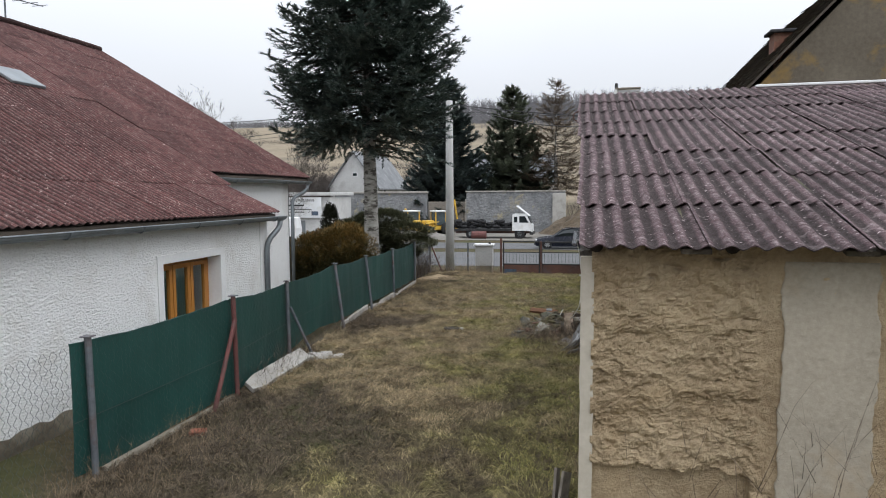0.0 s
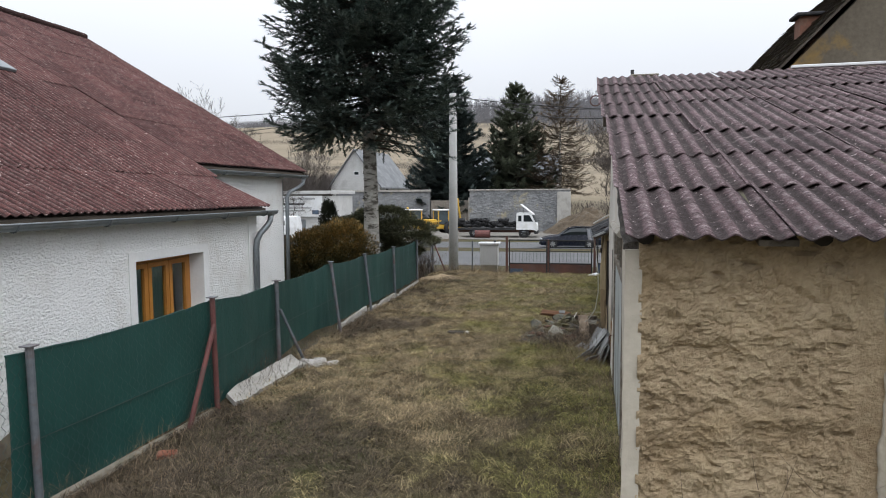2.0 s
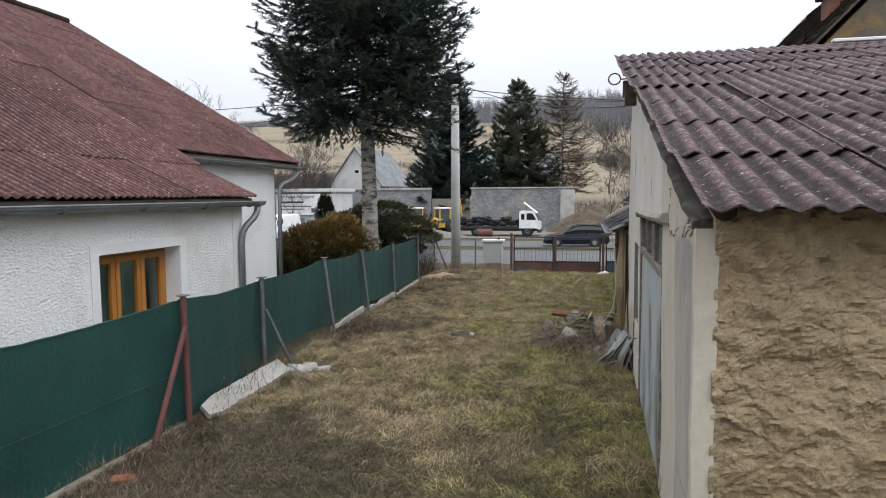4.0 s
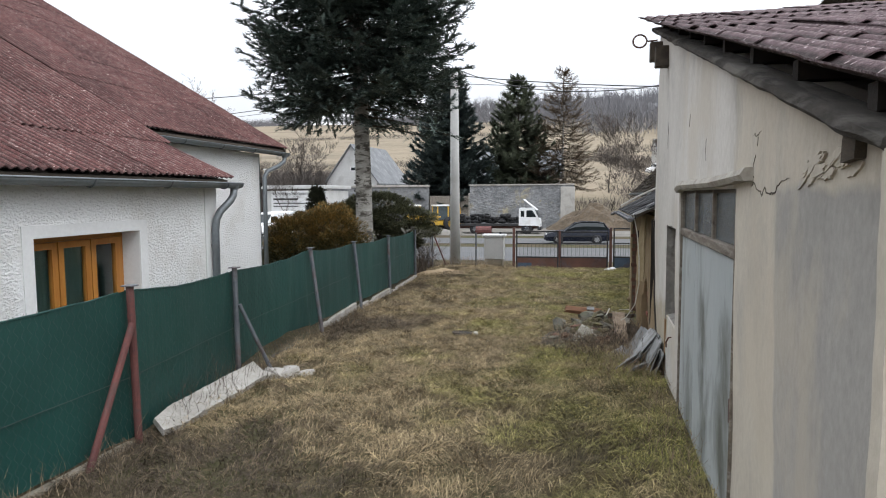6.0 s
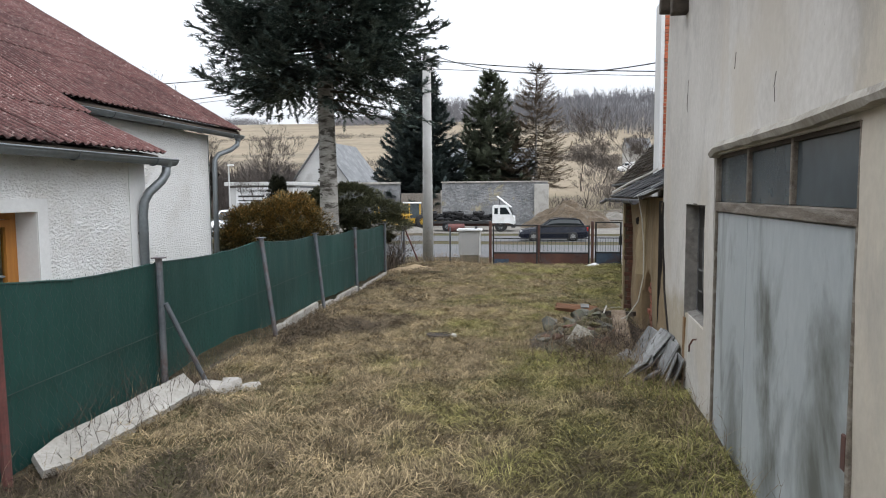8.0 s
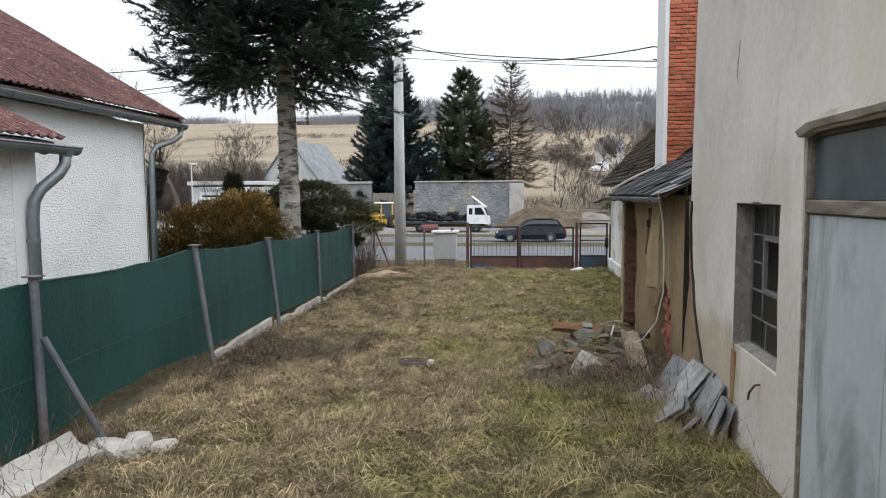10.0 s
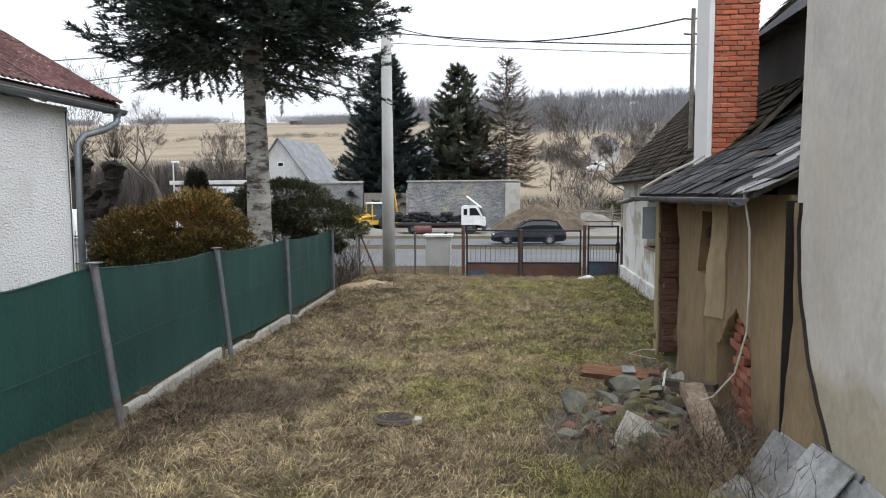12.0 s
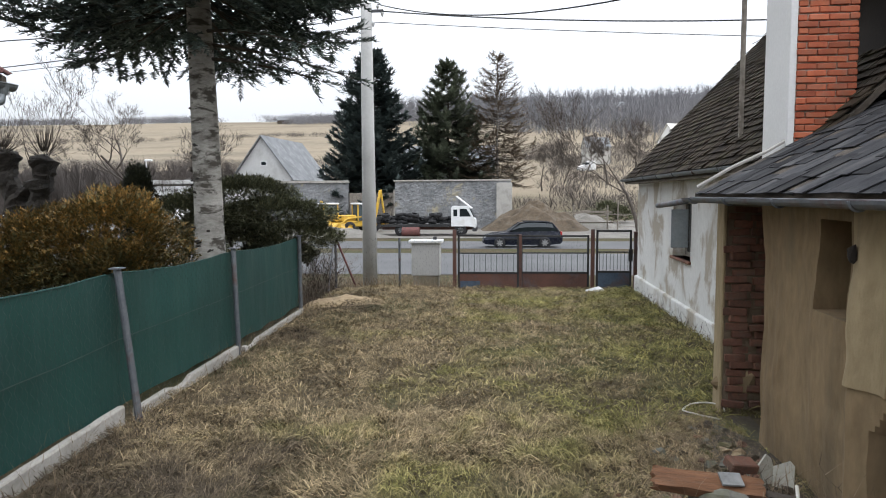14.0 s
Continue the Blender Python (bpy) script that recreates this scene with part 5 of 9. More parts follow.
# net: one length of cloth for each bay, tied on the far side of the posts
bays = [(5.26, 8.24), (8.24, 10.55), (10.55, 13.39), (13.39, 16.25), (16.25, 19.13), (19.13, 22.52)]
for b, (y0, y1) in enumerate(bays):
    n, rows = int((y1 - y0) / 0.09), 14
    pts = []
    for j in range(rows + 1):
        for i in range(n + 1):
            y = y0 + (y1 - y0) * i / n
            x, zt = along(y, 0.045)
            zb = gz(x, y) + 0.05 + 0.035 * noise.noise((y * 1.1, 4.0, 0)) + 0.09 * (1 if b > 2 else 0)
            s = (y - y0) / (y1 - y0)
            zb += (0.05 + 0.13 * math.sin(math.pi * min(1.0, s * 0.85))) * (1 if b == 2 else 0)
            zt -= 0.05 * math.sin(math.pi * s) + 0.010 * noise.noise((y * 3, 0, 9))
            f = j / rows
            ripple = 0.022 * noise.noise((y * 2.2, f * 1.2, 3.0)) + 0.010 * noise.noise((y * 7, f * 2, 1.0))
            pts.append((x - 0.055 + ripple, y, zb + (zt - zb) * f))
    me = grid_mesh("shade_net", pts, rows + 1, n + 1, M["net"])
    ob = new("shade_net", me)
    ob.parent = fence
    tagged(ob, "dark green woven shade net")
    hem = part("hem", tubebm([(pts[rows * (n + 1) + i][0], pts[rows * (n + 1) + i][1], pts[rows * (n + 1) + i][2]) for i in range(0, n + 1, 2)], 0.009, 5), M["net"], ob)
    tw = [(along(y, 0)[0] - 0.03, y, 0.72 + 0.02 * noise.noise((y, 0, 0))) for y in steps(y0, y1, 6)]
    part("tension_wire", tubebm(tw, 0.004, 4), M["wire"], fence)


def chain_link(name, line, parent, cell=0.062, wire_r=0.0012):
    """Zigzag wires between two ends; line(s) gives x, y, z_low, z_high at s metres, length last."""
    fn, length = line
    n = int(length / cell)
    verts, faces = [], []
    for k in range(n + 1):
        x0, y0, z0, z1 = fn(min(k * cell, length))
        x1, y1, _, _ = fn(min((k + 0.62) * cell, length))
        rows = int((z1 - z0) / (cell * 0.9))
        prev = None
        for j in range(rows + 1):
            z = z0 + (z1 - z0) * j / rows
            px, py = (x0, y0) if j % 2 else (x1, y1)
            if k % 2:
                px, py = (x1, y1) if j % 2 else (x0, y0)
            o = 0.003 * (1 if j % 2 else -1)
            ring = [(px + o - wire_r, py - wire_r, z), (px + o + wire_r, py - wire_r, z), (px + o, py + wire_r * 1.2, z)]
            base = len(verts)
            verts += ring
            if prev is not None:
                for q in range(3):
                    faces.append((prev + q, prev + (q + 1) % 3, base + (q + 1) % 3, base + q))
            prev = base
    ob = new(name, raw_mesh(name, verts, faces, M["wire"]))
    ob.parent = parent
    return tagged(ob, "galvanised diamond wire mesh", kind="stuff")


def fence_line(ya, yb):
    def at(s):
        y = ya + s
        x, zt = along(y, 0.06)
        return x - 0.025, y, gz(x, y) - 0.04, zt
    return at, yb - ya


for ya, yb in zip([p_[1] for p_ in POSTS], [p_[1] for p_ in POSTS[1:]]):
    chain_link("chain_link", fence_line(ya, yb), fence, wire_r=0.0016 if yb < 6 else 0.0012)

# kick boards, the first one broken and fallen
def board(y0, y1, x_off, h, seed, tilt=0.0, z0=-0.13):
    xa, xb = along(y0, 0)[0] + x_off, along(y1, 0)[0] + x_off
    bm = bmesh.new()
    n = 40
    rings = []
    for k in range(n + 1):
        a = y0 + (y1 - y0) * k / n
        top = h + 0.006 * noise.noise((a * 3.5, seed, 0)) - 0.05 * max(0.0, min(1.0, (noise.noise((a * 1.3, seed, 5)) - 0.25) * 8))
        x = xa + (xb - xa) * k / n
        rings.append([bm.verts.new(q) for q in ((x - 0.03, a, z0), (x - 0.03, a, z0 + top), (x + 0.02, a, z0 + top + 0.004), (x + 0.03, a, z0 + top - 0.015), (x + 0.03, a, z0))])
    for p_, q_ in zip(rings, rings[1:]):
        for k in range(5):
            bm.faces.new((p_[k], p_[(k + 1) % 5], q_[(k + 1) % 5], q_[k]))
    bm.faces.new(rings[0][::-1])
    bm.faces.new(rings[-1])
    bmesh.ops.recalc_face_normals(bm, faces=bm.faces)
    for q in bm.verts:
        q.co.x += tilt * q.co.z + 0.004 * noise.noise(q.co * 6)
    return bm


for y0, y1, h, seed in ((13.75, 16.15, 0.25, 1), (16.4, 19.05, 0.15, 2), (19.3, 22.45, 0.08, 3)):
    part("kick_board", board(y0, y1, 0.035, h, seed), M["concrete"], fence, "crumbling pale concrete kick board")
part("kick_board", board(5.6, 8.15, 0.0, 0.27, 5), M["plinth"], fence, "sunken stained concrete edging")

slab, rings = bmesh.new(), []
n = 34
for k in range(n + 1):
    s0 = k / n
    y = 8.42 + 2.10 * s0
    wob, chip = 0.012 * noise.noise((k * 0.5, 2.0, 0)), 0.018 * noise.noise((k * 1.1, 7, 0))
    end = 0.06 * max(0.0, 0.15 - s0) / 0.15
    prof = [(-0.17 - wob + end, 0.0), (-0.16 - wob + end, 0.05 + chip * 0.3), (0.02, 0.055 + 0.006 * noise.noise((k * 0.9, 4, 0))), (0.15 + chip - end, 0.05), (0.16 + chip - end, -0.01)]
    tilt = radians(19 + 6 * noise.noise((k * 0.15, 0, 0)))
    rings.append([slab.verts.new((-4.94 - 0.03 * s0 + a * math.cos(tilt) + b * math.sin(tilt), y - 0.6 * a + 0.03 * noise.noise((a * 9, k, 1)), 0.17 - a * math.sin(tilt) + b * math.cos(tilt))) for a, b in prof])
for p_, q_ in zip(rings, rings[1:]):
    for k in range(5):
        slab.faces.new((p_[k], p_[(k + 1) % 5], q_[(k + 1) % 5], q_[k]))
slab.faces.new(rings[0][::-1])
slab.faces.new(rings[-1])
bmesh.ops.recalc_face_normals(slab, faces=slab.faces)
solo("broken_slab", slab, M["concrete"], "broken pale concrete slab fallen beside the fence", "slab")
for k, (x, y, s) in enumerate(((-4.86, 10.72, 0.21), (-4.62, 10.78, 0.2), (-4.74, 10.95, 0.15), (-5.02, 10.55, 0.19), (-4.47, 10.85, 0.12))):
    solo("concrete_lump", rock(bmesh.new(), (x, y, 0.08), s, 40 + k, (1.2, 0.9, 0.5), k), M["concrete"], "jagged lump of broken concrete", "rubble", group="broken concrete by the fence")

# open wire fence past the net, to the road corner and along it to the gate, with a dead climber
wire_fence = thing("wire_fence", "bare chain-link fence with dead climbers at the road corner", "fence", Matrix.Translation((-0.12, 0.23, -0.02)) @ Matrix.Diagonal((1, 0.757, 1, 1)))
WPOSTS = [(-6.20, 34.6, 1.12), (-5.2, 34.75, 1.05), (-4.6, 34.72, 1.05), (-3.40, 34.55, 1.1)]
for x, y, z in WPOSTS[:1] + WPOSTS[2:3]:
    part("post", tubebm([(x, y, -0.4), (x, y, z)], 0.03, 8), M["post_steel"], wire_fence)
part("brace", tubebm([(-6.18, 34.55, 1.05), (-5.62, 34.35, -0.22)], 0.026, 8), M["rust"], wire_fence, "rusty raking brace")
part("brace", tubebm([(-6.22, 34.5, 1.0), (-6.12, 33.2, -0.2)], 0.026, 8), M["post_steel"], wire_fence)
chain_link("chain_link", (lambda s: (-6.07 - 0.13 * s / 5.1, 29.5 + s, -0.1 - 0.02 * s, 1.36 - 0.05 * s), 5.1), wire_fence, 0.075)
chain_link("chain_link", (lambda s: (-6.20 + s, 34.6 + 0.02 * s, -0.28, 1.05), 2.8), wire_fence, 0.075)
rng = random.Random(3)
tw = []
for k in range(420):
    s = rng.random() ** 0.8
    base = Vector((-6.08 - 0.30 * s + rng.gauss(0, 0.10), 22.7 + 3.7 * s, gz(-6, 24) - 0.05))
    q = base.copy()
    d = Vector((rng.gauss(0, 0.25), rng.gauss(0, 0.5), 1.0)).normalized()
    for j in range(7):
        e = q + d * rng.uniform(0.12, 0.26)
        w = Vector((rng.gauss(0, 1), rng.gauss(0, 1), 0)).normalized() * rng.uniform(0.004, 0.009)
        tw.append((q - w, q + w, e))
        q = e
        d = (d + Vector((rng.gauss(0, 0.35), rng.gauss(0, 0.45), rng.gauss(-0.05, 0.3)))).normalized()
        if q.z > 1.35:
            d.z = -abs(d.z)
climber = new("dead_climber", tri_mesh("dead_climber", tw, M["vine"]))
tagged(climber, "tangle of dead brown climber stems on the wire fence", "climber", kind="stuff")

# ---- gate ----
gate = thing("driveway_gate", "rusty two-leaf steel gate with mesh and sheet base", "gate", pose(-0.10, 0, -0.08, 0, 0, 0))
GY = 26.7


def gate_leaf(name, x0, x1, z0, z1, y, bars, mat_panel, label):
    leaf = part(name, boxbm(x0, x1, y - 0.012, y + 0.012, z0, z0 + 0.48), mat_panel, gate, label)
    for a, b, c, d in ((x0, x1, z1 - 0.05, z1), (x0, x1, z0 + 0.48, z0 + 0.53), (x0, x0 + 0.05, z0, z1), (x1 - 0.05, x1, z0, z1)):
        part("rail", boxbm(a, b, y - 0.022, y + 0.022, c, d, bevel=0.004), M["black"], leaf)
    part("mid_rail", boxbm(x0, x1, y - 0.014, y + 0.014, z0 + 0.98, z0 + 1.01), M["black"], leaf)
    n = int((x1 - x0) / bars)
    for k in range(1, n):
        x = x0 + (x1 - x0) * k / n
        part("bar", tubebm([(x, y, z0 + 0.53), (x, y, z0 + (1.0 if bars > 0.08 else 1.4) if bars > 0.05 else z1)], 0.006, 5), M["wire"], leaf)
    return leaf


g0 = -0.34
lf = gate_leaf("leaf", -3.18, -1.66, g0 + 0.06, g0 + 1.52, GY, 0.13, M["rust_panel"], "rust-brown leaf with wire mesh above")
part("blue_patch", boxbm(-3.12, -2.62, GY - 0.017, GY - 0.0125, g0 + 0.1, g0 + 0.36), M["blue_rust"], lf, "remnant of blue paint")
gate_leaf("leaf", -1.62, 0.06, g0 + 0.06, g0 + 1.50, GY + 0.12, 0.13, M["rust_panel"], "rust-brown leaf with wire mesh above")
wk = gate_leaf("wicket", 0.24, 1.10, g0 + 0.08, g0 + 1.62, GY + 0.2, 0.085, M["blue_rust"], "narrow barred wicket with a blue sheet base")
part("lock", boxbm(1.02, 1.12, GY + 0.14, GY + 0.18, g0 + 0.85, g0 + 1.15, bevel=0.008), M["black"], wk)
for x, y, z in ((-3.26, GY, 1.30), (-1.64, GY + 0.05, 1.18), (0.15, GY + 0.15, 1.30), (1.20, GY + 0.22, 1.24), (1.36, GY + 0.22, 1.28)):
    part("post", boxbm(x - 0.045, x + 0.045, y - 0.045, y + 0.045, g0 - 0.3, z, bevel=0.006), M["rust_panel"], gate)
for x0, x1, y in ((-3.14, -1.70, GY + 0.03), (-1.58, 0.02, GY + 0.15)):
    ob = chain_link("wire_mesh", (lambda s, x0=x0, y=y: (x0 + s, y, g0 + 0.58, g0 + 1.46), x1 - x0), gate, 0.07)

# ---- meter cabinet and concrete pole ----
cab = thing("meter_cabinet", "pale grey concrete electricity meter cabinet with a flat cap", "cabinet")
cx, cy = -4.13, 27.2
part("base", boxbm(cx - 0.33, cx + 0.33, cy - 0.19, cy + 0.2, -0.55, 0.02, bevel=0.01), M["plinth"], cab, "damp dark concrete base")
body = part("body", boxbm(cx - 0.36, cx + 0.36, cy - 0.21, cy + 0.22, 0.02, 0.86, bevel=0.012), M["concrete_pole"], cab)
part("door", boxbm(cx - 0.30, cx + 0.30, cy + 0.215, cy + 0.232, 0.10, 0.80, bevel=0.004), M["concrete_pole"], body)
part("cap", boxbm(cx - 0.43, cx + 0.43, cy - 0.27, cy + 0.28, 0.86, 0.94, bevel=0.015), M["white_paint"], cab, "white flat cap")
part("lamp_stub", boxbm(cx + 0.18, cx + 0.27, cy - 0.05, cy + 0.05, 0.94, 1.02, bevel=0.01), M["black"], cab)

upole = thing("utility_pole", "tapered grey spun-concrete utility pole", "pole")
PX, PY = -5.68, 27.5
part("shaft", tubebm([(PX, PY, -0.6), (PX, PY, 3.0), (PX, PY, 7.0)], [0.20, 0.175, 0.145], 16), M["concrete_pole"], upole, smooth=True)
part("cross_bracket", boxbm(PX - 0.05, PX + 0.45, PY - 0.04, PY + 0.04, 6.78, 6.84), M["post_steel"], upole)
for k, (dx, z) in enumerate(((0.30, 6.98), (0.42, 6.80), (0.18, 6.55))):
    part("insulator", tubebm([(PX + dx, PY, z - 0.13), (PX + dx, PY, z - 0.05), (PX + dx, PY, z)], [0.02, 0.045, 0.02], 8), M["white_paint"], upole)


def cable(pts_a, pts_b, sag, r, name, label):
    a, b = Vector(pts_a), Vector(pts_b)
    pts = [a.lerp(b, s) - Vector((0, 0, sag * 4 * s * (1 - s))) for s in steps(0, 1, 22)]
    return solo(name, tubebm(pts, r, 5), M["black"], label, "cable", group="overhead cables")




# ---- mud-walled lean-to with a slate roof, beyond the shed ----
leanto = thing("lean_to", "derelict mud-walled lean-to with a patched slate roof", "outbuilding", Matrix.Translation((-0.06, 1.32, 0)) @ Matrix.Diagonal((1, 0.70, 0.96, 1)))
LX, LY0, LY1 = 0.13, 16.40, 21.12


def mud_place(u, w, d):
    if d:
        return (LX + d, u, w)
    bulge = 0.05 * fbm(u * 0.8, w * 0.5, 1.0, 3) + 0.012 * fbm(u * 4, w * 3, 5.0, 3)
    bulge += 0.09 * math.exp(-((u - 18.75) / 0.16) ** 2) * min(1.0, max(0.0, (2.15 - w) * 1.5))
    bulge -= 0.05 * max(0.0, 0.5 - w)
    return (LX - bulge, u, w)


NICHE = (19.05, 19.72, 1.34, 1.99)
ARCH_U, ARCH_Z = [17.36, 17.44, 17.66, 17.92, 18.08, 18.26, 18.44, 18.60], [0.72, 0.96, 1.03, 1.09, 1.13, 1.02, 0.88, 0.70]
arch_holes = []
for k in range(30):
    u0 = 17.38 + k * 0.04
    hgt = float(np.interp(u0 + 0.02, ARCH_U, ARCH_Z)) + 0.015 * noise.noise((k * 0.9, 0, 3))
    arch_holes.append((u0, u0 + 0.04, -1.0, hgt))
bm = pierced(steps(LY0, LY1, 70, *NICHE[:2], *[h[0] for h in arch_holes], 18.58), steps(-0.2, 2.16, 44, *NICHE[2:], *[h[3] for h in arch_holes]),
             [NICHE, *arch_holes], mud_place, 0.42)
part("mud_wall", bm, M["mud"], leanto, "bulging brown mud plaster", smooth=False)
part("niche_back", boxbm(LX + 0.25, LX + 0.40, NICHE[0] - 0.1, NICHE[1] + 0.1, NICHE[2] - 0.1, NICHE[3] + 0.1), M["wood_dark"], leanto, "dark panel closing the recess of a lost window")
part("arch_back", boxbm(LX + 0.30, LX + 0.43, 17.2, 18.7, -0.1, 1.25), M["mud"], leanto)


def peel_place(u, w, d):
    e = 0.10 * noise.noise((w * 1.6, 3.0, 0)) + 0.04 * noise.noise((w * 6, 3.0, 0)) + 0.10 * (1.5 - w)
    x = mud_place(u + e, w, 0)[0]
    return (x + (0.05 if d else -0.022 - 0.02 * fbm(u * 3, w * 2, 7.0, 3)), u + e, w)


part("plaster_peel", pierced(steps(18.38, 18.98, 24), steps(0.98, 2.12, 50), [], peel_place, 0.05), M["mud_pale"], leanto, "loose bulging sheet of pale clay plaster")
# the hole's shade is a near-black lump set on the plaster
part("hole_shade", rock(bmesh.new(), (LX - 0.10, 18.78, 1.80), 0.055, 3, (0.5, 0.9, 1.3), 0), M["wood_black"], leanto, "near-black lump standing in for a shaded hole in the plaster")
# shade of the gap at the shed's end, painted as a near-black strip
part("wall_gap", prismbm([(16.395, 0.25), (16.40, 2.12), (16.425, 2.12), (16.41, 1.5), (16.42, 1.0), (16.405, 0.25)], "x", LX - 0.05, LX + 0.05), M["wood_black"], leanto, "near-black strip standing in for the shaded gap between lean-to and shed")
# mud daubed over the end of the shed wall, spreading towards its foot
def daub_edge(z):
    return 11.28 - 0.81 * max(0.0, (1.75 - z) / 1.14) ** 1.8 + 0.03 * noise.noise((z * 6, 2.0, 1.0)) + 0.012 * noise.noise((z * 21, 5.0, 1.0))


def daub_row(z, width):
    e = min(max(daub_edge(z), 10.27), 11.35)
    return [(e if i == 0 else e + (width or 11.43 - e) * i / 12, z) for i in range(13)]


def daub(name, width, proud, mat, label):
    bm = bmesh.new()
    rows = []
    for z in steps(-0.1, 2.13, 60):
        line = daub_row(z, width)
        e = line[0][0]
        ring = [bm.verts.new((side_swell(e, z) + 0.03, e - 0.004, z))]
        ring += [bm.verts.new((side_swell(u, z) - proud - (0 if width else 0.012 * fbm(u * 4, z * 3, 2.0, 3)), u, z)) for u, z in line]
        rows.append(ring)
    for a, b in zip(rows, rows[1:]):
        for i in range(13):
            bm.faces.new((a[i], a[i + 1], b[i + 1], b[i]))
    bmesh.ops.recalc_face_normals(bm, faces=bm.faces)
    return part(name, bm, mat, shed, label)


daub("mud_patch", 0.0, 0.012, M["mud"], "brown mud daubed over the wall end")
# shadow line along the mud's edge, painted as a thin near-black ribbon
daub("edge_shade", 0.011, 0.022, M["wood_black"], "near-black ribbon painted for the shadow along the mud's edge")
M["brick_white"] = surface("limewashed_brick", (0.36, 0.36, 0.35), (0.58, 0.58, 0.57), 3, 30, 0.93, stain=(0.22, 0.20, 0.18), stain_amt=0.6, stain_scale=6, bump_s=0.5, bump_d=0.008, objrand=0.3)


def brick_mesh(name, lx, ly, lz, mat):
    bm = bmesh.new()
    box(bm, -lx / 2, lx / 2, -ly / 2, ly / 2, -lz / 2, lz / 2, bevel=0.006)
    return mesh_of(name, bm, mat)


b_arch = brick_mesh("brick", 0.14, 0.24, 0.068, M["brick_mid"])
rng = random.Random(12)
arch_wall = part("arch_fill", boxbm(LX + 0.13, LX + 0.30, 17.30, 18.40, -0.1, 1.02), M["mortar"], leanto, "bricked-up arch where plaster has fallen")
for j in range(13):
    for i in range(6):
        u, z = 17.40 + i * 0.25 + (0.12 if j % 2 else 0), 0.04 + j * 0.082
        if 17.36 < u < 18.34 and rng.random() < 0.93:
            ob = new("brick", b_arch)
            ob.parent = arch_wall
            ob.matrix_basis = Matrix.Translation((LX + 0.12 + rng.uniform(-0.03, 0.03), u, z)) @ Matrix.Rotation(rng.uniform(-0.06, 0.06), 4, "X")
# crumbling brick pier at the far side of the open doorway
pier = part("pier", boxbm(LX + 0.0, LX + 0.46, 22.40, 22.66, -0.2, 2.16), M["soil"], leanto, "crumbling dark brick door pier")
b_pier = brick_mesh("brick", 0.225, 0.13, 0.072, M["brick_old"])
part("pier_clay", rock(bmesh.new(), (LX + 0.16, 22.46, 0.22), 0.28, 78, (0.9, 0.45, 1.0), 0.0), M["mud"], leanto, "slumped clay at the foot of the door pier")
for j in range(27):
    for i in range(2):
        ob = new("brick", b_pier)
        ob.parent = pier
        ob.matrix_basis = Matrix.Translation((LX + 0.12 + i * 0.235 + (0.03 if j % 2 else -0.02) + rng.uniform(-0.02, 0.02), 22.435 + rng.uniform(-0.035, 0.035), 0.02 + j * 0.08 + rng.uniform(-0.008, 0.008))) @ Matrix.Rotation(rng.uniform(-0.25, 0.25), 4, "Z") @ Matrix.Rotation(rng.uniform(-0.10, 0.10), 4, "Y") @ Matrix.Diagonal((rng.uniform(0.75, 1.0), 1, rng.uniform(0.85, 1.1), 1))
part("pier_render", boxbm(LX - 0.03, LX + 0.0, 22.40, 22.70, -0.2, 2.1, bevel=0.01), M["mud_pale"], leanto)
part("inner_wall", boxbm(2.9, 3.1, LY0, 22.8, -0.2, 3.0), M["mud"], leanto)
part("far_wall", boxbm(LX + 0.46, 3.1, 22.44, 22.66, -0.2, 2.16), M["mud"], leanto)
part("door_lintel", boxbm(LX + 0.02, LX + 0.3, LY1 - 0.2, 22.66, 2.05, 2.17), M["wood_dark"], leanto)
LR = 0.55  # roof slope
lroof = part("roof_deck", prismbm([(-0.12, 2.18), (3.2, 2.18 + LR * 3.32), (3.2, 2.14 + LR * 3.32), (-0.12, 2.14)], "y", LY0 + 0.05, 22.70), M["wood_dark"], leanto)
slate = mesh_of("slate", boxbm(-0.17, 0.17, -0.15, 0.15, -0.003, 0.003), M["slate"])
slate_p = mesh_of("slate", boxbm(-0.17, 0.17, -0.14, 0.14, -0.003, 0.003), M["slate_pale"])
rng = random.Random(21)
tilt_l = math.atan(LR)
for r_ in range(15):
    for c_ in range(21):
        s = 0.02 + r_ * 0.21
        y = LY0 + 0.16 + c_ * 0.296 + (0.148 if r_ % 2 else 0)
        if y > 22.62:
            continue
        loose = y < 18.3 and r_ < 4 and rng.random() < 0.75
        ob = new("slate", slate_p if loose and rng.random() < 0.7 else slate)
        ob.parent = lroof
        ob.matrix_basis = (Matrix.Translation((s - 0.02 + rng.uniform(-0.03, 0.02), y + rng.uniform(-0.03, 0.03), 2.232 + LR * s + (rng.uniform(0.0, 0.035) if loose else rng.uniform(0, 0.012))))
                           @ Matrix.Rotation(-tilt_l + 0.025 + (rng.uniform(-0.12, 0.12) if loose else 0), 4, "Y")
                           @ Matrix.Rotation((rng.uniform(-0.5, 0.5) if loose else rng.uniform(-0.09, 0.09)), 4, "Z"))
part("verge_mortar", tubebm([(-0.1 + k * 0.33, 22.72, 2.24 + LR * k * 0.33 + 0.02 * (k % 2)) for k in range(10)], 0.020, 6), M["plaster_grey"], leanto, "pale mortar fillet")
gutter(leanto, -0.20, LY0 + 0.1, 22.75, 2.13, 0.046, 5, "dented dull steel gutter", "post_steel")
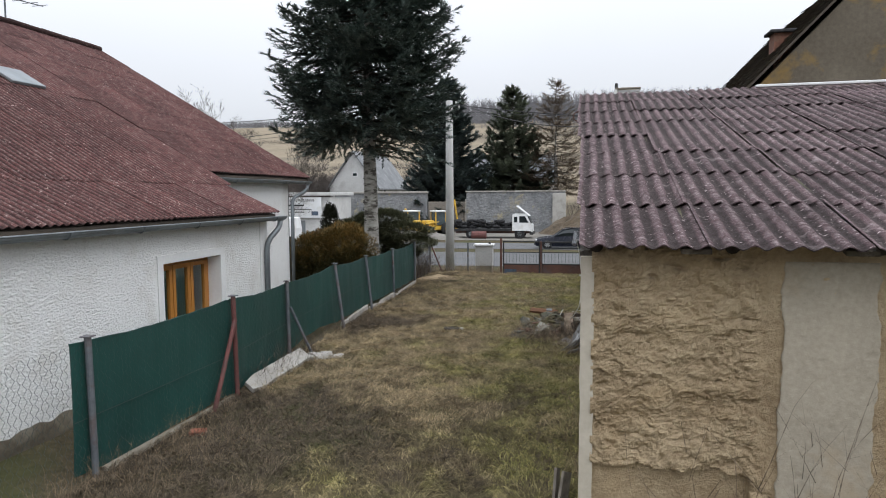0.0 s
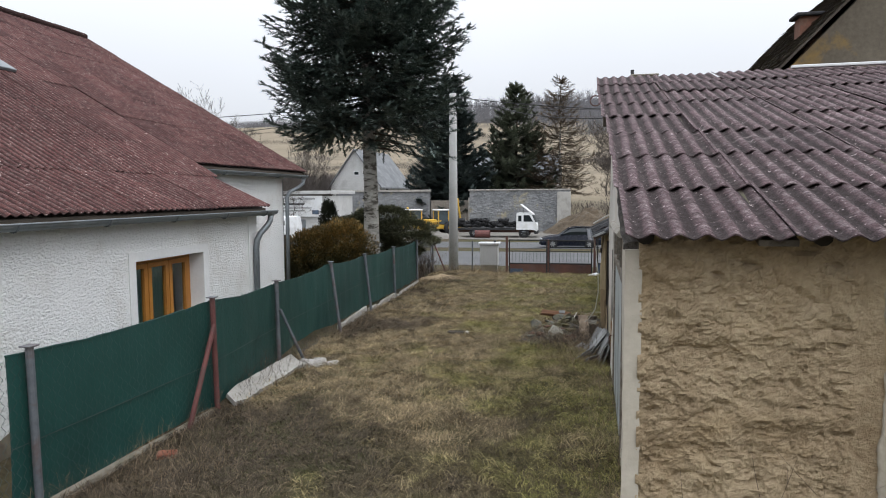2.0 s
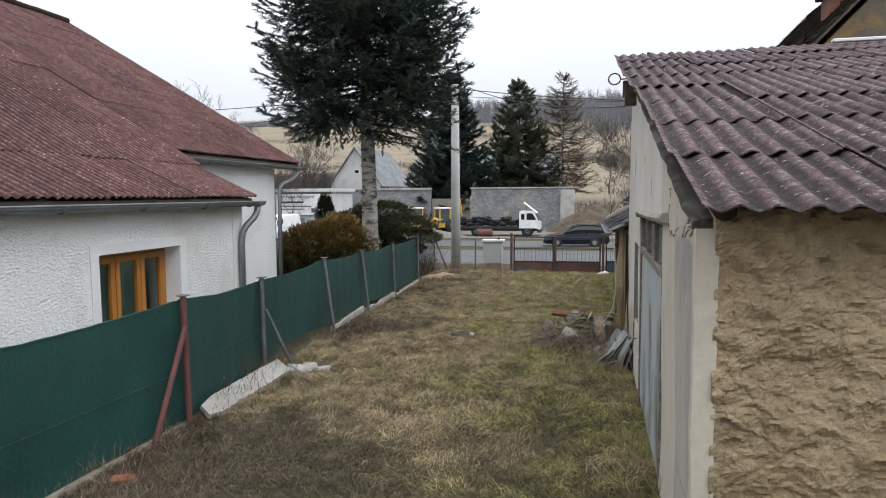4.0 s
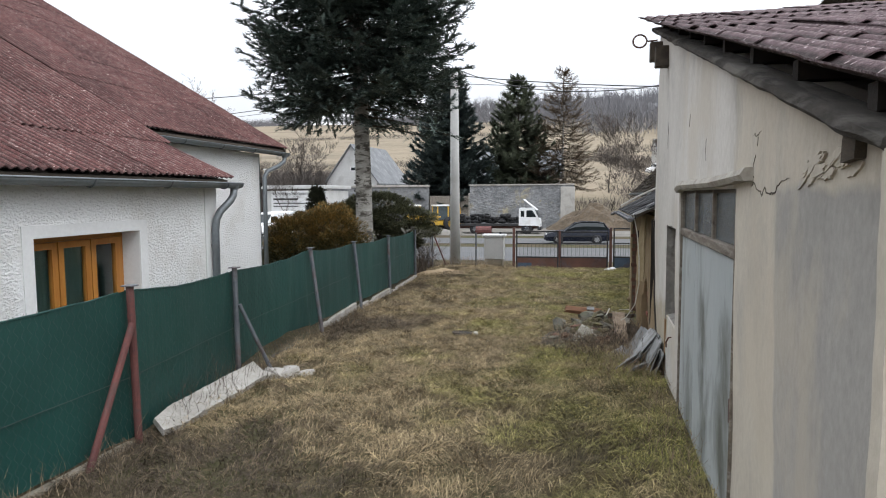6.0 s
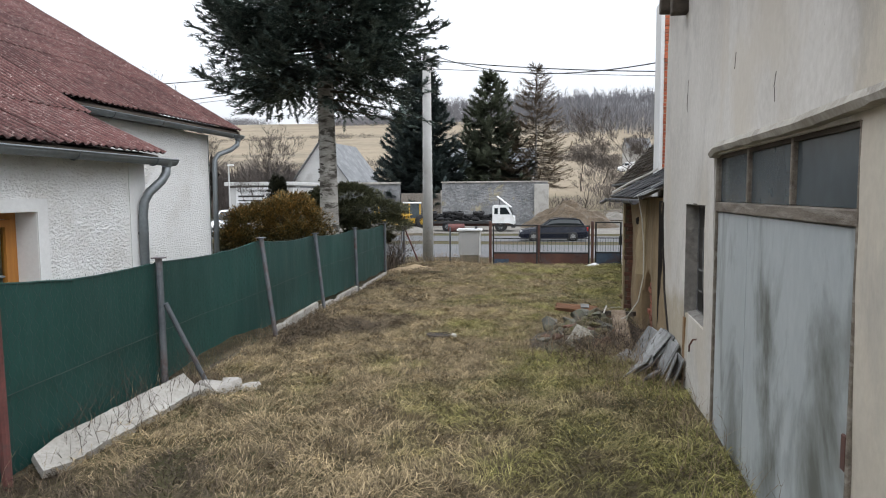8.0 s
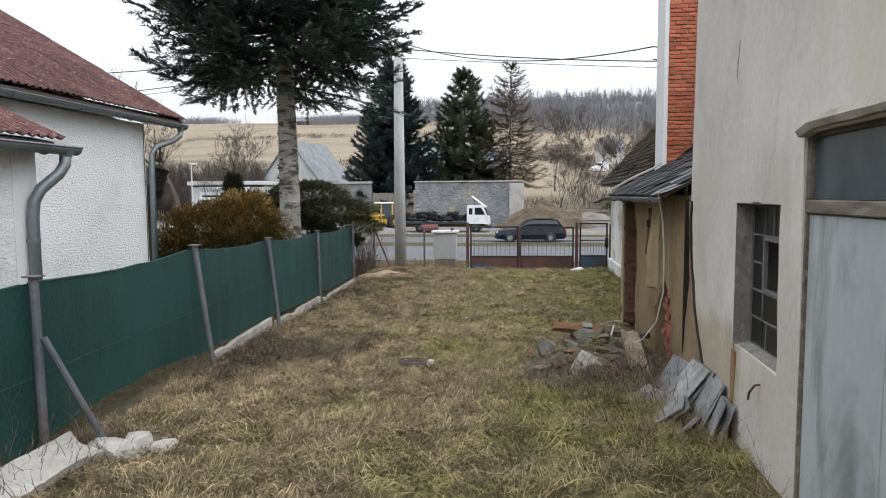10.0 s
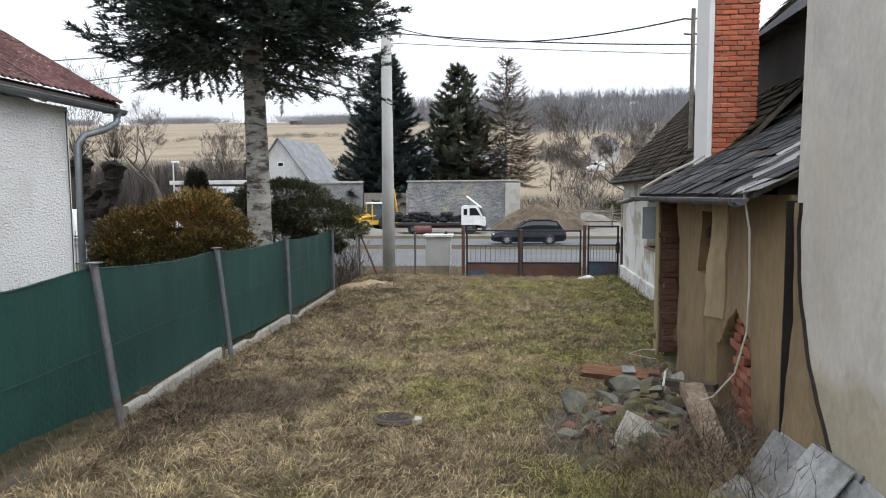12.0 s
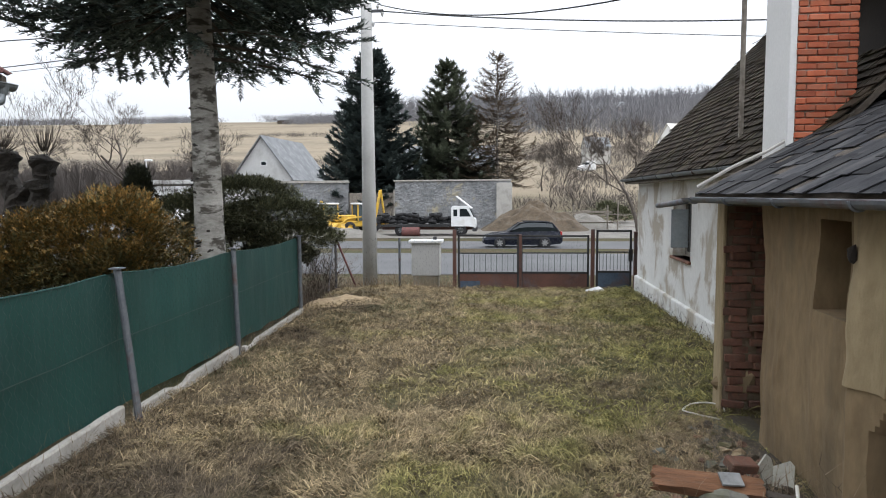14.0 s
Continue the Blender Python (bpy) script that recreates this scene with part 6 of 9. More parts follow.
part("spout", tubebm([(-0.20, 22.7, 2.10), (-0.22, 23.5, 2.06), (-0.23, 24.3, 2.03)], 0.033, 10), M["post_steel"], leanto, "loose steel pipe reaching past the corner", smooth=True)
part("hanging_cable", tubebm([(-0.16, 16.62, 2.20), (-0.10, 16.66, 1.9), (-0.06, 16.78, 1.5), (-0.05, 16.86, 1.1), (-0.10, 16.98, 0.75), (-0.22, 17.15, 0.52), (-0.35, 17.4, 0.40)], 0.0075, 6), M["cable"], leanto, "loose pale cable")

# ---- tall chimney: brick on one face, white render on the other ----
chim = thing("brick_chimney", "tall red brick chimney with one white rendered face", "chimney")
CX0, CX1, CY0, CY1, CZ1 = 0.68, 1.29, 17.18, 17.78, 5.66
part("core", boxbm(CX0 + 0.012, CX1 - 0.012, CY0 + 0.012, CY1 - 0.012, 1.2, CZ1), M["mortar"], chim)
part("render_face", boxbm(CX0 - 0.02, CX0 + 0.05, CY0 - 0.004, CY1 + 0.01, 1.2, CZ1 + 0.02, bevel=0.008), M["plaster_smooth"], chim, "white rendered side")
cb = brick_mesh("brick", 0.178, 0.12, 0.054, M["brick"])
cb_half = brick_mesh("brick", 0.084, 0.12, 0.054, M["brick"])
wb = brick_mesh("brick", 0.178, 0.12, 0.054, M["brick_white"])
wb_half = brick_mesh("brick", 0.084, 0.12, 0.054, M["brick_white"])
rng = random.Random(31)
for j in range(49):
    z = 2.45 + j * 0.0658
    xs = [(CX0 + 0.144 + 0.187 * k, cb) for k in range(3)] if j % 2 else [(CX0 + 0.097, cb_half), (CX0 + 0.238, cb), (CX0 + 0.425, cb), (CX0 + 0.566, cb_half)]
    for x, me in xs:
        if j >= 45:
            me = wb if me is cb else wb_half
        ob = new("brick", me)
        ob.parent = chim
        ob.matrix_basis = Matrix.Translation((x + rng.uniform(-0.006, 0.006), CY0 + 0.052 + rng.uniform(-0.010, 0.006), z + rng.uniform(-0.004, 0.004))) @ Matrix.Rotation(rng.uniform(-0.02, 0.02), 4, "Y")
part("cap", boxbm(CX0 - 0.01, CX1 + 0.02, CY0 - 0.02, CY1 + 0.02, CZ1, CZ1 + 0.04, bevel=0.01), M["plinth"], chim)
part("flue_pipe", tubebm([(CX0 + 0.03, CY0 + 0.1, CZ1), (CX0 + 0.03, CY0 + 0.1, CZ1 + 0.16)], 0.04, 8), M["black"], chim)

# ---- old whitewashed house with a steep mossy roof ----
old = thing("old_house", "whitewashed old house with a steep mossy tiled roof", "house", Matrix.Translation((-0.16, -0.89, 0.02)) @ Matrix.Diagonal((1, 0.795, 1, 1)))
OX, OY0, OY1 = 1.18, 22.5, 34.2
EZ, ES = 2.42, 1.05
RX, RZ = 7.0, 2.42 + 1.05 * 5.95
OW = (28.5, 30.0, 0.92, 1.96)
# gable's base colour is taken darker for the shade under the roof overhang
M["gable_render"] = surface("grey_brown_render", (0.085, 0.070, 0.050), (0.165, 0.14, 0.105), 0.5, 10, 0.95, stain=(0.28, 0.17, 0.04), stain_amt=0.75, stain_scale=0.6, stain_edge=(0.53, 0.64), bump_s=0.3, bump_d=0.01)
bm = pierced(steps(OY0, OY1, 30, *OW[:2]), steps(-0.6, 2.45, 16, *OW[2:]), [OW], lambda u, w, d: (OX + (d if d else 0.02 * fbm(u, w, 2.0)), u, w), 0.5)
part("wall", bm, M["whitewash"], old, "flaking whitewash over brown render")
part("plinth", boxbm(OX - 0.06, OX + 0.1, 24.5, OY1 + 0.04, -0.7, 0.14, bevel=0.02), M["whitewash"], old)
for y in (OY0, OY1 - 0.4):
    part("gable_wall", prismbm([(OX + 0.02, -0.6), (OX + 0.02, EZ), (RX, RZ - 0.1), (2 * RX - OX, EZ), (2 * RX - OX, -0.6)], "y", y, y + 0.4), M["gable_render"], old, "grey-brown rendered gable with ochre lichen")
part("rear_wall", boxbm(2 * RX - OX - 0.4, 2 * RX - OX, OY0, OY1, -0.6, EZ), M["plaster_old"], old)
ow = part("window_frame", pierced([OW[0], OW[1], OW[0] + 0.08, OW[1] - 0.08, 29.21, 29.29], [OW[2], OW[3], OW[2] + 0.08, OW[3] - 0.08],
                                  [(OW[0] + 0.08, 29.21, OW[2] + 0.08, OW[3] - 0.08), (29.29, OW[1] - 0.08, OW[2] + 0.08, OW[3] - 0.08)], lambda u, w, d: (OX + 0.22 + d, u, w), 0.05), M["wood_grey"], old)
part("pane", boxbm(OX + 0.245, OX + 0.25, OW[0] + 0.08, OW[1] - 0.08, OW[2] + 0.08, OW[3] - 0.08), M["glass_dark"], ow)
part("window_sill", boxbm(OX - 0.05, OX + 0.22, OW[0] - 0.05, OW[1] + 0.05, OW[2] - 0.05, OW[2], bevel=0.01), M["brick_old"], old)
part("shutter", boxbm(OX - 0.30, OX - 0.02, 28.62, 28.66, 1.15, 1.80, bevel=0.005), M["zinc"], old, "bent metal vent flap")
roof_w = part("roof_slope", prismbm([(OX - 0.28, EZ - 0.02), (RX, EZ - 0.02 + ES * (RX - OX + 0.28)), (RX, EZ - 0.10 + ES * (RX - OX + 0.28)), (OX - 0.28, EZ - 0.10)], "y", OY0 - 0.15, OY1 + 0.25), M["wood_dark"], old)
part("roof_slope", prismbm([(2 * RX - OX + 0.28, EZ - 0.02), (RX, EZ - 0.02 + ES * (RX - OX + 0.28)), (RX, EZ - 0.10 + ES * (RX - OX + 0.28)), (2 * RX - OX + 0.28, EZ - 0.10)], "y", OY0 - 0.15, OY1 + 0.25), M["tile_moss"], old)
part("eave_board", boxbm(OX - 0.30, OX - 0.02, OY0, OY1 + 0.2, EZ - 0.13, EZ - 0.10), M["wood_grey"], old)
gutter(old, OX - 0.36, OY0 + 2.5, OY1 + 0.2, EZ - 0.02, 0.055, 7)
# tiles as rows of short pieces, laid in one covering
verts, faces = [], []
rng = random.Random(44)
n_rows = int((RX - OX + 0.28) * math.hypot(1, ES) / 0.15)
for r_ in range(n_rows):
    s = r_ * 0.15 / math.hypot(1, ES)
    for c_ in range(66):
        y = OY0 - 0.15 + c_ * 0.184 + (0.092 if r_ % 2 else 0)
        if y > OY1 + 0.2:
            continue
        x0, z0 = OX - 0.29 + s, EZ - 0.02 + ES * s
        ln = 0.23 / math.hypot(1, ES)
        j = rng.uniform(0, 0.02) + (0.03 if rng.random() < 0.06 else 0.0)
        y += rng.uniform(-0.012, 0.012)
        nx, nz = -ES / math.hypot(1, ES), 1 / math.hypot(1, ES)
        low, up = 0.034 + j, 0.010
        b = len(verts)
        for (dx, dz, off) in ((0, 0, low), (ln, ES * ln, up)):
            for (dy, th) in ((0.006, 0), (0.176, 0), (0.176, -0.014), (0.006, -0.014)):
                verts.append((x0 + dx + nx * (off + th), y + dy, z0 + dz + nz * (off + th)))
        faces += [(b, b + 1, b + 5, b + 4), (b + 3, b + 2, b + 1, b), (b + 1, b + 2, b + 6, b + 5), (b, b + 4, b + 7, b + 3)]
tiles = new("roof_tiles", raw_mesh("roof_tiles", verts, faces, M["tile_moss"]))
tiles.parent = old
tagged(tiles, "mossy dark brown plain tiles", kind="stuff")
oc = part("chimney", boxbm(4.96, 5.46, 24.8, 25.4, RZ - 3.2, 7.20, bevel=0.01), M["brick_old"], old, "sooty brick chimney with a slab cap")
part("cap", boxbm(4.84, 5.56, 24.68, 25.52, 7.20, 7.28, bevel=0.02), M["slate"], oc)
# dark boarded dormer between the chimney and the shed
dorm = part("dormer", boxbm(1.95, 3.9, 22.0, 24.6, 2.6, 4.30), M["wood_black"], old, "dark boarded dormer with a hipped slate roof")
part("dormer_roof", prismbm([(1.70, 4.25), (2.95, 5.3), (4.2, 4.25)], "y", 21.8, 25.0), M["slate"], dorm)
dw = part("dormer_window", pierced([2.05, 2.55, 2.12, 2.48], [3.05, 3.85, 3.12, 3.78], [(2.12, 2.48, 3.12, 3.78)], lambda u, w, d: (u, 21.95 + d, w), 0.06), M["wood_dark"], dorm)
part("pane", boxbm(2.12, 2.48, 21.98, 21.985, 3.12, 3.78), M["glass_grey"], dw)
smast = thing("roof_mast", "rusty steel service mast with wire hooks", "mast")
part("tube", tubebm([(1.11, 19.8, 2.5), (1.11, 19.8, 5.18)], 0.035, 8), M["wood_grey"], smast)
for z in (4.75, 5.0):
    part("hook", tubebm([(0.96, 19.8, z + 0.02), (1.11, 19.8, z), (1.23, 19.8, z + 0.03)], 0.014, 6), M["rust_panel"], smast)

# ---- overhead cables ----
cable((PX + 0.30, PY, 6.98), (0.98, 19.8, 5.02), 0.40, 0.014, "overhead_cable", "black service cable to the roof mast")
cable((PX + 0.42, PY, 6.80), (9.0, 23.5, 5.45), 0.30, 0.017, "overhead_cable", "black cable strung from the concrete pole")
cable((PX, PY, 6.55), (34, 29, 6.1), 0.6, 0.010, "overhead_cable", "thin grey wire along the road")
cable((PX, PY, 6.95), (-40, 28.4, 7.4), 0.8, 0.016, "overhead_cable", "black cable strung from the concrete pole")
cable((PX, PY, 6.70), (-40, 27.6, 5.1), 0.7, 0.014, "overhead_cable", "black cable strung from the concrete pole")
cable((PX, PY, 6.45), (-40, 27, 4.5), 0.5, 0.008, "overhead_cable", "thin grey wire along the road")


# ---- trees and shrubs ----
def needle_spray(out, a, d, length, width, rng, droop=0.0, needles=9, flat=0.35):
    """A twig with needles: slim triangles that fan out from its axis."""
    d = d.normalized()
    side = d.cross(Vector((0, 0, 1)))
    side = side.normalized() if side.length > 1e-3 else Vector((1, 0, 0))
    up = side.cross(d)
    for k in range(needles):
        s = (k + 0.3) / needles
        base = a + d * (length * s) - Vector((0, 0, droop * length * s * s))
        for sgn in (-1, 1):
            tip_dir = (d * 0.75 + side * sgn * rng.uniform(0.5, 1.0) + up * rng.uniform(-flat, flat * 1.6)).normalized()
            w = d * width * 0.28
            tip = base + tip_dir * width * rng.uniform(0.8, 1.25)
            out.append((base - w, base + w, tip))
    end = a + d * length - Vector((0, 0, droop * length))
    out.append((end - side * width * 0.3, end + side * width * 0.3, end + d * width * 1.2))


def conifer(name, label, x, y, z0, z_crown, height, radius, mat, bark, seed, trunk_r, whorl_gap=0.34, per=9, twig=0.30, width=0.085, sag=0.25, spread=1.0,
            needles=8, low_bare=0, power=0.85, density=1.0, lopsided=None, reach_var=(0.72, 1.12), bare_side=None, low_taper=1.0, tip_reach=0.13):
    rng = random.Random(seed)
    tree = thing(name, label, "tree", Matrix.Translation((x, y, z0)))
    top = height
    bm = tubebm([(0.05 * math.sin(k), 0.04 * math.cos(k * 1.3), -0.2 + (top + 0.2) * k / 10) for k in range(11)],
                [trunk_r * (1.25 if k == 0 else 1.0) * (1 - 0.93 * (k / 10) ** 1.1) for k in range(11)], 14)
    tr = part("trunk", bm, bark, tree, smooth=True)
    out, limbs = [], bmesh.new()
    z = z_crown
    while z < top - 0.15:
        f = (z - z_crown) / (top - z_crown)
        for k in range(int(per * (1 - 0.5 * f))):
            ang = rng.uniform(0, 2 * math.pi)
            if bare_side and f < bare_side[1] and math.cos(ang - bare_side[0]) > -0.25:
                continue
            ln = radius * (1 - f) ** power * rng.uniform(*reach_var) + 0.12
            ln *= low_taper + (1 - low_taper) * min(1.0, (z - z_crown) / 2.2) if low_taper < 1 else 1.0
            if lopsided:
                ln *= 1 + lopsided[0] * math.cos(ang - lopsided[1])
            zz = z + rng.uniform(-0.5, 0.5) * whorl_gap
            rise = rng.uniform(-0.10, 0.28) + 0.35 * f
            d = Vector((math.cos(ang), math.sin(ang), rise)).normalized()
            pts, q = [], Vector((0, 0, zz))
            segs = max(4, int(ln / 0.22))
            for s in range(segs + 1):
                u = s / segs
                pts.append(q + d * (ln * u) - Vector((0, 0, sag * ln * (u ** 1.5) * (1 - 0.75 * u * u))))
            tube(limbs, pts[::2] if len(pts) > 4 else pts, [0.028 * (ln / radius + 0.3) * (1 - 0.85 * i / max(len(pts[::2]) - 1, 1)) for i in range(len(pts[::2]))] if len(pts) > 4 else 0.01, 4, False)
            start = 0.22 if ln > 1.0 else 0.05
            for s in range(segs):
                u = (s + 0.5) / segs
                if u < start:
                    continue
                p0, p1 = pts[s], pts[s + 1]
                ax = (p1 - p0).normalized()
                sd = ax.cross(Vector((0, 0, 1))).normalized()
                reach = (0.42 * ln * (1 - u) ** 0.7 + tip_reach) * spread
                for sgn in (-1, 1):
                    if rng.random() > density:
                        continue
                    dd = (ax * 0.75 + sd * sgn * 0.8 + Vector((0, 0, rng.uniform(-0.22, 0.12)))).normalized()
                    r0 = p0.lerp(p1, rng.random())
                    n_t = max(1, int(reach / twig))
                    for q_ in range(n_t):
                        o = r0 + dd * (twig * 0.9 * q_) - Vector((0, 0, 0.05 * q_ * q_ * twig))
                        needle_spray(out, o, dd + Vector((rng.gauss(0, 0.16), rng.gauss(0, 0.16), rng.gauss(-0.04, 0.12))), twig, width, rng, 0.12, needles)
                        if q_ and rng.random() < 0.5:
                            needle_spray(out, o, dd * 0.5 + ax * 0.8 * rng.choice((1, 1, -0.2)) + Vector((0, 0, rng.gauss(0, 0.2))), twig * 0.8, width, rng, 0.1, max(needles - 2, 3))
                needle_spray(out, p0, ax, (p1 - p0).length * 1.15, width, rng, 0.0, needles)
            for q_ in range(4):
                needle_spray(out, pts[-1], (pts[-1] - pts[-2]).normalized() + Vector((rng.gauss(0, 0.5), rng.gauss(0, 0.5), rng.gauss(0, 0.25))) * (q_ > 0), twig, width, rng, 0.05, needles)
        z += whorl_gap * rng.uniform(0.8, 1.2)
    part("branchwork", limbs, M["bark_dark"], tree)
    ob = new("crown", tri_mesh("crown", out, mat))
    ob.parent = tree
    return tree, tr


fir, fir_trunk = conifer("silver_fir", "tall dark silver fir with a bare knotty grey trunk", -7.29, 21.46, -0.1, 5.45, 17.0, 3.55, M["fir"], M["bark"], 11, 0.27,
                         whorl_gap=0.27, per=14, twig=0.26, width=0.105, sag=0.46, needles=7, power=0.62, density=0.80, reach_var=(0.84, 1.06), spread=1.15, low_taper=0.80, tip_reach=0.28)
rng = random.Random(2)
for k in range(110):
    a, z = rng.uniform(0, 6.28), rng.uniform(0.2, 4.9)
    r = 0.27 * (1 - 0.9 * z / 16.5)
    part("knot", rock(bmesh.new(), (r * math.cos(a), r * math.sin(a), z), rng.uniform(0.04, 0.075), k, (0.5, 1.2, 0.5), a), M["pollard_bark"], fir_trunk)
out = []
for az, z, ln in ((-0.2, 4.3, 2.3), (0.15, 4.55, 2.6), (3.3, 5.9, 2.4), (-1.2, 4.6, 1.9), (4.4, 5.3, 1.5), (1.6, 4.7, 1.8), (-0.55, 4.75, 2.8)):
    d = Vector((math.cos(az), math.sin(az), -0.10))
    pts = [Vector((0, 0, z + 0.25)) + d * ln * s - Vector((0, 0, 0.25 * s * s * ln * 0.5)) for s in steps(0, 1, 8)]
    part("dead_limb", tubebm(pts, [0.035 * (1 - 0.85 * s) for s in steps(0, 1, 8)], 5), M["bark_dark"], fir)
    for s in range(3, 9):
        for j in range(5):
            dd = Vector((d.x + rng.gauss(0, 0.6), d.y + rng.gauss(0, 0.6), rng.gauss(-0.25, 0.25)))
            needle_spray(out, pts[s], dd, 0.36, 0.10, rng, 0.15, 7)
ob = new("hanging_sprays", tri_mesh("hanging_sprays", out, M["fir"]))
ob.parent = fir


def shrub(name, label, x, y, z0, lobes, mat, seed, count, size, upward=0.4, width=0.06, stem=True, wide=5):
    """A bush: sprays standing out of several overlapping lobes (cx, cy, cz, rx, ry, rz), with darker hollows between."""
    rng = random.Random(seed)
    bush = thing(name, label, "shrub", Matrix.Translation((x, y, z0)))
    out = []
    total = sum(l[3] * l[4] + l[5] * (l[3] + l[4]) for l in lobes)
    for cx_, cy_, cz_, rx_, ry_, rz_ in lobes:
        for k in range(int(count * (rx_ * ry_ + rz_ * (rx_ + ry_)) / total)):
            v = Vector((rng.gauss(0, 1), rng.gauss(0, 1), rng.gauss(0, 1))).normalized()
            if v.z < -0.75:
                v.z *= -1
            r = rng.uniform(0.55, 1.04) ** 0.6 * (1 + 0.20 * noise.noise(v * 2.1 + Vector((seed, cx_, cz_))))
            q = Vector((cx_ + v.x * rx_ * r, cy_ + v.y * ry_ * r, cz_ + v.z * rz_ * r))
            if q.z < 0.02:
                continue
            d = Vector((v.x + rng.gauss(0, 0.35), v.y + rng.gauss(0, 0.35), v.z * 0.6 + upward + rng.gauss(0, 0.3))).normalized()
            needle_spray(out, q, d, size * rng.uniform(0.7, 1.3), width, rng, rng.uniform(-0.1, 0.25), wide, 0.6)
    bm = bmesh.new()
    for l in lobes:
        tube(bm, [(l[0] * 0.15, l[1] * 0.15, -0.1), (l[0] * 0.6, l[1] * 0.6, l[2] * 0.5), (l[0], l[1], l[2])], [0.06, 0.04, 0.015], 5)
    part("stem", bm, M["bark_dark"], bush)
    ob = new("foliage", tri_mesh("foliage", out, mat))
    ob.parent = bush
    return bush


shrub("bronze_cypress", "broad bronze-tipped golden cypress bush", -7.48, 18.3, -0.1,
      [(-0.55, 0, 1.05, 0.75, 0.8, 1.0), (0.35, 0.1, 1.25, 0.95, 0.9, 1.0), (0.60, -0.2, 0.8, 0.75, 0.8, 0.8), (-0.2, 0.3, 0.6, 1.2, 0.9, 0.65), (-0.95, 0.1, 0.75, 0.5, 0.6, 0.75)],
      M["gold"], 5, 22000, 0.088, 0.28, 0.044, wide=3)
shrub("spreading_juniper", "dark spreading juniper in flat layers", -7.12, 23.4, -0.1,
      [(0.75, 0, 1.35, 0.95, 0.9, 0.24), (-0.45, 0.2, 2.15, 1.2, 1.0, 0.36), (0.35, -0.1, 1.78, 1.25, 0.9, 0.30), (-1.45, 0, 1.75, 0.9, 0.8, 0.42), (0.3, 0.3, 0.95, 0.8, 0.9, 0.22), (-0.8, 0.2, 1.5, 1.1, 0.9, 0.35)],
      M["juniper"], 6, 17000, 0.10, 0.30, 0.05, wide=3)
shrub("thuja_column", "small dark columnar thuja", -9.22, 22.65, 0.0, [(0, 0, 1.55, 0.34, 0.34, 1.1), (0, 0, 1.0, 0.36, 0.36, 0.9)], M["thuja"], 7, 4200, 0.08, 0.6, 0.05, wide=3)
shrub("low_box_bush", "small yellow-green bush at the tree's foot", -7.85, 22.2, -0.05, [(0, 0, 0.7, 0.4, 0.4, 0.6)], M["gold"], 8, 500, 0.14, 0.5, 0.05)
shrub("low_juniper", "low dark juniper under the fir", -7.9, 24.75, -0.15, [(0, 0, 0.9, 0.8, 0.9, 0.7), (0.4, 0.2, 0.7, 0.5, 0.7, 0.55)], M["juniper"], 9, 1500, 0.18, 0.3, 0.06)


def bare_tree(name, label, x, y, z0, height, seed, mat, r0, depth=6, spread=0.55, min_r=0.006, lean=(0, 0), first=0.3, n_child=(2, 4), category="tree", parent_kind=None):
    """A leafless tree that forks down to fine twigs; trunk and branches, then a haze of twig slivers."""
    rng = random.Random(seed)
    tree = thing(name, label, category, Matrix.Translation((x, y, z0)))
    trunk, branches, slivers = bmesh.new(), bmesh.new(), []

    def grow(q, d, ln, r, level):
        pts, rad = [q.copy()], [r]
        for s in range(4):
            d = (d + Vector((rng.gauss(0, 0.13), rng.gauss(0, 0.13), rng.gauss(0.03, 0.08)))).normalized()
            q = q + d * ln / 4
            pts.append(q.copy())
            rad.append(r * (1 - 0.11 * (s + 1)))
        if level >= depth - 2:
            for a, b in zip(pts, pts[1:]):
                w = Vector((rng.gauss(0, 1), rng.gauss(0, 1), rng.gauss(0, 0.3))).normalized() * max(r, min_r)
                slivers.append((a - w, a + w, b))
                slivers.append((a + w, b + w * 0.8, b))
        else:
            tube(trunk if level == 0 else branches, pts, rad, 7 if level == 0 else 4, False)
        if level >= depth:
            return
        for k in range(rng.randint(*n_child)):
            s = rng.randint(2, 4) if level else rng.randint(2, 4)
            nd = (d + Vector((rng.gauss(0, spread), rng.gauss(0, spread), rng.gauss(0.12, spread * 0.5)))).normalized()
            grow(pts[s], nd, ln * rng.uniform(0.58, 0.82), rad[s] * rng.uniform(0.5, 0.72), level + 1)
    grow(Vector((0, 0, -0.1)), Vector((lean[0], lean[1], 1)).normalized(), height * first, r0, 0)
    part("trunk", trunk, mat, tree, smooth=True)
    part("branchwork", branches, mat, tree)
    ob = new("twig_haze", tri_mesh("twig_haze", slivers, mat))
    ob.parent = tree
    return tree


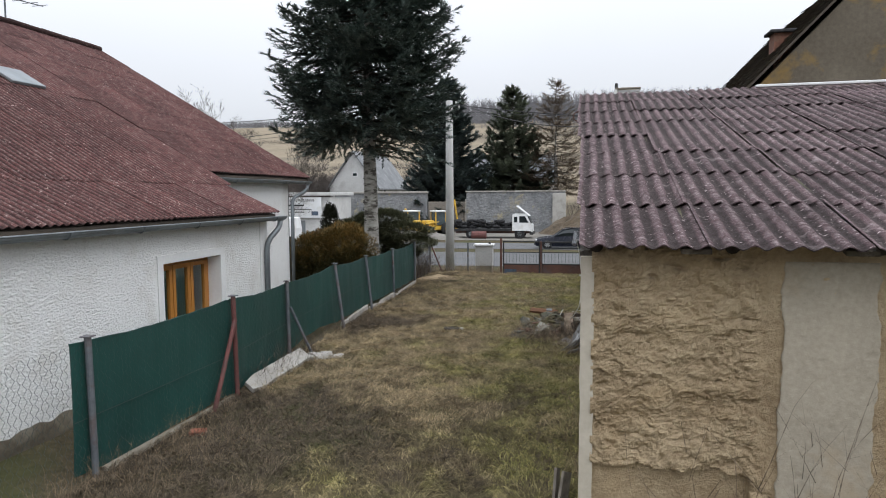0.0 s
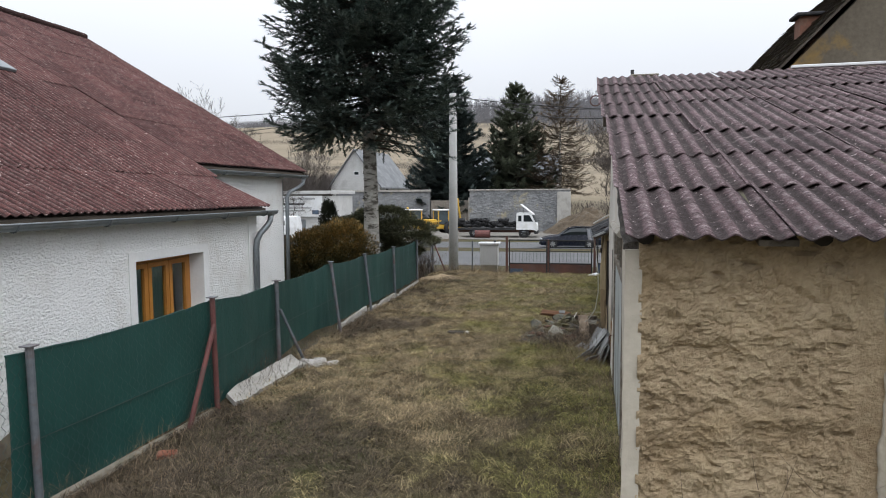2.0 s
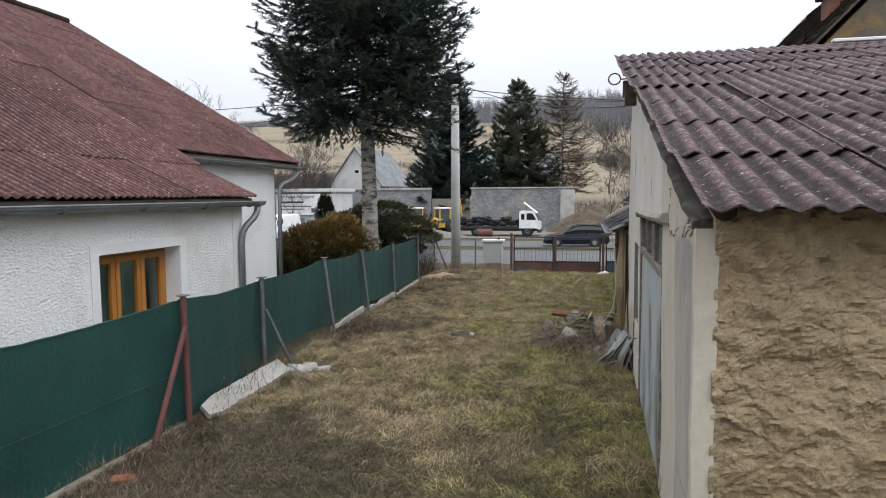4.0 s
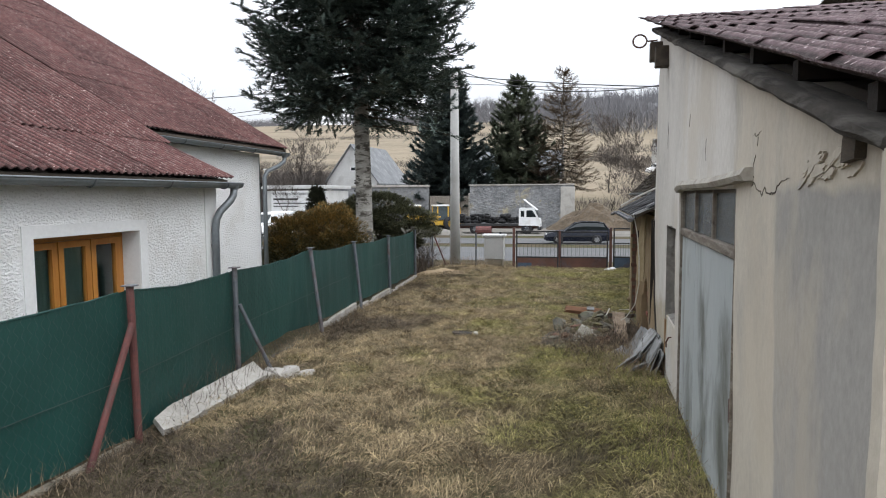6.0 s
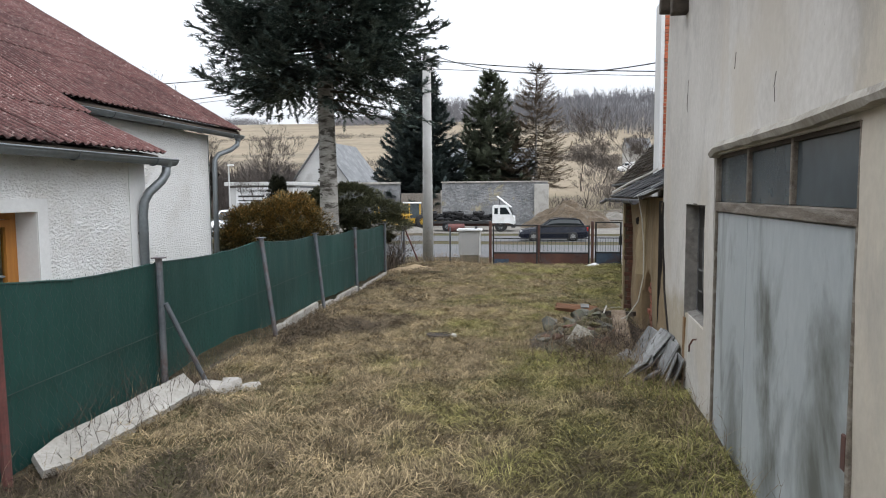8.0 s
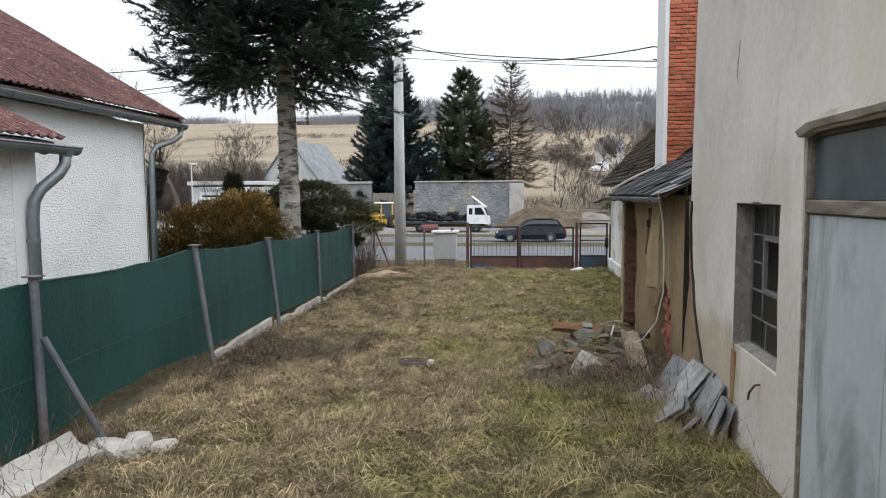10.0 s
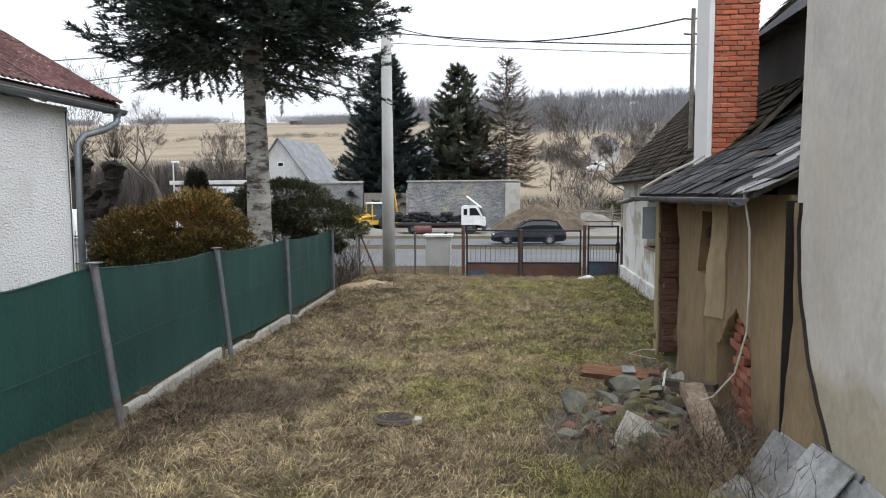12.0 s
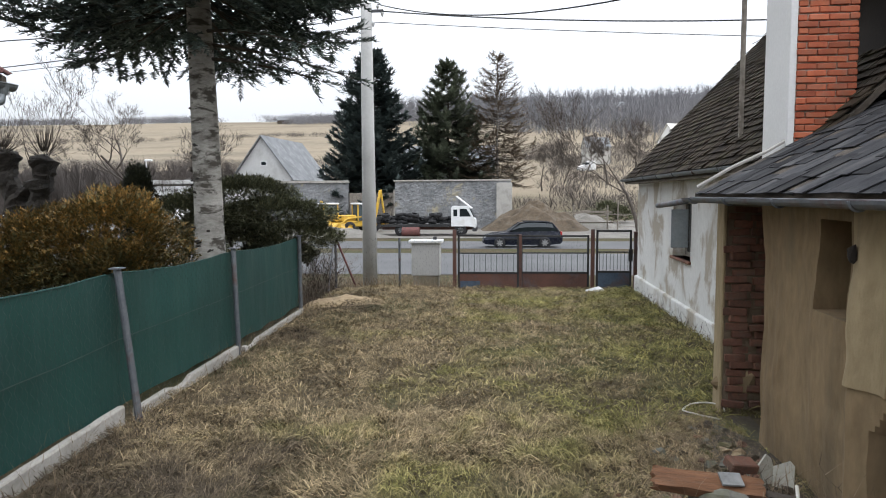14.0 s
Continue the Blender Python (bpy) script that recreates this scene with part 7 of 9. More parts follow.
# ---- vehicles ----
def wheel(parent, x, y, z, r, w, rim_mat, hub=0.62):
    """A tyre with its rim; the axle lies along y."""
    bm = bmesh.new()
    prof = [(r * hub, -w / 2), (r * 0.93, -w / 2), (r, -w * 0.34), (r, w * 0.34), (r * 0.93, w / 2), (r * hub, w / 2)]
    n = 20
    rings = [[bm.verts.new((x + a * math.cos(2 * math.pi * k / n), y + b, z + a * math.sin(2 * math.pi * k / n))) for a, b in prof] for k in range(n)]
    for k in range(n):
        for i in range(len(prof) - 1):
            bm.faces.new((rings[k][i], rings[k][i + 1], rings[(k + 1) % n][i + 1], rings[(k + 1) % n][i]))
    wh = part("wheel", bm, M["tyre"], parent, smooth=True)
    rim = bmesh.new()
    for k in range(7):
        a = 2 * math.pi * k / 7
        box(rim, -0.035, 0.035, -w * 0.42, w * 0.42, 0.0, r * hub, m=Matrix.Translation((x, y, z)) @ Matrix.Rotation(a, 4, "Y"))
    tube(rim, [(x, y - w * 0.3, z), (x, y + w * 0.3, z)], r * 0.2, 10)
    part("rim", rim, rim_mat, wh)
    return wh


def loft(sections, close=True):
    """A body from cross-sections, each a list of points, all of one length."""
    bm = bmesh.new()
    rings = [[bm.verts.new(q) for q in s] for s in sections]
    n = len(rings[0])
    for a, b in zip(rings, rings[1:]):
        for k in range(n):
            bm.faces.new((a[k], a[(k + 1) % n], b[(k + 1) % n], b[k]))
    if close:
        bm.faces.new(rings[0][::-1])
        bm.faces.new(rings[-1])
    bmesh.ops.recalc_face_normals(bm, faces=bm.faces)
    return bm


def car_sections(stations):
    """Stations along x: (x, z_low, z_high, half width low, half width high)."""
    out = []
    for x, zl, zh, wl, wh in stations:
        out.append([(x, -wl, zl), (x, -wl * 1.03, (zl + zh) / 2), (x, -wh, zh - 0.03), (x, -wh * 0.9, zh), (x, wh * 0.9, zh), (x, wh, zh - 0.03), (x, wl * 1.03, (zl + zh) / 2), (x, wl, zl)])
    return out


def estate_car(name, label, paint, m, box_back=True, wheel_r=0.31):
    car = thing(name, label, "car", m)
    body = part("body", loft(car_sections([(-2.22, 0.34, 0.62, 0.70, 0.62), (-2.12, 0.22, 0.70, 0.82, 0.72), (-1.6, 0.19, 0.82, 0.86, 0.76), (-0.75, 0.18, 0.93, 0.87, 0.80),
                                           (0.6, 0.18, 0.96, 0.87, 0.80), (1.6, 0.19, 0.97, 0.86, 0.78), (2.08, 0.24, 0.95, 0.82, 0.74), (2.20, 0.36, 0.80, 0.74, 0.66)])), paint, car, smooth=False)
    roof_end = 2.02 if box_back else 1.5
    part("cabin", loft(car_sections([(-0.85, 0.90, 0.95, 0.72, 0.70), (-0.18, 0.90, 1.38, 0.76, 0.56), (0.3, 0.90, 1.45, 0.77, 0.57), (1.2, 0.90, 1.44, 0.76, 0.56), (roof_end - 0.35, 0.90, 1.38, 0.74, 0.54), (roof_end, 0.90, 1.0, 0.70, 0.62)])), M["glass_dark"], body, "dark tinted glasshouse")
    part("roof", loft(car_sections([(-0.16, 1.375, 1.40, 0.56, 0.54), (0.3, 1.44, 1.475, 0.57, 0.55), (1.2, 1.43, 1.465, 0.56, 0.54), (roof_end - 0.33, 1.37, 1.405, 0.54, 0.52)])), paint, body)
    for s in (-1, 1):
        for x0, x1, z1 in ((-0.80, -0.16, 1.40), (0.50, 0.56, 1.43), (1.28, 1.34, 1.42), (roof_end - 0.02, roof_end - 0.36, 1.38)):
            part("pillar", tubebm([(x0, s * 0.745, 0.93), (x1, s * 0.565, z1)], 0.035, 5), paint, body)
        part("roof_rail", tubebm([(0.0, s * 0.50, 1.49), (1.5, s * 0.49, 1.47)], 0.018, 5), M["black"], body)
        part("side_strip", boxbm(-1.1, 1.1, s * 0.895 - 0.012, s * 0.895 + 0.012, 0.50, 0.56), M["black"], body)
        part("mirror", boxbm(-0.72, -0.60, s * 0.86 - 0.08, s * 0.86 + 0.08, 0.95, 1.06, bevel=0.02), paint, body)
        part("headlight", boxbm(-2.17, -2.05, s * 0.60 - 0.15, s * 0.60 + 0.15, 0.58, 0.70, bevel=0.02), M["lamp_clear"], body)
        part("tail_light", boxbm(2.06, 2.18, s * 0.70 - 0.08, s * 0.70 + 0.08, 0.66, 0.92, bevel=0.02), M["lamp_red"], body)
        for x in (-1.32, 1.20):
            part("wheel_arch", tubebm([(x, s * 0.66, wheel_r), (x, s * 0.855, wheel_r)], wheel_r + 0.05, 18), M["black"], body)
            wheel(car, x, s * 0.82, wheel_r, wheel_r, 0.20, M["alloy"])
    part("front_bumper", boxbm(-2.27, -2.12, -0.72, 0.72, 0.28, 0.46, bevel=0.03), M["black"], body)
    part("windscreen_frame", tubebm([(-0.16, -0.55, 1.395), (-0.16, 0.55, 1.395)], 0.03, 5), paint, body)
    return car


estate_car("estate_car", "dark blue-black estate car parked beside the road", M["car_dark"], far_pose(-1.05, 58.0, -0.89, 0, 0, 4))
blue = estate_car("small_car", "bright blue hatchback parked by the garage", M["car_blue"], far_pose(-37.5, 70.5, -0.98, 0, 0, 60), False)


def van(name, label, m, length=4.8):
    v = thing(name, label, "van", m)
    h = length / 2
    b = part("body", loft(car_sections([(-h, 0.35, 0.85, 0.75, 0.70), (-h + 0.25, 0.28, 1.05, 0.90, 0.82), (-h + 0.9, 0.25, 1.25, 0.93, 0.86), (-h + 1.75, 0.25, 2.0, 0.94, 0.80), (h - 0.2, 0.25, 2.1, 0.94, 0.82), (h, 0.30, 2.0, 0.90, 0.78)])), M["white_paint"], v)
    part("windscreen", loft([[(-h + 0.93, -0.70, 1.28), (-h + 0.93, 0.70, 1.28), (-h + 1.02, 0.70, 1.30), (-h + 1.02, -0.70, 1.30)], [(-h + 1.60, -0.64, 1.90), (-h + 1.60, 0.64, 1.90), (-h + 1.68, 0.64, 1.88), (-h + 1.68, -0.64, 1.88)]]), M["glass_dark"], b)
    part("grille", boxbm(-h - 0.02, -h + 0.03, -0.35, 0.35, 0.62, 0.76), M["black"], b)
    part("bumper", boxbm(-h - 0.06, -h + 0.12, -0.86, 0.86, 0.30, 0.48, bevel=0.03), M["black"], b)
    for s in (-1, 1):
        part("headlight", boxbm(-h - 0.01, -h + 0.08, s * 0.58 - 0.14, s * 0.58 + 0.14, 0.62, 0.80, bevel=0.02), M["lamp_clear"], b)
        part("side_window", boxbm(-h + 1.15, -h + 1.95, s * 0.90 - 0.02, s * 0.90 + 0.02, 1.25, 1.75), M["glass_dark"], b)
        for x in (-h + 0.9, h - 0.95):
            wheel(v, x, s * 0.84, 0.32, 0.32, 0.2, M["alloy"])
    return v


van("delivery_van", "white delivery van parked in the garage yard", far_pose(-30.5, 61.0, -0.95, 0, 0, 52))
van("delivery_van", "white delivery van parked in the garage yard", far_pose(-23.4, 62.5, -0.95, 0, 0, 84))
van("delivery_van", "white delivery van parked in the garage yard", far_pose(-35.5, 68.0, -1.0, 0, 0, 40))

# flat-bed lorry with a pile of old tyres
lorry = thing("old_lorry", "old white-cabbed flatbed lorry carrying used tyres", "lorry", far_pose(-5.0, 72, -1.03))
cab_b = part("cab", loft([[(x, -1.05, z0), (x, -1.05, z1), (x, 1.05, z1), (x, 1.05, z0)] for x, z0, z1 in ((-0.62, 0.75, 2.10), (-0.55, 0.75, 2.24), (0.55, 0.75, 2.24), (0.70, 0.75, 2.12), (1.06, 0.70, 1.35), (1.16, 0.60, 1.25), (1.18, 0.55, 0.8))]), M["white_paint"], lorry, "dull white cab")
part("windscreen", loft([[(0.74, -0.9, 2.06), (0.74, 0.9, 2.06), (0.79, 0.9, 2.06), (0.79, -0.9, 2.06)], [(1.05, -0.95, 1.42), (1.05, 0.95, 1.42), (1.10, 0.95, 1.42), (1.10, -0.95, 1.42)]]), M["glass_dark"], cab_b)
for s in (-1, 1):
    part("door_window", prismbm([(0.02, 1.48), (0.02, 2.05), (0.52, 2.05), (0.86, 1.48)], "y", s * 1.045 - 0.02, s * 1.045 + 0.02), M["glass_dark"], cab_b)
    part("rear_window", boxbm(-0.45, -0.16, s * 1.045 - 0.02, s * 1.045 + 0.02, 1.5, 2.0), M["glass_dark"], cab_b)
    part("step", boxbm(-0.1, 0.35, s * 1.0 - 0.1, s * 1.0 + 0.1, 0.45, 0.52), M["black"], cab_b)
    part("headlight", boxbm(1.14, 1.21, s * 0.7 - 0.14, s * 0.7 + 0.14, 0.72, 0.92, bevel=0.02), M["lamp_clear"], cab_b)
part("bumper", boxbm(0.95, 1.28, -1.05, 1.05, 0.38, 0.66, bevel=0.03), M["black"], lorry)
defl = boxbm(-0.75, 0.75, -0.8, 0.8, -0.03, 0.03, bevel=0.015, m=Matrix.Translation((0.30, 0, 2.52)) @ Matrix.Rotation(radians(38), 4, "Y"))
part("wind_deflector", defl, M["white_paint"], lorry, "white roof air deflector")
part("deflector_stay", tubebm([(-0.1, 0, 2.2), (-0.1, 0, 2.75)], 0.03, 5), M["black"], lorry)
part("chassis", boxbm(-5.9, 0.9, -0.45, 0.45, 0.48, 0.72), M["rust_panel"], lorry)
part("flatbed", boxbm(-5.9, -0.8, -1.1, 1.1, 0.72, 0.86), M["black"], lorry)
for x in (0.05, -4.4):
    for s in (-1, 1):
        wheel(lorry, x, s * 0.88, 0.46, 0.46, 0.28, M["zinc"], 0.5)
rng = random.Random(4)
tyre_src = None
for k in range(38):
    col, row = k % 13, k // 13
    x, z = -10.5 + col * 0.40 + rng.uniform(-0.05, 0.05), -0.16 + row * 0.24 + 0.12
    if row == 2 and rng.random() < 0.55:
        continue
    bm = bmesh.new()
    n, r = 14, rng.uniform(0.30, 0.36)
    prof = [(0.55, -0.10), (0.93, -0.11), (1.0, -0.06), (1.0, 0.06), (0.93, 0.11), (0.55, 0.10)]
    rings = [[bm.verts.new((r * a * math.cos(2 * math.pi * q / n), r * a * math.sin(2 * math.pi * q / n), b)) for a, b in prof] for q in range(n)]
    for q in range(n):
        for i in range(5):
            bm.faces.new((rings[q][i], rings[q][i + 1], rings[(q + 1) % n][i + 1], rings[(q + 1) % n][i]))
    solo("used_tyre", bm, M["tyre"], "worn black tyre piled on the flatbed", "tyre", Matrix.Translation(afar(x, 71.4 + rng.uniform(-0.2, 0.9), z)) @ Matrix.Rotation(rng.uniform(-0.25, 0.25), 4, "X") @ Matrix.Rotation(rng.uniform(-0.2, 0.2), 4, "Y"), "tyre pile", smooth=True)
drum = solo("rusty_drum", tubebm([afar(-8.9, 70.4, -0.68), afar(-7.7, 70.4, -0.68)], 0.34, 14), M["rust"], "rusty drum lying in front of the lorry", "drum")


def loader(name, label, m, arm_up):
    d = thing(name, label, "digger", m)
    part("chassis", boxbm(-1.5, 1.3, -0.55, 0.55, 0.5, 0.95, bevel=0.05), M["yellow_paint"], d)
    part("bonnet", boxbm(0.35, 1.5, -0.42, 0.42, 0.9, 1.45, bevel=0.08), M["yellow_paint"], d)
    c = part("cab_glass", boxbm(-0.75, 0.30, -0.60, 0.60, 1.0, 2.25), M["glass_grey"], d, "glazed cab")
    for x in (-0.75, 0.30):
        for y in (-0.6, 0.6):
            part("cab_post", boxbm(x - 0.05, x + 0.05, y - 0.05, y + 0.05, 0.9, 2.3), M["yellow_paint"], c)
    part("cab_roof", boxbm(-0.88, 0.42, -0.72, 0.72, 2.28, 2.42, bevel=0.04), M["white_paint"], c)
    for s in (-1, 1):
        wheel(d, -0.9, s * 0.75, 0.66, 0.66, 0.4, M["yellow_paint"], 0.5)
        wheel(d, 1.05, s * 0.70, 0.46, 0.46, 0.3, M["yellow_paint"], 0.5)
        part("loader_arm", tubebm([(0.0, s * 0.55, 1.3), (1.2, s * 0.55, 1.15), (2.0, s * 0.5, 0.55)], 0.08, 6), M["yellow_paint"], d)
    part("bucket", prismbm([(1.9, 0.25), (2.5, 0.2), (2.55, 0.4), (2.1, 0.85), (1.9, 0.8)], "y", -0.95, 0.95), M["yellow_paint"], d)
    top = 3.4 if arm_up else 2.5
    part("boom", tubebm([(-1.4, 0, 0.8), (-1.95, 0, top), (-2.05, 0, top)], 0.12, 6), M["yellow_paint"], d)
    part("dipper", tubebm([(-2.0, 0, top), (-2.35, 0, 1.0)], 0.09, 6), M["yellow_paint"], d)
    part("hoe_bucket", prismbm([(-2.6, 0.5), (-2.15, 0.55), (-2.1, 1.0), (-2.45, 1.05)], "y", -0.3, 0.3), M["yellow_paint"], d)
    return d


loader("backhoe_loader", "yellow backhoe loader parked before the yard wall", far_pose(-15.2, 76.5, -1.0, 0, 0, -55), False)
loader("backhoe_loader", "yellow backhoe loader with its boom raised", far_pose(-12.9, 76.2, -1.0, 0, 0, 215), True)

# ---- yard wall, soil heap, timber, far houses ----
def stone_place(x0, y0):
    def place(u, w, d):
        v = noise.voronoi((u * 2.2, w * 4.0, 2.0))[0]
        return (x0 + u, y0 + (d if d else -0.05 * min(1, (v[1] - v[0]) * 3) + 0.03 * fbm(u * 3, w * 3, 1.0, 3)), w)
    return place


M["yard_stone"] = surface("grey_rubble_masonry", (0.13, 0.135, 0.14), (0.26, 0.265, 0.27), 1.2, 6, 0.95, stain=(0.34, 0.30, 0.20), stain_amt=0.8, stain_scale=0.8, bump_s=0.8, bump_d=0.05, stain_edge=(0.58, 0.68))
ywall = thing("yard_wall", "grey rubble stone yard wall with a flat coping", "wall", far_plan(82))
part("masonry", pierced(steps(0, 9.4, 110), steps(-1.2, 2.85, 44), [], stone_place(-10.85, 82.0), 0.5), M["yard_stone"], ywall)
part("coping", boxbm(-10.95, -1.4, 81.85, 82.6, 2.85, 2.97, bevel=0.02), M["concrete"], ywall)
part("end_buttress", boxbm(-2.6, -1.35, 81.6, 81.95, -1.2, 2.7, bevel=0.03), M["plaster_grey"], ywall, "pale rendered end of the wall")
part("masonry", pierced(steps(0, 9.6, 60), steps(-1.2, 2.78, 30), [], stone_place(-24.4, 82.2), 0.5), M["yard_stone"], ywall)
part("coping", boxbm(-24.5, -14.75, 82.0, 82.8, 2.78, 2.98, bevel=0.02), M["concrete"], ywall, "pale coping")
ygate = thing("tin_gate", "weathered grey board gate in the yard wall", "gate", far_plan(82))
for k in range(14):
    part("board", boxbm(-14.7 + k * 0.27, -14.7 + k * 0.27 + 0.25, 82.3, 82.34, -1.0, 1.95 + 0.05 * noise.noise((k * 2.1, 0, 0))), M["wood_grey"], ygate)
part("rail", boxbm(-14.75, -10.9, 82.36, 82.44, 1.2, 1.32), M["wood_grey"], ygate)
part("gate_post", boxbm(-11.0, -10.86, 82.1, 82.4, -1.0, 2.2), M["concrete"], ygate)


def heap(name, label, x, y, rx, ry, h, mat, seed, category="heap"):
    pts, n = [], 40
    for j in range(n + 1):
        for i in range(n + 1):
            u, v = i / n * 2 - 1, j / n * 2 - 1
            rr = math.hypot(u, v) * (1 + 0.18 * noise.noise((u * 2, v * 2, seed)))
            z = h * max(0.0, 1 - rr) ** 0.85 * (1 + 0.25 * noise.noise((u * 4, v * 4, seed + 3))) + 0.10 * h * fbm(u * 8, v * 8, seed, 3) * max(0.0, 1 - rr)
            pts.append((x + u * rx, y + v * ry, gz(x, y) - 0.05 + z))
    ob = new(name, grid_mesh(name, pts, n + 1, n + 1, mat, False))
    return tagged(ob, label, category)


M["heap_soil"] = surface("fresh_brown_soil", (0.050, 0.037, 0.024), (0.15, 0.112, 0.074), 0.6, 4, 0.97, stain=(0.17, 0.15, 0.12), bump_s=0.9, bump_d=0.08)
heap("earth_mound", "conical heap of brown excavated soil", *afar(0.4, 79.5, 0)[:2], 4.58, 3.20, 2.56, M["heap_soil"], 3.0)
heap("gravel_mound", "low heap of grey gravel beside the road", *afar(-14, 70, 0)[:2], 4.91, 2.00, 0.82, M["gravel"], 8.0)
heap("earth_mound", "low heap of rubble and soil beside the timber", *afar(4.6, 84, 0)[:2], 3.27, 2.40, 1.42, M["gravel"], 12.0)
rng = random.Random(14)
for k in range(26):
    x, y, z = rng.uniform(3.4, 7.2), rng.uniform(86, 89), -0.9 + (k % 6) * 0.22
    a = rng.uniform(-0.5, 0.5)
    solo("old_plank", boxbm(-1.4, 1.4, -0.14, 0.14, -0.03, 0.03, m=Matrix.Rotation(rng.uniform(-0.12, 0.12), 4, "Y")), M["wood_grey"], "grey weathered plank in a heap", "plank", far_pose(x, y, z, 0, 0, math.degrees(a)), "plank heap")
rack = thing("timber_rack", "small grey timber rack by the soil heap", "rack", far_plan(80.4))
for x in (3.4, 6.0):
    part("post", boxbm(x - 0.06, x + 0.06, 80.4, 80.52, -1.1, 0.9), M["wood_grey"], rack)
part("beam", boxbm(3.2, 6.3, 80.38, 80.54, 0.3, 0.42), M["wood_grey"], rack)
part("plank", boxbm(3.0, 6.4, 80.0, 80.9, -0.5, -0.42), M["wood_dark"], rack)


def simple_house(name, label, m, w, d, h, ridge, wall_mat, roof_mat, windows=(), over=0.35):
    """Gable towards -y; eaves along y. windows: (face, u, z, width, height)."""
    hs = thing(name, label, "house", m)
    part("wall", prismbm([(-w / 2, -3), (-w / 2, h), (0, ridge), (w / 2, h), (w / 2, -3)], "y", 0, d), wall_mat, hs)
    k = (ridge - h) / (w / 2)
    for s in (-1, 1):
        part("roof", prismbm([(s * (w / 2 + over), h - k * over + 0.02), (0, ridge + 0.02), (0, ridge + 0.20), (s * (w / 2 + over), h - k * over + 0.20)], "y", -0.3, d + 0.3), roof_mat, hs)
    for face, u, z, ww, hh in windows:
        if face == "front":
            wf = part("window", boxbm(u - ww / 2, u + ww / 2, -0.04, 0.04, z, z + hh), M["white_paint"], hs)
            part("pane", boxbm(u - ww / 2 + 0.08, u + ww / 2 - 0.08, -0.05, -0.041, z + 0.08, z + hh - 0.08), M["glass_dark"], wf)
        else:
            s = 1 if face == "right" else -1
            wf = part("window", boxbm(s * w / 2 - 0.04, s * w / 2 + 0.04, u - ww / 2, u + ww / 2, z, z + hh), M["white_paint"], hs)
            part("pane", boxbm(s * (w / 2 + 0.041) - 0.005, s * (w / 2 + 0.041) + 0.005, u - ww / 2 + 0.08, u + ww / 2 - 0.08, z + 0.08, z + hh - 0.08), M["glass_dark"], wf)
    return hs


M["slate_far"] = surface("grey_slate_roof", (0.11, 0.117, 0.125), (0.20, 0.208, 0.216), 0.6, 5, 0.7, stain=(0.34, 0.34, 0.34), stain_amt=0.5, stain_scale=1.5, bump_s=0.4, bump_d=0.03)
M["slate_mid"] = surface("dull_blue_grey_roof", (0.12, 0.13, 0.145), (0.19, 0.20, 0.215), 0.6, 5, 0.7, bump_s=0.4, bump_d=0.03)
gh = simple_house("gabled_barn", "pale grey rendered barn with a slate roof", far_pose(-27.2, 100, -0.8, 0, 0, -4, size=1.09), 6.4, 11, 4.4, 8.6, M["plaster_far"], M["slate_far"],
                  [("right", 2.2, 3.0, 0.9, 1.1), ("front", 0.2, 5.6, 0.7, 0.5)])
part("red_vent_pipe", tubebm([(-1.2, -0.1, 2.0), (-1.2, -0.1, 3.6)], 0.14, 8), M["rust"], gh)
simple_house("village_house", "pale rendered house with a blue-grey roof behind the spruces", far_pose(-16.5, 124, -0.5, 0, 0, -90, size=1.09), 9, 13, 4.6, 8.2, M["plaster_grey"], M["slate_mid"],
             [("right", 2.5, 1.0, 1.3, 1.4), ("right", 5.5, 1.0, 1.3, 1.4), ("right", 8.5, 1.0, 1.3, 1.4), ("right", 11.5, 1.0, 1.3, 1.4), ("right", 4.0, 3.6, 1.3, 1.2), ("right", 9.0, 3.6, 1.3, 1.2)])
simple_house("village_house", "small yellow rendered house behind the yard wall", far_pose(-11.0, 104, -0.6, 0, 0, -90, size=1.09), 6, 6, 3.4, 4.6, M["mortar"], M["slate_far"], [("right", 1.5, 1.6, 1.2, 1.2), ("right", 3.5, 1.6, 1.2, 1.2)])
simple_house("hillside_cottage", "grey-roofed cottage on the hillside", far_pose(15.0, 200, 9.2, 0, 0, -80, size=0.62), 7, 9, 3.4, 7.0, M["plaster_grey"], M["slate_far"], [("right", 3.0, 0.8, 1.1, 1.2), ("right", 6.0, 0.8, 1.1, 1.2)])
simple_house("hillside_cottage", "white cottage with a pale roof on the hillside", far_pose(36, 220, 10, 0, 0, -70, size=1.09), 8, 11, 3.6, 7.2, M["plaster_smooth"], M["plaster_pale"], [("right", 3.0, 0.8, 1.1, 1.2), ("right", 6.0, 0.8, 1.1, 1.2)])
simple_house("hilltop_hall", "long yellowish hall on the hilltop", far_pose(40, 560, 46, 0, 0, -105, size=1.09), 16, 34, 5, 9, M["mortar"], M["slate_far"])
simple_house("hilltop_house", "low dark house on the far ridge", far_pose(-162, 610, 50.5, 0, 0, -90, size=1.09), 5, 9, 2.2, 4.5, M["wood_dark"], M["slate_far"])
simple_house("hillside_cottage", "grey cottage on the hillside", far_pose(62, 250, 13, 0, 0, -70, size=1.09), 8, 10, 3.4, 6.8, M["plaster_pale"], M["slate_far"])

garage = thing("tyre_garage", "low white flat-roofed garage with a company board", "garage", far_plan(70))
part("wall", boxbm(-26.7, -21.3, 70, 77, -1.3, 2.5), M["plaster_far"], garage)
part("roof_edge", boxbm(-26.95, -21.1, 69.6, 77.3, 2.66, 2.95, bevel=0.03), M["plaster_far"], garage)
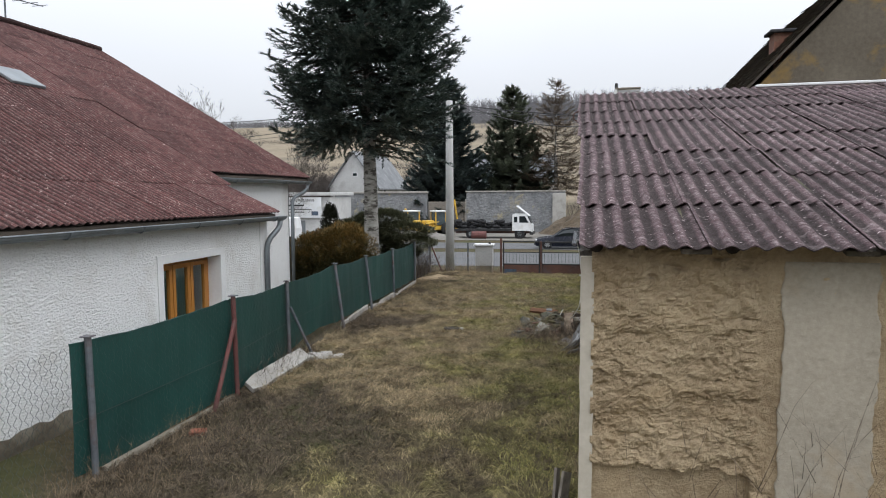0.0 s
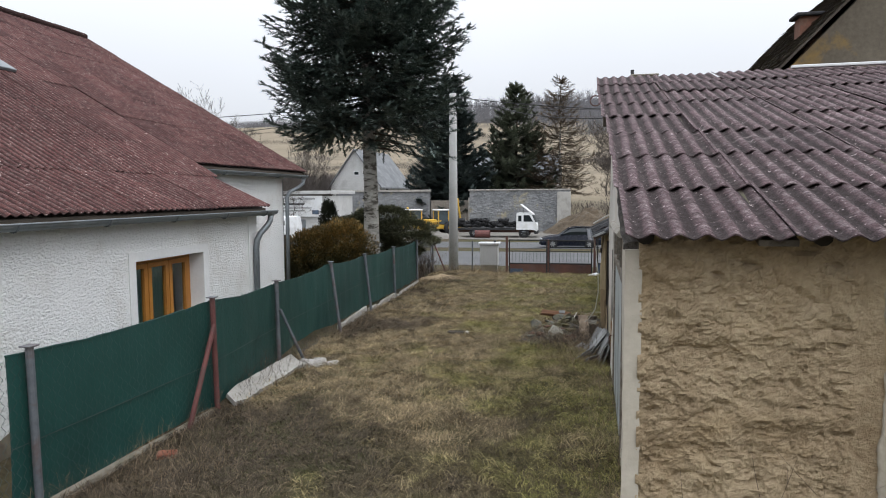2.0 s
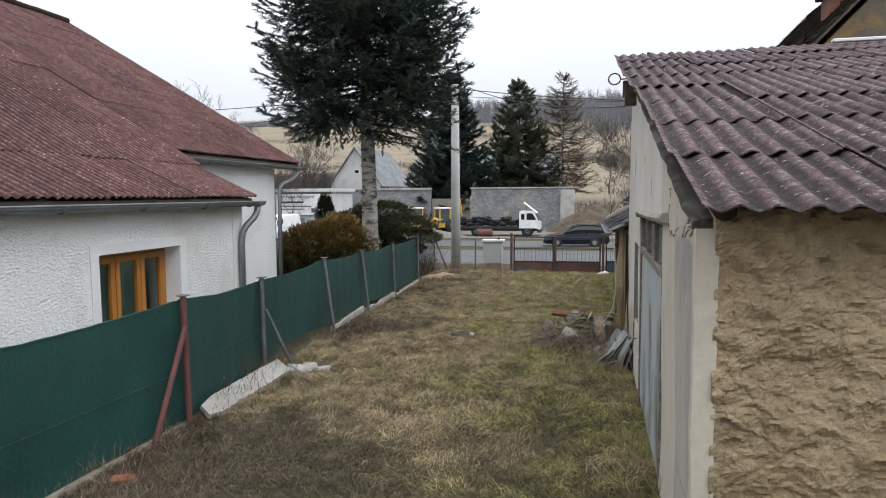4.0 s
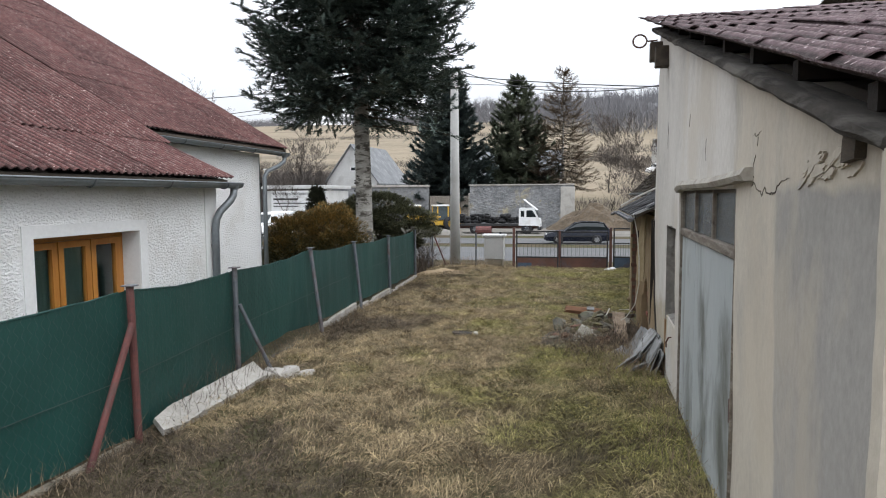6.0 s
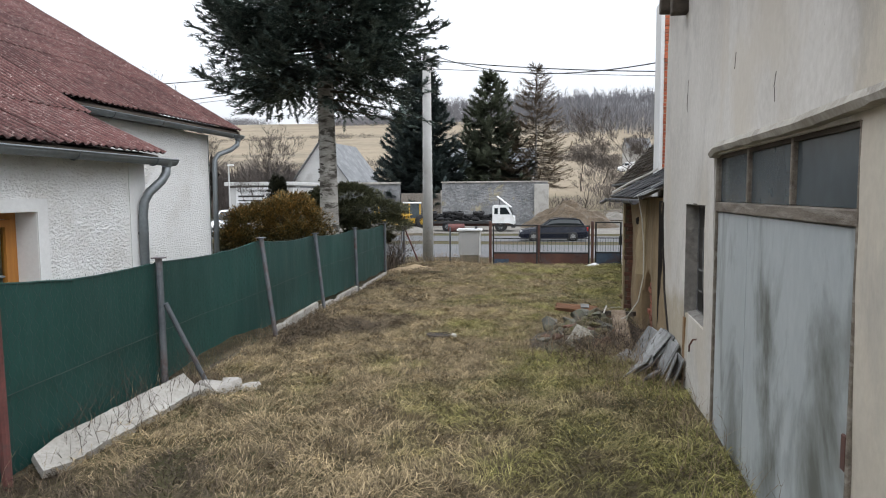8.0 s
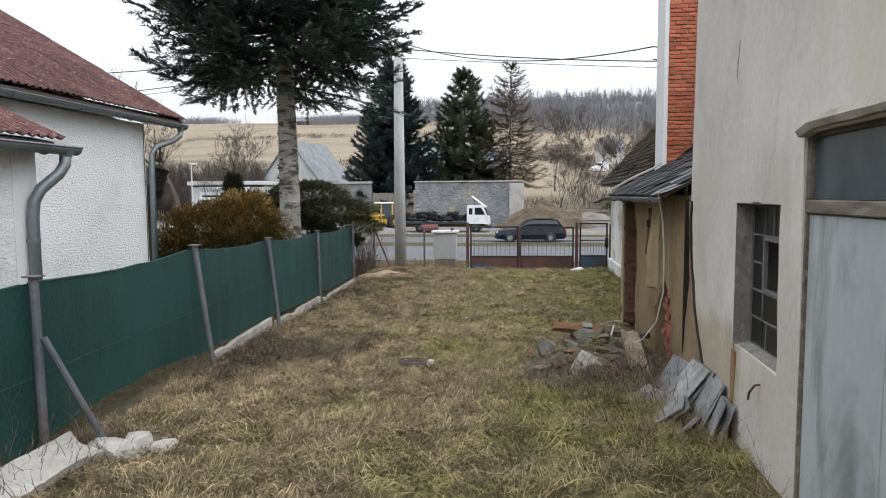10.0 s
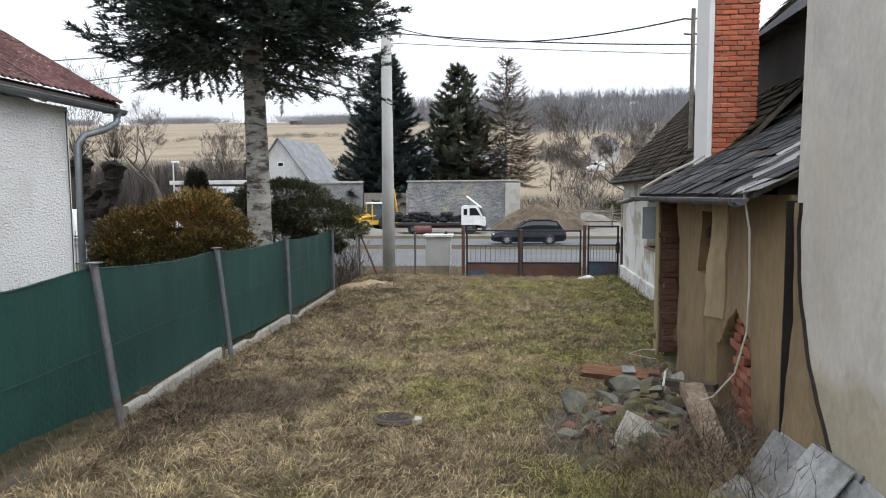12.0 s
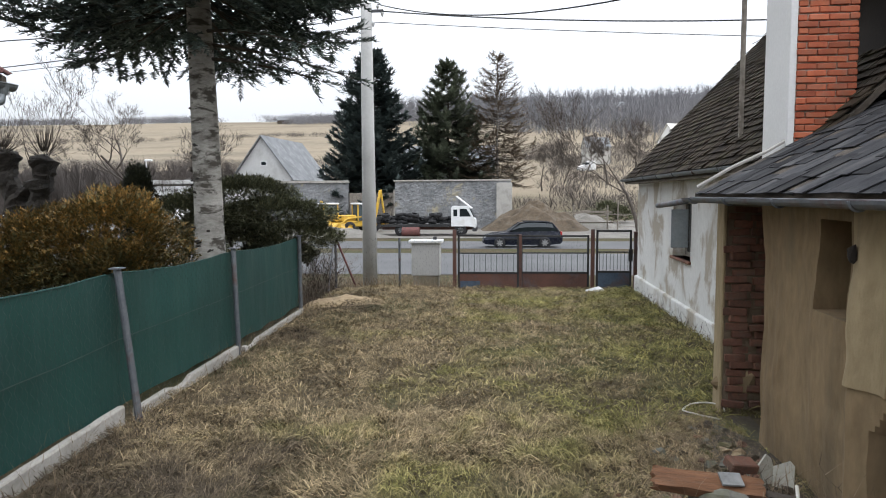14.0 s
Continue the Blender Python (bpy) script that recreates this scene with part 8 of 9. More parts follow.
part("shutter", boxbm(-26.3, -23.6, 69.9, 69.97, -1.0, 0.5), M["zinc"], garage)
sign = part("company_board", boxbm(-26.0, -22.0, 69.7, 69.8, 0.75, 2.52), M["white_paint"], garage, "white board with dark lettering")


def lettering(text, size, m, mat, parent, name="lettering"):
    cu = bpy.data.curves.new(name, "FONT")
    cu.body, cu.size, cu.extrude = text, size, 0.006
    tmp = bpy.data.objects.new(name, cu)
    scene.collection.objects.link(tmp)
    bpy.context.view_layer.update()
    me = bpy.data.meshes.new_from_object(tmp.evaluated_get(bpy.context.evaluated_depsgraph_get()))
    bpy.data.objects.remove(tmp)
    me.materials.clear()
    me.materials.append(mat)
    ob = new(name, me)
    ob.parent = parent
    ob.matrix_basis = m
    return ob


lettering("AUTOSERVIS PNEUSERVIS", 0.285, pose(-25.85, 69.68, 2.15, 90, 0, 0), M["black"], sign)
for k, (x0, x1, z) in enumerate(((-25.8, -23.6, 1.75), (-25.8, -22.9, 1.45), (-25.8, -23.6, 1.2))):
    part("text_bar", boxbm(x0, x1, 69.67, 69.69, z, z + (0.14 if k == 0 else 0.07)), M["black"], sign)
part("blue_mark", boxbm(-22.9, -22.3, 69.67, 69.69, 0.95, 1.3), M["blue_rust"], sign)

rail_fence = thing("iron_railing", "black iron railing with a timber gate post", "fence", Matrix.Translation((-0.2, 0.23, 0.05)) @ Matrix.Diagonal((1, 0.757, 1, 1)))
for k in range(60):
    part("bar", tubebm([(-17.5 + k * 0.13, 36.6, -0.5), (-17.5 + k * 0.13, 36.6, 0.95)], 0.011, 5), M["black"], rail_fence)
for z in (-0.15, 0.75):
    part("rail", boxbm(-17.6, -9.7, 36.58, 36.62, z, z + 0.04), M["black"], rail_fence)
part("gate_post", boxbm(-12.9, -12.55, 35.2, 35.5, -0.5, 1.15, bevel=0.02), M["wood_dark"], rail_fence, "broad dark timber post")
mesh_gate = thing("field_gate", "tall wire-mesh field gate beyond the road", "gate", far_plan(76))
for x in (6.2, 8.6, 11.0):
    part("post", tubebm([(x, 76, -1.2), (x, 76, 1.3)], 0.05, 6), M["wood_grey"], mesh_gate)
for z in (-0.6, 0.3, 1.25):
    part("rail", tubebm([(6.2, 76, z), (11.0, 76, z)], 0.02, 5), M["wood_grey"], mesh_gate)
van("parked_van", "white car parked on the hillside", far_pose(12.9, 172, 5.4, 0, 0, 10), 3.4)

# ---- far trees ----
conifer("dark_spruce", "dense dark spruce behind the yard wall", -15.02, 73.4, -0.89, 0.87, 16.6, 5.74, M["spruce_dark"], M["bark_dark"], 61, 0.26, whorl_gap=0.36, per=13, twig=0.5, width=0.34, sag=0.45, needles=4, power=0.68, reach_var=(0.8, 1.06))
conifer("green_spruce", "drooping green spruce behind the yard wall", -8.07, 77.6, -0.75, 1.53, 15.9, 5.89, M["spruce"], M["bark_dark"], 62, 0.26, whorl_gap=0.42, per=12, twig=0.5, width=0.30, sag=0.75, needles=4, power=0.65, reach_var=(0.7, 1.05))
conifer("bare_larch", "leafless brown larch behind the yard wall", -3.05, 76.7, -0.76, 4.36, 16.4, 4.25, M["needle_brown"], M["bark"], 63, 0.20, whorl_gap=0.42, per=12, twig=0.5, width=0.13, sag=0.35, needles=5, density=0.95, power=0.6)


def pollard(name, label, x, y, z0):
    """A gnarled trunk that forks into thick arms with swollen heads, each bearing a tuft of whips."""
    tree = thing(name, label, "tree", Matrix.Translation((x, y, z0)))
    rng = random.Random(71)

    def gnarl(bm, k):
        for q in bm.verts:
            n_ = Vector((noise.noise(q.co * 3.2), noise.noise(q.co * 3.2 + Vector((9, 0, 0))), 0.6 * noise.noise(q.co * 3.2 + Vector((0, 9, 0)))))
            n2 = Vector((noise.noise(q.co * 9), noise.noise(q.co * 9 + Vector((9, 0, 0))), 0))
            q.co += n_ * k + n2 * k * 0.8
        return bm

    def limb(pts, rad):
        fine, fr = [], []
        for (p, r), (q, s) in zip(zip(pts, rad), zip(pts[1:], rad[1:])):
            for k in range(6):
                fine.append(Vector(p).lerp(Vector(q), k / 6))
                fr.append(r + (s - r) * k / 6)
        return gnarl(tubebm(fine + [Vector(pts[-1])], fr + [rad[-1]], 12), 0.10)
    part("trunk", limb([(-0.1, 0, -0.2), (-0.2, 0, 0.8), (-0.3, 0, 1.55), (-0.35, 0, 1.9)], [0.36, 0.29, 0.27, 0.25]), M["pollard_bark"], tree, "gnarled black trunk")
    for pts, rad in (([(-0.3, 0, 1.6), (-0.55, 0.05, 2.2), (-0.72, 0.1, 2.7), (-0.70, 0.1, 3.0), (-0.70, 0.1, 3.15)], [0.23, 0.22, 0.21, 0.28, 0.10]),
                     ([(-0.25, 0, 1.6), (0.1, -0.05, 2.0), (0.28, -0.05, 2.45), (0.26, -0.05, 2.85), (0.30, -0.05, 3.02)], [0.20, 0.19, 0.18, 0.27, 0.10]),
                     ([(-0.35, 0, 2.05), (-0.1, 0.05, 2.35), (0.06, 0.1, 2.4)], [0.13, 0.12, 0.09])):
        part("arm", limb(pts, rad), M["pollard_bark"], tree)
    for hx, hz in ((-0.70, 3.0), (0.27, 2.9)):
        sl = []
        for k in range(120):
            a, el = rng.uniform(0, 6.28), rng.uniform(0.15, 1.45)
            d = Vector((math.cos(a) * math.cos(el), math.sin(a) * math.cos(el), math.sin(el)))
            q = Vector((hx, 0, hz)) + d * 0.2
            for s in range(4):
                e = q + d * rng.uniform(0.12, 0.24)
                w = Vector((rng.gauss(0, 1), rng.gauss(0, 1), 0)).normalized() * 0.010 * (1 - s * 0.2)
                sl += [(q - w, q + w, e), (q + w, e + w * 0.7, e)]
                q, d = e, (d + Vector((rng.gauss(0, 0.10), rng.gauss(0, 0.10), 0.12))).normalized()
        ob = new("whip_tuft", tri_mesh("whip_tuft", sl, M["twig"]))
        ob.parent = tree
    return tree


pollard("pollarded_tree", "pollarded old tree with knobbly heads and thin whips", -12.2, 23.7, 0.0)
bare_tree("bare_tree", "leafless spreading garden tree", -37.25, 70.9, -0.90, 19.6, 81, M["twig"], 0.34, 7, 0.58, 0.022, n_child=(2, 4))
street_lamp = thing("street_lamp", "slim pale street lamp in the garage yard", "street lamp", far_pose(-25.1, 66, -1.0))
part("pole", tubebm([(0, 0, -0.1), (0, 0, 5.6)], [0.07, 0.05], 8), M["concrete_pole"], street_lamp)
part("lamp_head", boxbm(-0.1, 0.45, -0.09, 0.09, 5.58, 5.70, bevel=0.03), M["white_paint"], street_lamp)
bare_tree("bare_tree", "leafless spreading garden tree", -26.82, 57.0, -0.99, 6.5, 82, M["twig"], 0.10, 6, 0.5, 0.010)
bare_tree("bare_tree", "leafless spreading garden tree", -45.95, 68.3, -0.92, 17.4, 83, M["twig"], 0.24, 6, 0.5, 0.026, n_child=(2, 4))
bare_tree("bare_tree", "leafless spreading garden tree", -33.48, 80.1, -0.74, 16.4, 84, M["twig"], 0.24, 6, 0.5, 0.026, n_child=(2, 4))
bare_tree("bare_shrub", "leafless shrub beside the soil heap", 1.96, 76.7, -0.76, 7.6, 85, M["twig"], 0.12, 6, 0.55, 0.014, category="shrub")
bare_tree("bare_tree", "leafless apple tree on the slope", 6.75, 100.2, -0.07, 8.7, 86, M["twig"], 0.16, 6, 0.5, 0.016)
bare_tree("bare_tree", "leafless tall tree on the slope", 14.80, 125.4, 3.35, 14.2, 87, M["twig"], 0.22, 6, 0.45, 0.02)
bare_tree("bare_tree", "leafless tree beside the road", 4.67, 37.3, -0.67, 6.5, 88, M["twig"], 0.09, 6, 0.6, 0.007)
bare_tree("bare_tree", "leafless tree beyond the old house", 13.49, 59.9, -0.97, 13.1, 89, M["twig"], 0.2, 7, 0.5, 0.012)
bare_tree("bare_tree", "leafless tree on the slope", 23.60, 108.6, 1.50, 13.1, 90, M["twig"], 0.2, 6, 0.5, 0.018)
bare_tree("bare_tree", "tall leafless tree beyond the old house", 7.6, 60.0, -0.95, 14.5, 92, M["twig"], 0.17, 7, 0.42, 0.014)
for k_, (tx, ty, th) in enumerate(((3.5, 118.0, 9.5), (12.5, 138.0, 10.5), (18.0, 150.0, 12.0), (22.5, 140.0, 11.0), (8.0, 130.0, 8.0), (27.0, 165.0, 13.0))):
    bare_tree("bare_tree", "leafless tree on the slope", tx, ty, gz(tx, ty) - 0.2, th, 120 + k_, M["twig"], 0.17, 7, 0.5, 0.020)
bare_tree("bare_tree", "leafless tree on the slope", 9.73, 159.0, 7.91, 9.8, 91, M["twig"], 0.18, 6, 0.5, 0.022)
shrub("dark_thicket", "dark evergreen thicket behind the timber", 7.8, 76.7, -0.76, [(0, 0, 1.0, 1.6, 1.2, 0.9), (1.2, 0, 0.7, 1.1, 1.0, 0.7)], M["juniper"], 92, 900, 0.35, 0.5, 0.14, wide=4)


def far_wood(name, label, spots, seed, mat, h0, h1, tufts, width, hedge=False):
    """Bare trees or scrub at a distance: trunk slivers with rising branch slivers."""
    rng = random.Random(seed)
    out = []
    for x, y in spots:
        x, y, _ = afar(x, y, 0)
        z, h = gz(x, y) - 0.3, rng.uniform(h0, h1) * 1.09
        lean = Vector((rng.gauss(0, 0.05), rng.gauss(0, 0.05), 1)).normalized()
        base = Vector((x, y, z))
        top = base + lean * h
        if not hedge:
            w = Vector((width, 0, 0)) * rng.uniform(0.4, 0.8)
            out += [(base - w, base + w, top), (base - w * 0.6 + Vector((0, 0, 0)), base + w * 0.6, base + lean * h * 0.9)]
        for k in range(tufts):
            s = rng.uniform(0.05 if hedge else 0.35, 0.95)
            q = base + lean * (h * s) if not hedge else base + Vector((rng.gauss(0, h * 0.35), rng.gauss(0, h * 0.3), h * s * 0.5))
            ln = h * rng.uniform(0.16, 0.40) * (1.25 - s * 0.6)
            d = Vector((rng.gauss(0, 0.5), rng.gauss(0, 0.5), rng.uniform(0.5, 1.2))).normalized()
            w = Vector((1, 0, 0)) * width * rng.uniform(0.28, 0.6)
            out.append((q - w, q + w, q + d * ln))
    ob = new(name, tri_mesh(name, out, mat))
    return tagged(ob, label, "woodland", kind="stuff")


rng = random.Random(99)
spots = []
for k in range(4400):
    x = rng.uniform(-460, 330)
    y = rng.uniform(600, 760) if x > -120 else rng.uniform(650, 760)
    if x < -100 and (noise.noise((x * 0.022, y * 0.01, 0)) < 0.0 or y > 690):
        continue
    spots.append((x, y))
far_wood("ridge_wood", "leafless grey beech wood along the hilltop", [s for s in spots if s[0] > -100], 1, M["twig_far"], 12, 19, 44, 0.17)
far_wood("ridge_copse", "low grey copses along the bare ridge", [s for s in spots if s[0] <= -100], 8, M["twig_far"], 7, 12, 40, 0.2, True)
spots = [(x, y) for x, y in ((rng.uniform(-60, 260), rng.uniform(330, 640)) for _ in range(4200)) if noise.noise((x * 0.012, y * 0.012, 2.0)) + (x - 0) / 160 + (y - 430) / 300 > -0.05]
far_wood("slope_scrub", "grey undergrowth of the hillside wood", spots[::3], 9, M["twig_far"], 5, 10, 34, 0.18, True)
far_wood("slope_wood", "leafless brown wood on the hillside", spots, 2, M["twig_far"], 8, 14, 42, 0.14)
spots = [(rng.uniform(-130, 90), rng.gauss(130, 14)) for _ in range(1700)]
far_wood("field_hedge", "bare brown scrub at the foot of the field", [s for s in spots if s[1] > 106 and not (-6 < s[0] < 22 and s[1] > 118)], 3, M["scrub"], 2.2, 5.0, 80, 0.06, True)
spots = [(rng.uniform(-190, 10), 235 + rng.gauss(0, 5) + 0.06 * (60 + 0)) for _ in range(210)] + [(rng.uniform(-260, -20), 430 + rng.gauss(0, 5)) for _ in range(160)]
far_wood("field_hedge", "bare hedgerows between the tan fields", spots, 4, M["scrub"], 2.5, 5.5, 40, 0.10, True)
spots = [s for s in ((rng.uniform(-75, -15), rng.uniform(88, 112)) for _ in range(2000)) if not (-30.0 < s[0] < -14)]
far_wood("bare_thicket", "leafless thicket behind the gardens", spots, 5, M["scrub"], 2.8, 6.2, 80, 0.06)
spots = [s for s in ((rng.uniform(-150, -20), rng.uniform(118, 190)) for _ in range(1500)) if noise.noise((s[0] * 0.05, s[1] * 0.05, 7.0)) > 0.05]
far_wood("bare_thicket", "patches of leafless scrub low on the field", spots, 15, M["scrub"], 2.5, 6.0, 60, 0.06, True)
spots = [(rng.uniform(6, 90), rng.uniform(105, 300)) for _ in range(620)]
far_wood("bare_thicket", "leafless thicket on the slope", spots, 6, M["scrub"], 2, 5, 70, 0.05, True)
spots = [(rng.uniform(-150, 300), rng.uniform(585, 625)) for _ in range(1600)]
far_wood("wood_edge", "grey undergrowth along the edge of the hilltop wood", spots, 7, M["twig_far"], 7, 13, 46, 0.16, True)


# ---- rubble, planks and stacked slates by the lean-to ----
rng = random.Random(17)
PILE = "rubble heap by the lean-to"
heap("rubble_mound", "low mound of soil and rubble by the lean-to", -0.62, 13.70, 1.10, 1.12, 0.50, M["dark_soil"], 4.0)
M["stone_moss"] = surface("mossy_olive_fieldstone", (0.060, 0.052, 0.026), (0.155, 0.135, 0.082), 4, 22, 0.95, stain=(0.10, 0.105, 0.02), stain_amt=0.8, stain_scale=6, bump_s=0.8, bump_d=0.02, objrand=0.35)
for k in range(230):
    a, r = rng.uniform(0, 6.28), rng.random() ** 0.6
    x, y = -0.70 + 0.70 * r * math.cos(a), 13.67 + 0.85 * r * math.sin(a)
    s = rng.uniform(0.04, 0.13)
    z = gz(x, y) + 0.46 * (1 - r) ** 0.75 + s * 0.25 - 0.03
    brick_like = k % 9 == 0
    solo("rubble_stone", rock(bmesh.new(), (0, 0, 0), s, 100 + k, (1.35, 0.9, rng.uniform(0.3, 0.65)), rng.uniform(0, 3)), M["brick_old"] if brick_like else M["stone_moss"] if k % 5 < 3 else M["stone"],
         "broken red brick in the rubble" if brick_like else "grey-green fieldstone in the rubble", "stone", Matrix.Translation((x, y, z)) @ Matrix.Rotation(rng.uniform(-0.5, 0.5), 4, "X"), PILE)
for x, y, z, s, sq in ((-1.30, 13.87, 0.24, 0.24, (1.1, 0.9, 0.7)), (-1.00, 13.82, 0.30, 0.20, (1.3, 0.8, 0.5)), (-0.83, 14.05, 0.36, 0.24, (1.5, 0.9, 0.55)), (-1.14, 13.55, 0.20, 0.20, (1.3, 0.9, 0.45)),
                       (-1.36, 13.45, 0.12, 0.2, (1.1, 0.8, 0.5)), (-0.70, 13.75, 0.38, 0.18, (1.2, 0.9, 0.6)), (-1.10, 13.2, 0.10, 0.21, (1.5, 0.8, 0.35)), (-0.92, 13.62, 0.26, 0.17, (1.3, 0.8, 0.5)), (-0.62, 13.45, 0.32, 0.2, (1.2, 1.0, 0.6))):
    solo("field_stone", rock(bmesh.new(), (0, 0, 0), s * 0.78, int(s * 1000 + x * 77), sq, x), M["stone"], "large flat grey-green fieldstone", "stone", Matrix.Translation((x, y, z)), PILE)
M["flat_conc"] = surface("pale_flat_stone", (0.34, 0.33, 0.28), (0.46, 0.44, 0.38), 4, 30, 0.95, stain=(0.24, 0.24, 0.16), bump_s=0.3, bump_d=0.006)
solo("stone_slab", boxbm(-0.20, 0.20, -0.16, 0.16, -0.022, 0.022, bevel=0.008), M["flat_conc"], "tilted pale stone slab before the rubble", "slab", pose(-0.84, 13.14, 0.20, 42, 22, -18))
solo("stone_slab", boxbm(-0.14, 0.14, -0.10, 0.10, -0.03, 0.03, bevel=0.012), M["stone_moss"], "mossy stone slab lying in the grass", "slab", pose(-1.20, 12.85, 0.11, 10, 4, 10))
plank_bm = boxbm(-0.29, 0.29, -0.07, 0.07, -0.028, 0.028)
bmesh.ops.subdivide_edges(plank_bm, edges=plank_bm.edges[:], cuts=6, use_grid_fill=True)
for q in plank_bm.verts:
    q.co += Vector((0.05 * noise.noise((q.co.y * 30, q.co.z * 40, 1.0)) * (abs(q.co.x) > 0.28), 0.014 * noise.noise(q.co * 11), 0.012 * noise.noise((q.co.x * 5, q.co.y * 24, 4.0))))
solo("rotten_plank", plank_bm, M["wood_old"], "rotten orange plank across the rubble", "plank", pose(-0.92, 14.12, 0.45, 22, 3, -6))
solo("slate_scrap", boxbm(-0.06, 0.06, -0.045, 0.045, -0.006, 0.006), M["slate_pale"], "small pale slate scrap on the plank", "slate", pose(-0.80, 14.10, 0.495, 24, 3, 4))
solo("stick", tubebm([(-0.68, 13.42, 0.26), (-0.58, 13.72, 0.40), (-0.50, 13.98, 0.52)], 0.010, 6), M["cable"], "pale straight stick propped on the rubble", "stick")
bp = boxbm(-0.09, 0.09, -0.42, 0.42, -0.03, 0.03)
bmesh.ops.subdivide_edges(bp, edges=bp.edges[:], cuts=7, use_grid_fill=True)
for q in bp.verts:
    q.co += Vector((0.02 * noise.noise(q.co * 9), 0, 0.03 * noise.noise(q.co * 7 + Vector((3, 0, 0)))))
solo("rotten_beam", bp, M["rotten"], "pale rotting timber leaning on the rubble", "beam", pose(-0.36, 13.22, 0.33, 24, 0, 3))
bm = boxbm(-0.04, 0.04, -0.4, 0.4, -0.03, 0.03)
solo("old_beam", bm, M["wood_dark"], "dark timber lying in the rubble", "beam", pose(-0.45, 13.95, 0.42, -6, 0, 50))
solo("foil_scrap", rock(bmesh.new(), (-0.66, 12.88, 0.08), 0.055, 7, (1.3, 1, 0.7), 0), M["alloy"], "crumpled silver foil in the grass", "scrap")
heap("debris_bank", "bank of dark soil and litter along the lean-to wall", -0.20, 15.35, 0.50, 1.55, 0.15, M["dark_soil"], 6.0)
FOOT = "debris along the lean-to wall"
for k in range(90):
    y = rng.uniform(14.2, 16.5)
    x = -0.12 - abs(rng.gauss(0, 0.30)) * (1.6 if y < 15.1 else 0.9)
    s = rng.uniform(0.025, 0.075) * (1.5 if y < 14.9 else 1.0)
    solo("rubble_stone", rock(bmesh.new(), (0, 0, 0), s, 400 + k, (1.3, 0.95, rng.uniform(0.4, 0.75)), rng.uniform(0, 3)), M[("brick_old", "stone_moss", "stone", "dark_soil", "rough_wall")[k % 5]],
         ("dark red brick shard", "mossy olive fieldstone", "grey-green fieldstone", "dark clod of soil", "tawny lump of fallen clay")[k % 5] + " in the debris", "stone",
         Matrix.Translation((x, y, gz(x, y) + 0.11 * max(0.0, 1 - math.hypot((x + 0.20) / 0.50, (y - 15.35) / 1.55)) + s * 0.2)) @ Matrix.Rotation(rng.uniform(-0.5, 0.5), 4, "X"), FOOT)
for x, y, z, rx, rz, w_ in ((-0.24, 15.06, 0.17, 70, 28, 0.062), (-0.15, 14.98, 0.17, 76, -34, 0.066), (-0.33, 15.15, 0.12, 45, 50, 0.05)):
    bm = prismbm([(-w_, -0.10), (w_, -0.11), (w_ * 0.9, 0.06), (w_ * 0.4, 0.09), (-w_ * 1.1, 0.03)], "z", -0.008, 0.008)
    solo("slate_scrap", bm, M["flat_conc"], "pale broken slab standing in the debris", "slate", pose(x, y, z, rx, 0, rz), FOOT)
solo("loose_brick", boxbm(-0.10, 0.10, -0.06, 0.06, -0.035, 0.035, bevel=0.008), M["brick_old"], "dull red brick lying in the debris", "brick", pose(-0.44, 14.98, 0.22, 12, 8, 15), FOOT)
rng = random.Random(23)
SLATES = "old roof slabs against the shed"
for k, (x, y, z, rx, ry, rz, w, h) in enumerate(((-0.22, 12.29, 0.30, 0, -58, 12, 0.52, 0.40), (-0.20, 11.94, 0.34, 0, -52, 6, 0.62, 0.44), (-0.42, 11.66, 0.20, 0, -38, -10, 0.50, 0.42), (-0.12, 11.59, 0.28, 0, -64, 2, 0.60, 0.40),
                                                  (-0.50, 12.15, 0.14, 8, -30, 18, 0.44, 0.36), (-0.10, 11.28, 0.24, 0, -70, -4, 0.52, 0.34), (-0.36, 11.35, 0.14, -6, -48, -16, 0.40, 0.34))):
    for j in range(2):
        solo("roof_slab", boxbm(-w / 2, w / 2, -h / 2, h / 2, -0.007, 0.007, bevel=0.003), M["slate_pale"], "grey fibre-cement roof slab leaning in a stack", "slab",
             Matrix.Translation((x + 0.035 * j, y + rng.uniform(-0.02, 0.02), z + rng.uniform(-0.01, 0.01))) @ Euler((radians(rx + rng.uniform(-3, 3)), radians(ry), radians(rz + rng.uniform(-6, 6)))).to_matrix().to_4x4(), SLATES)
bm = tubebm([(-2.92 + 0.17 * math.cos(a), 13.83 + 0.13 * math.sin(a), gz(-2.92, 13.83) + 0.045) for a in steps(0, 6.283, 24)], 0.03, 6)
drain = solo("drain_cover", bm, M["wood_dark"], "dark drain ring raised above the lawn", "drain cover")
# shade of the open drain, painted as a near-black disc above the grass
part("lid", tubebm([(-2.92, 13.83, gz(-2.92, 13.83) - 0.04), (-2.92, 13.83, gz(-2.92, 13.83) + 0.062)], 0.135, 20), M["wood_black"], drain, "near-black disc standing in for the drain's shaded hole")
solo("white_stone", rock(bmesh.new(), (-2.71, 13.80, gz(-2.72, 13.8) + 0.055), 0.07, 5, (0.8, 1, 0.6), 0), M["flat_conc"], "pale stone beside the drain", "stone")
solo("white_stone", rock(bmesh.new(), (0.05, 26.3, -0.2), 0.19, 6, (1.4, 0.9, 0.5), 0), M["white_paint"], "pale flat stone before the gate", "stone")
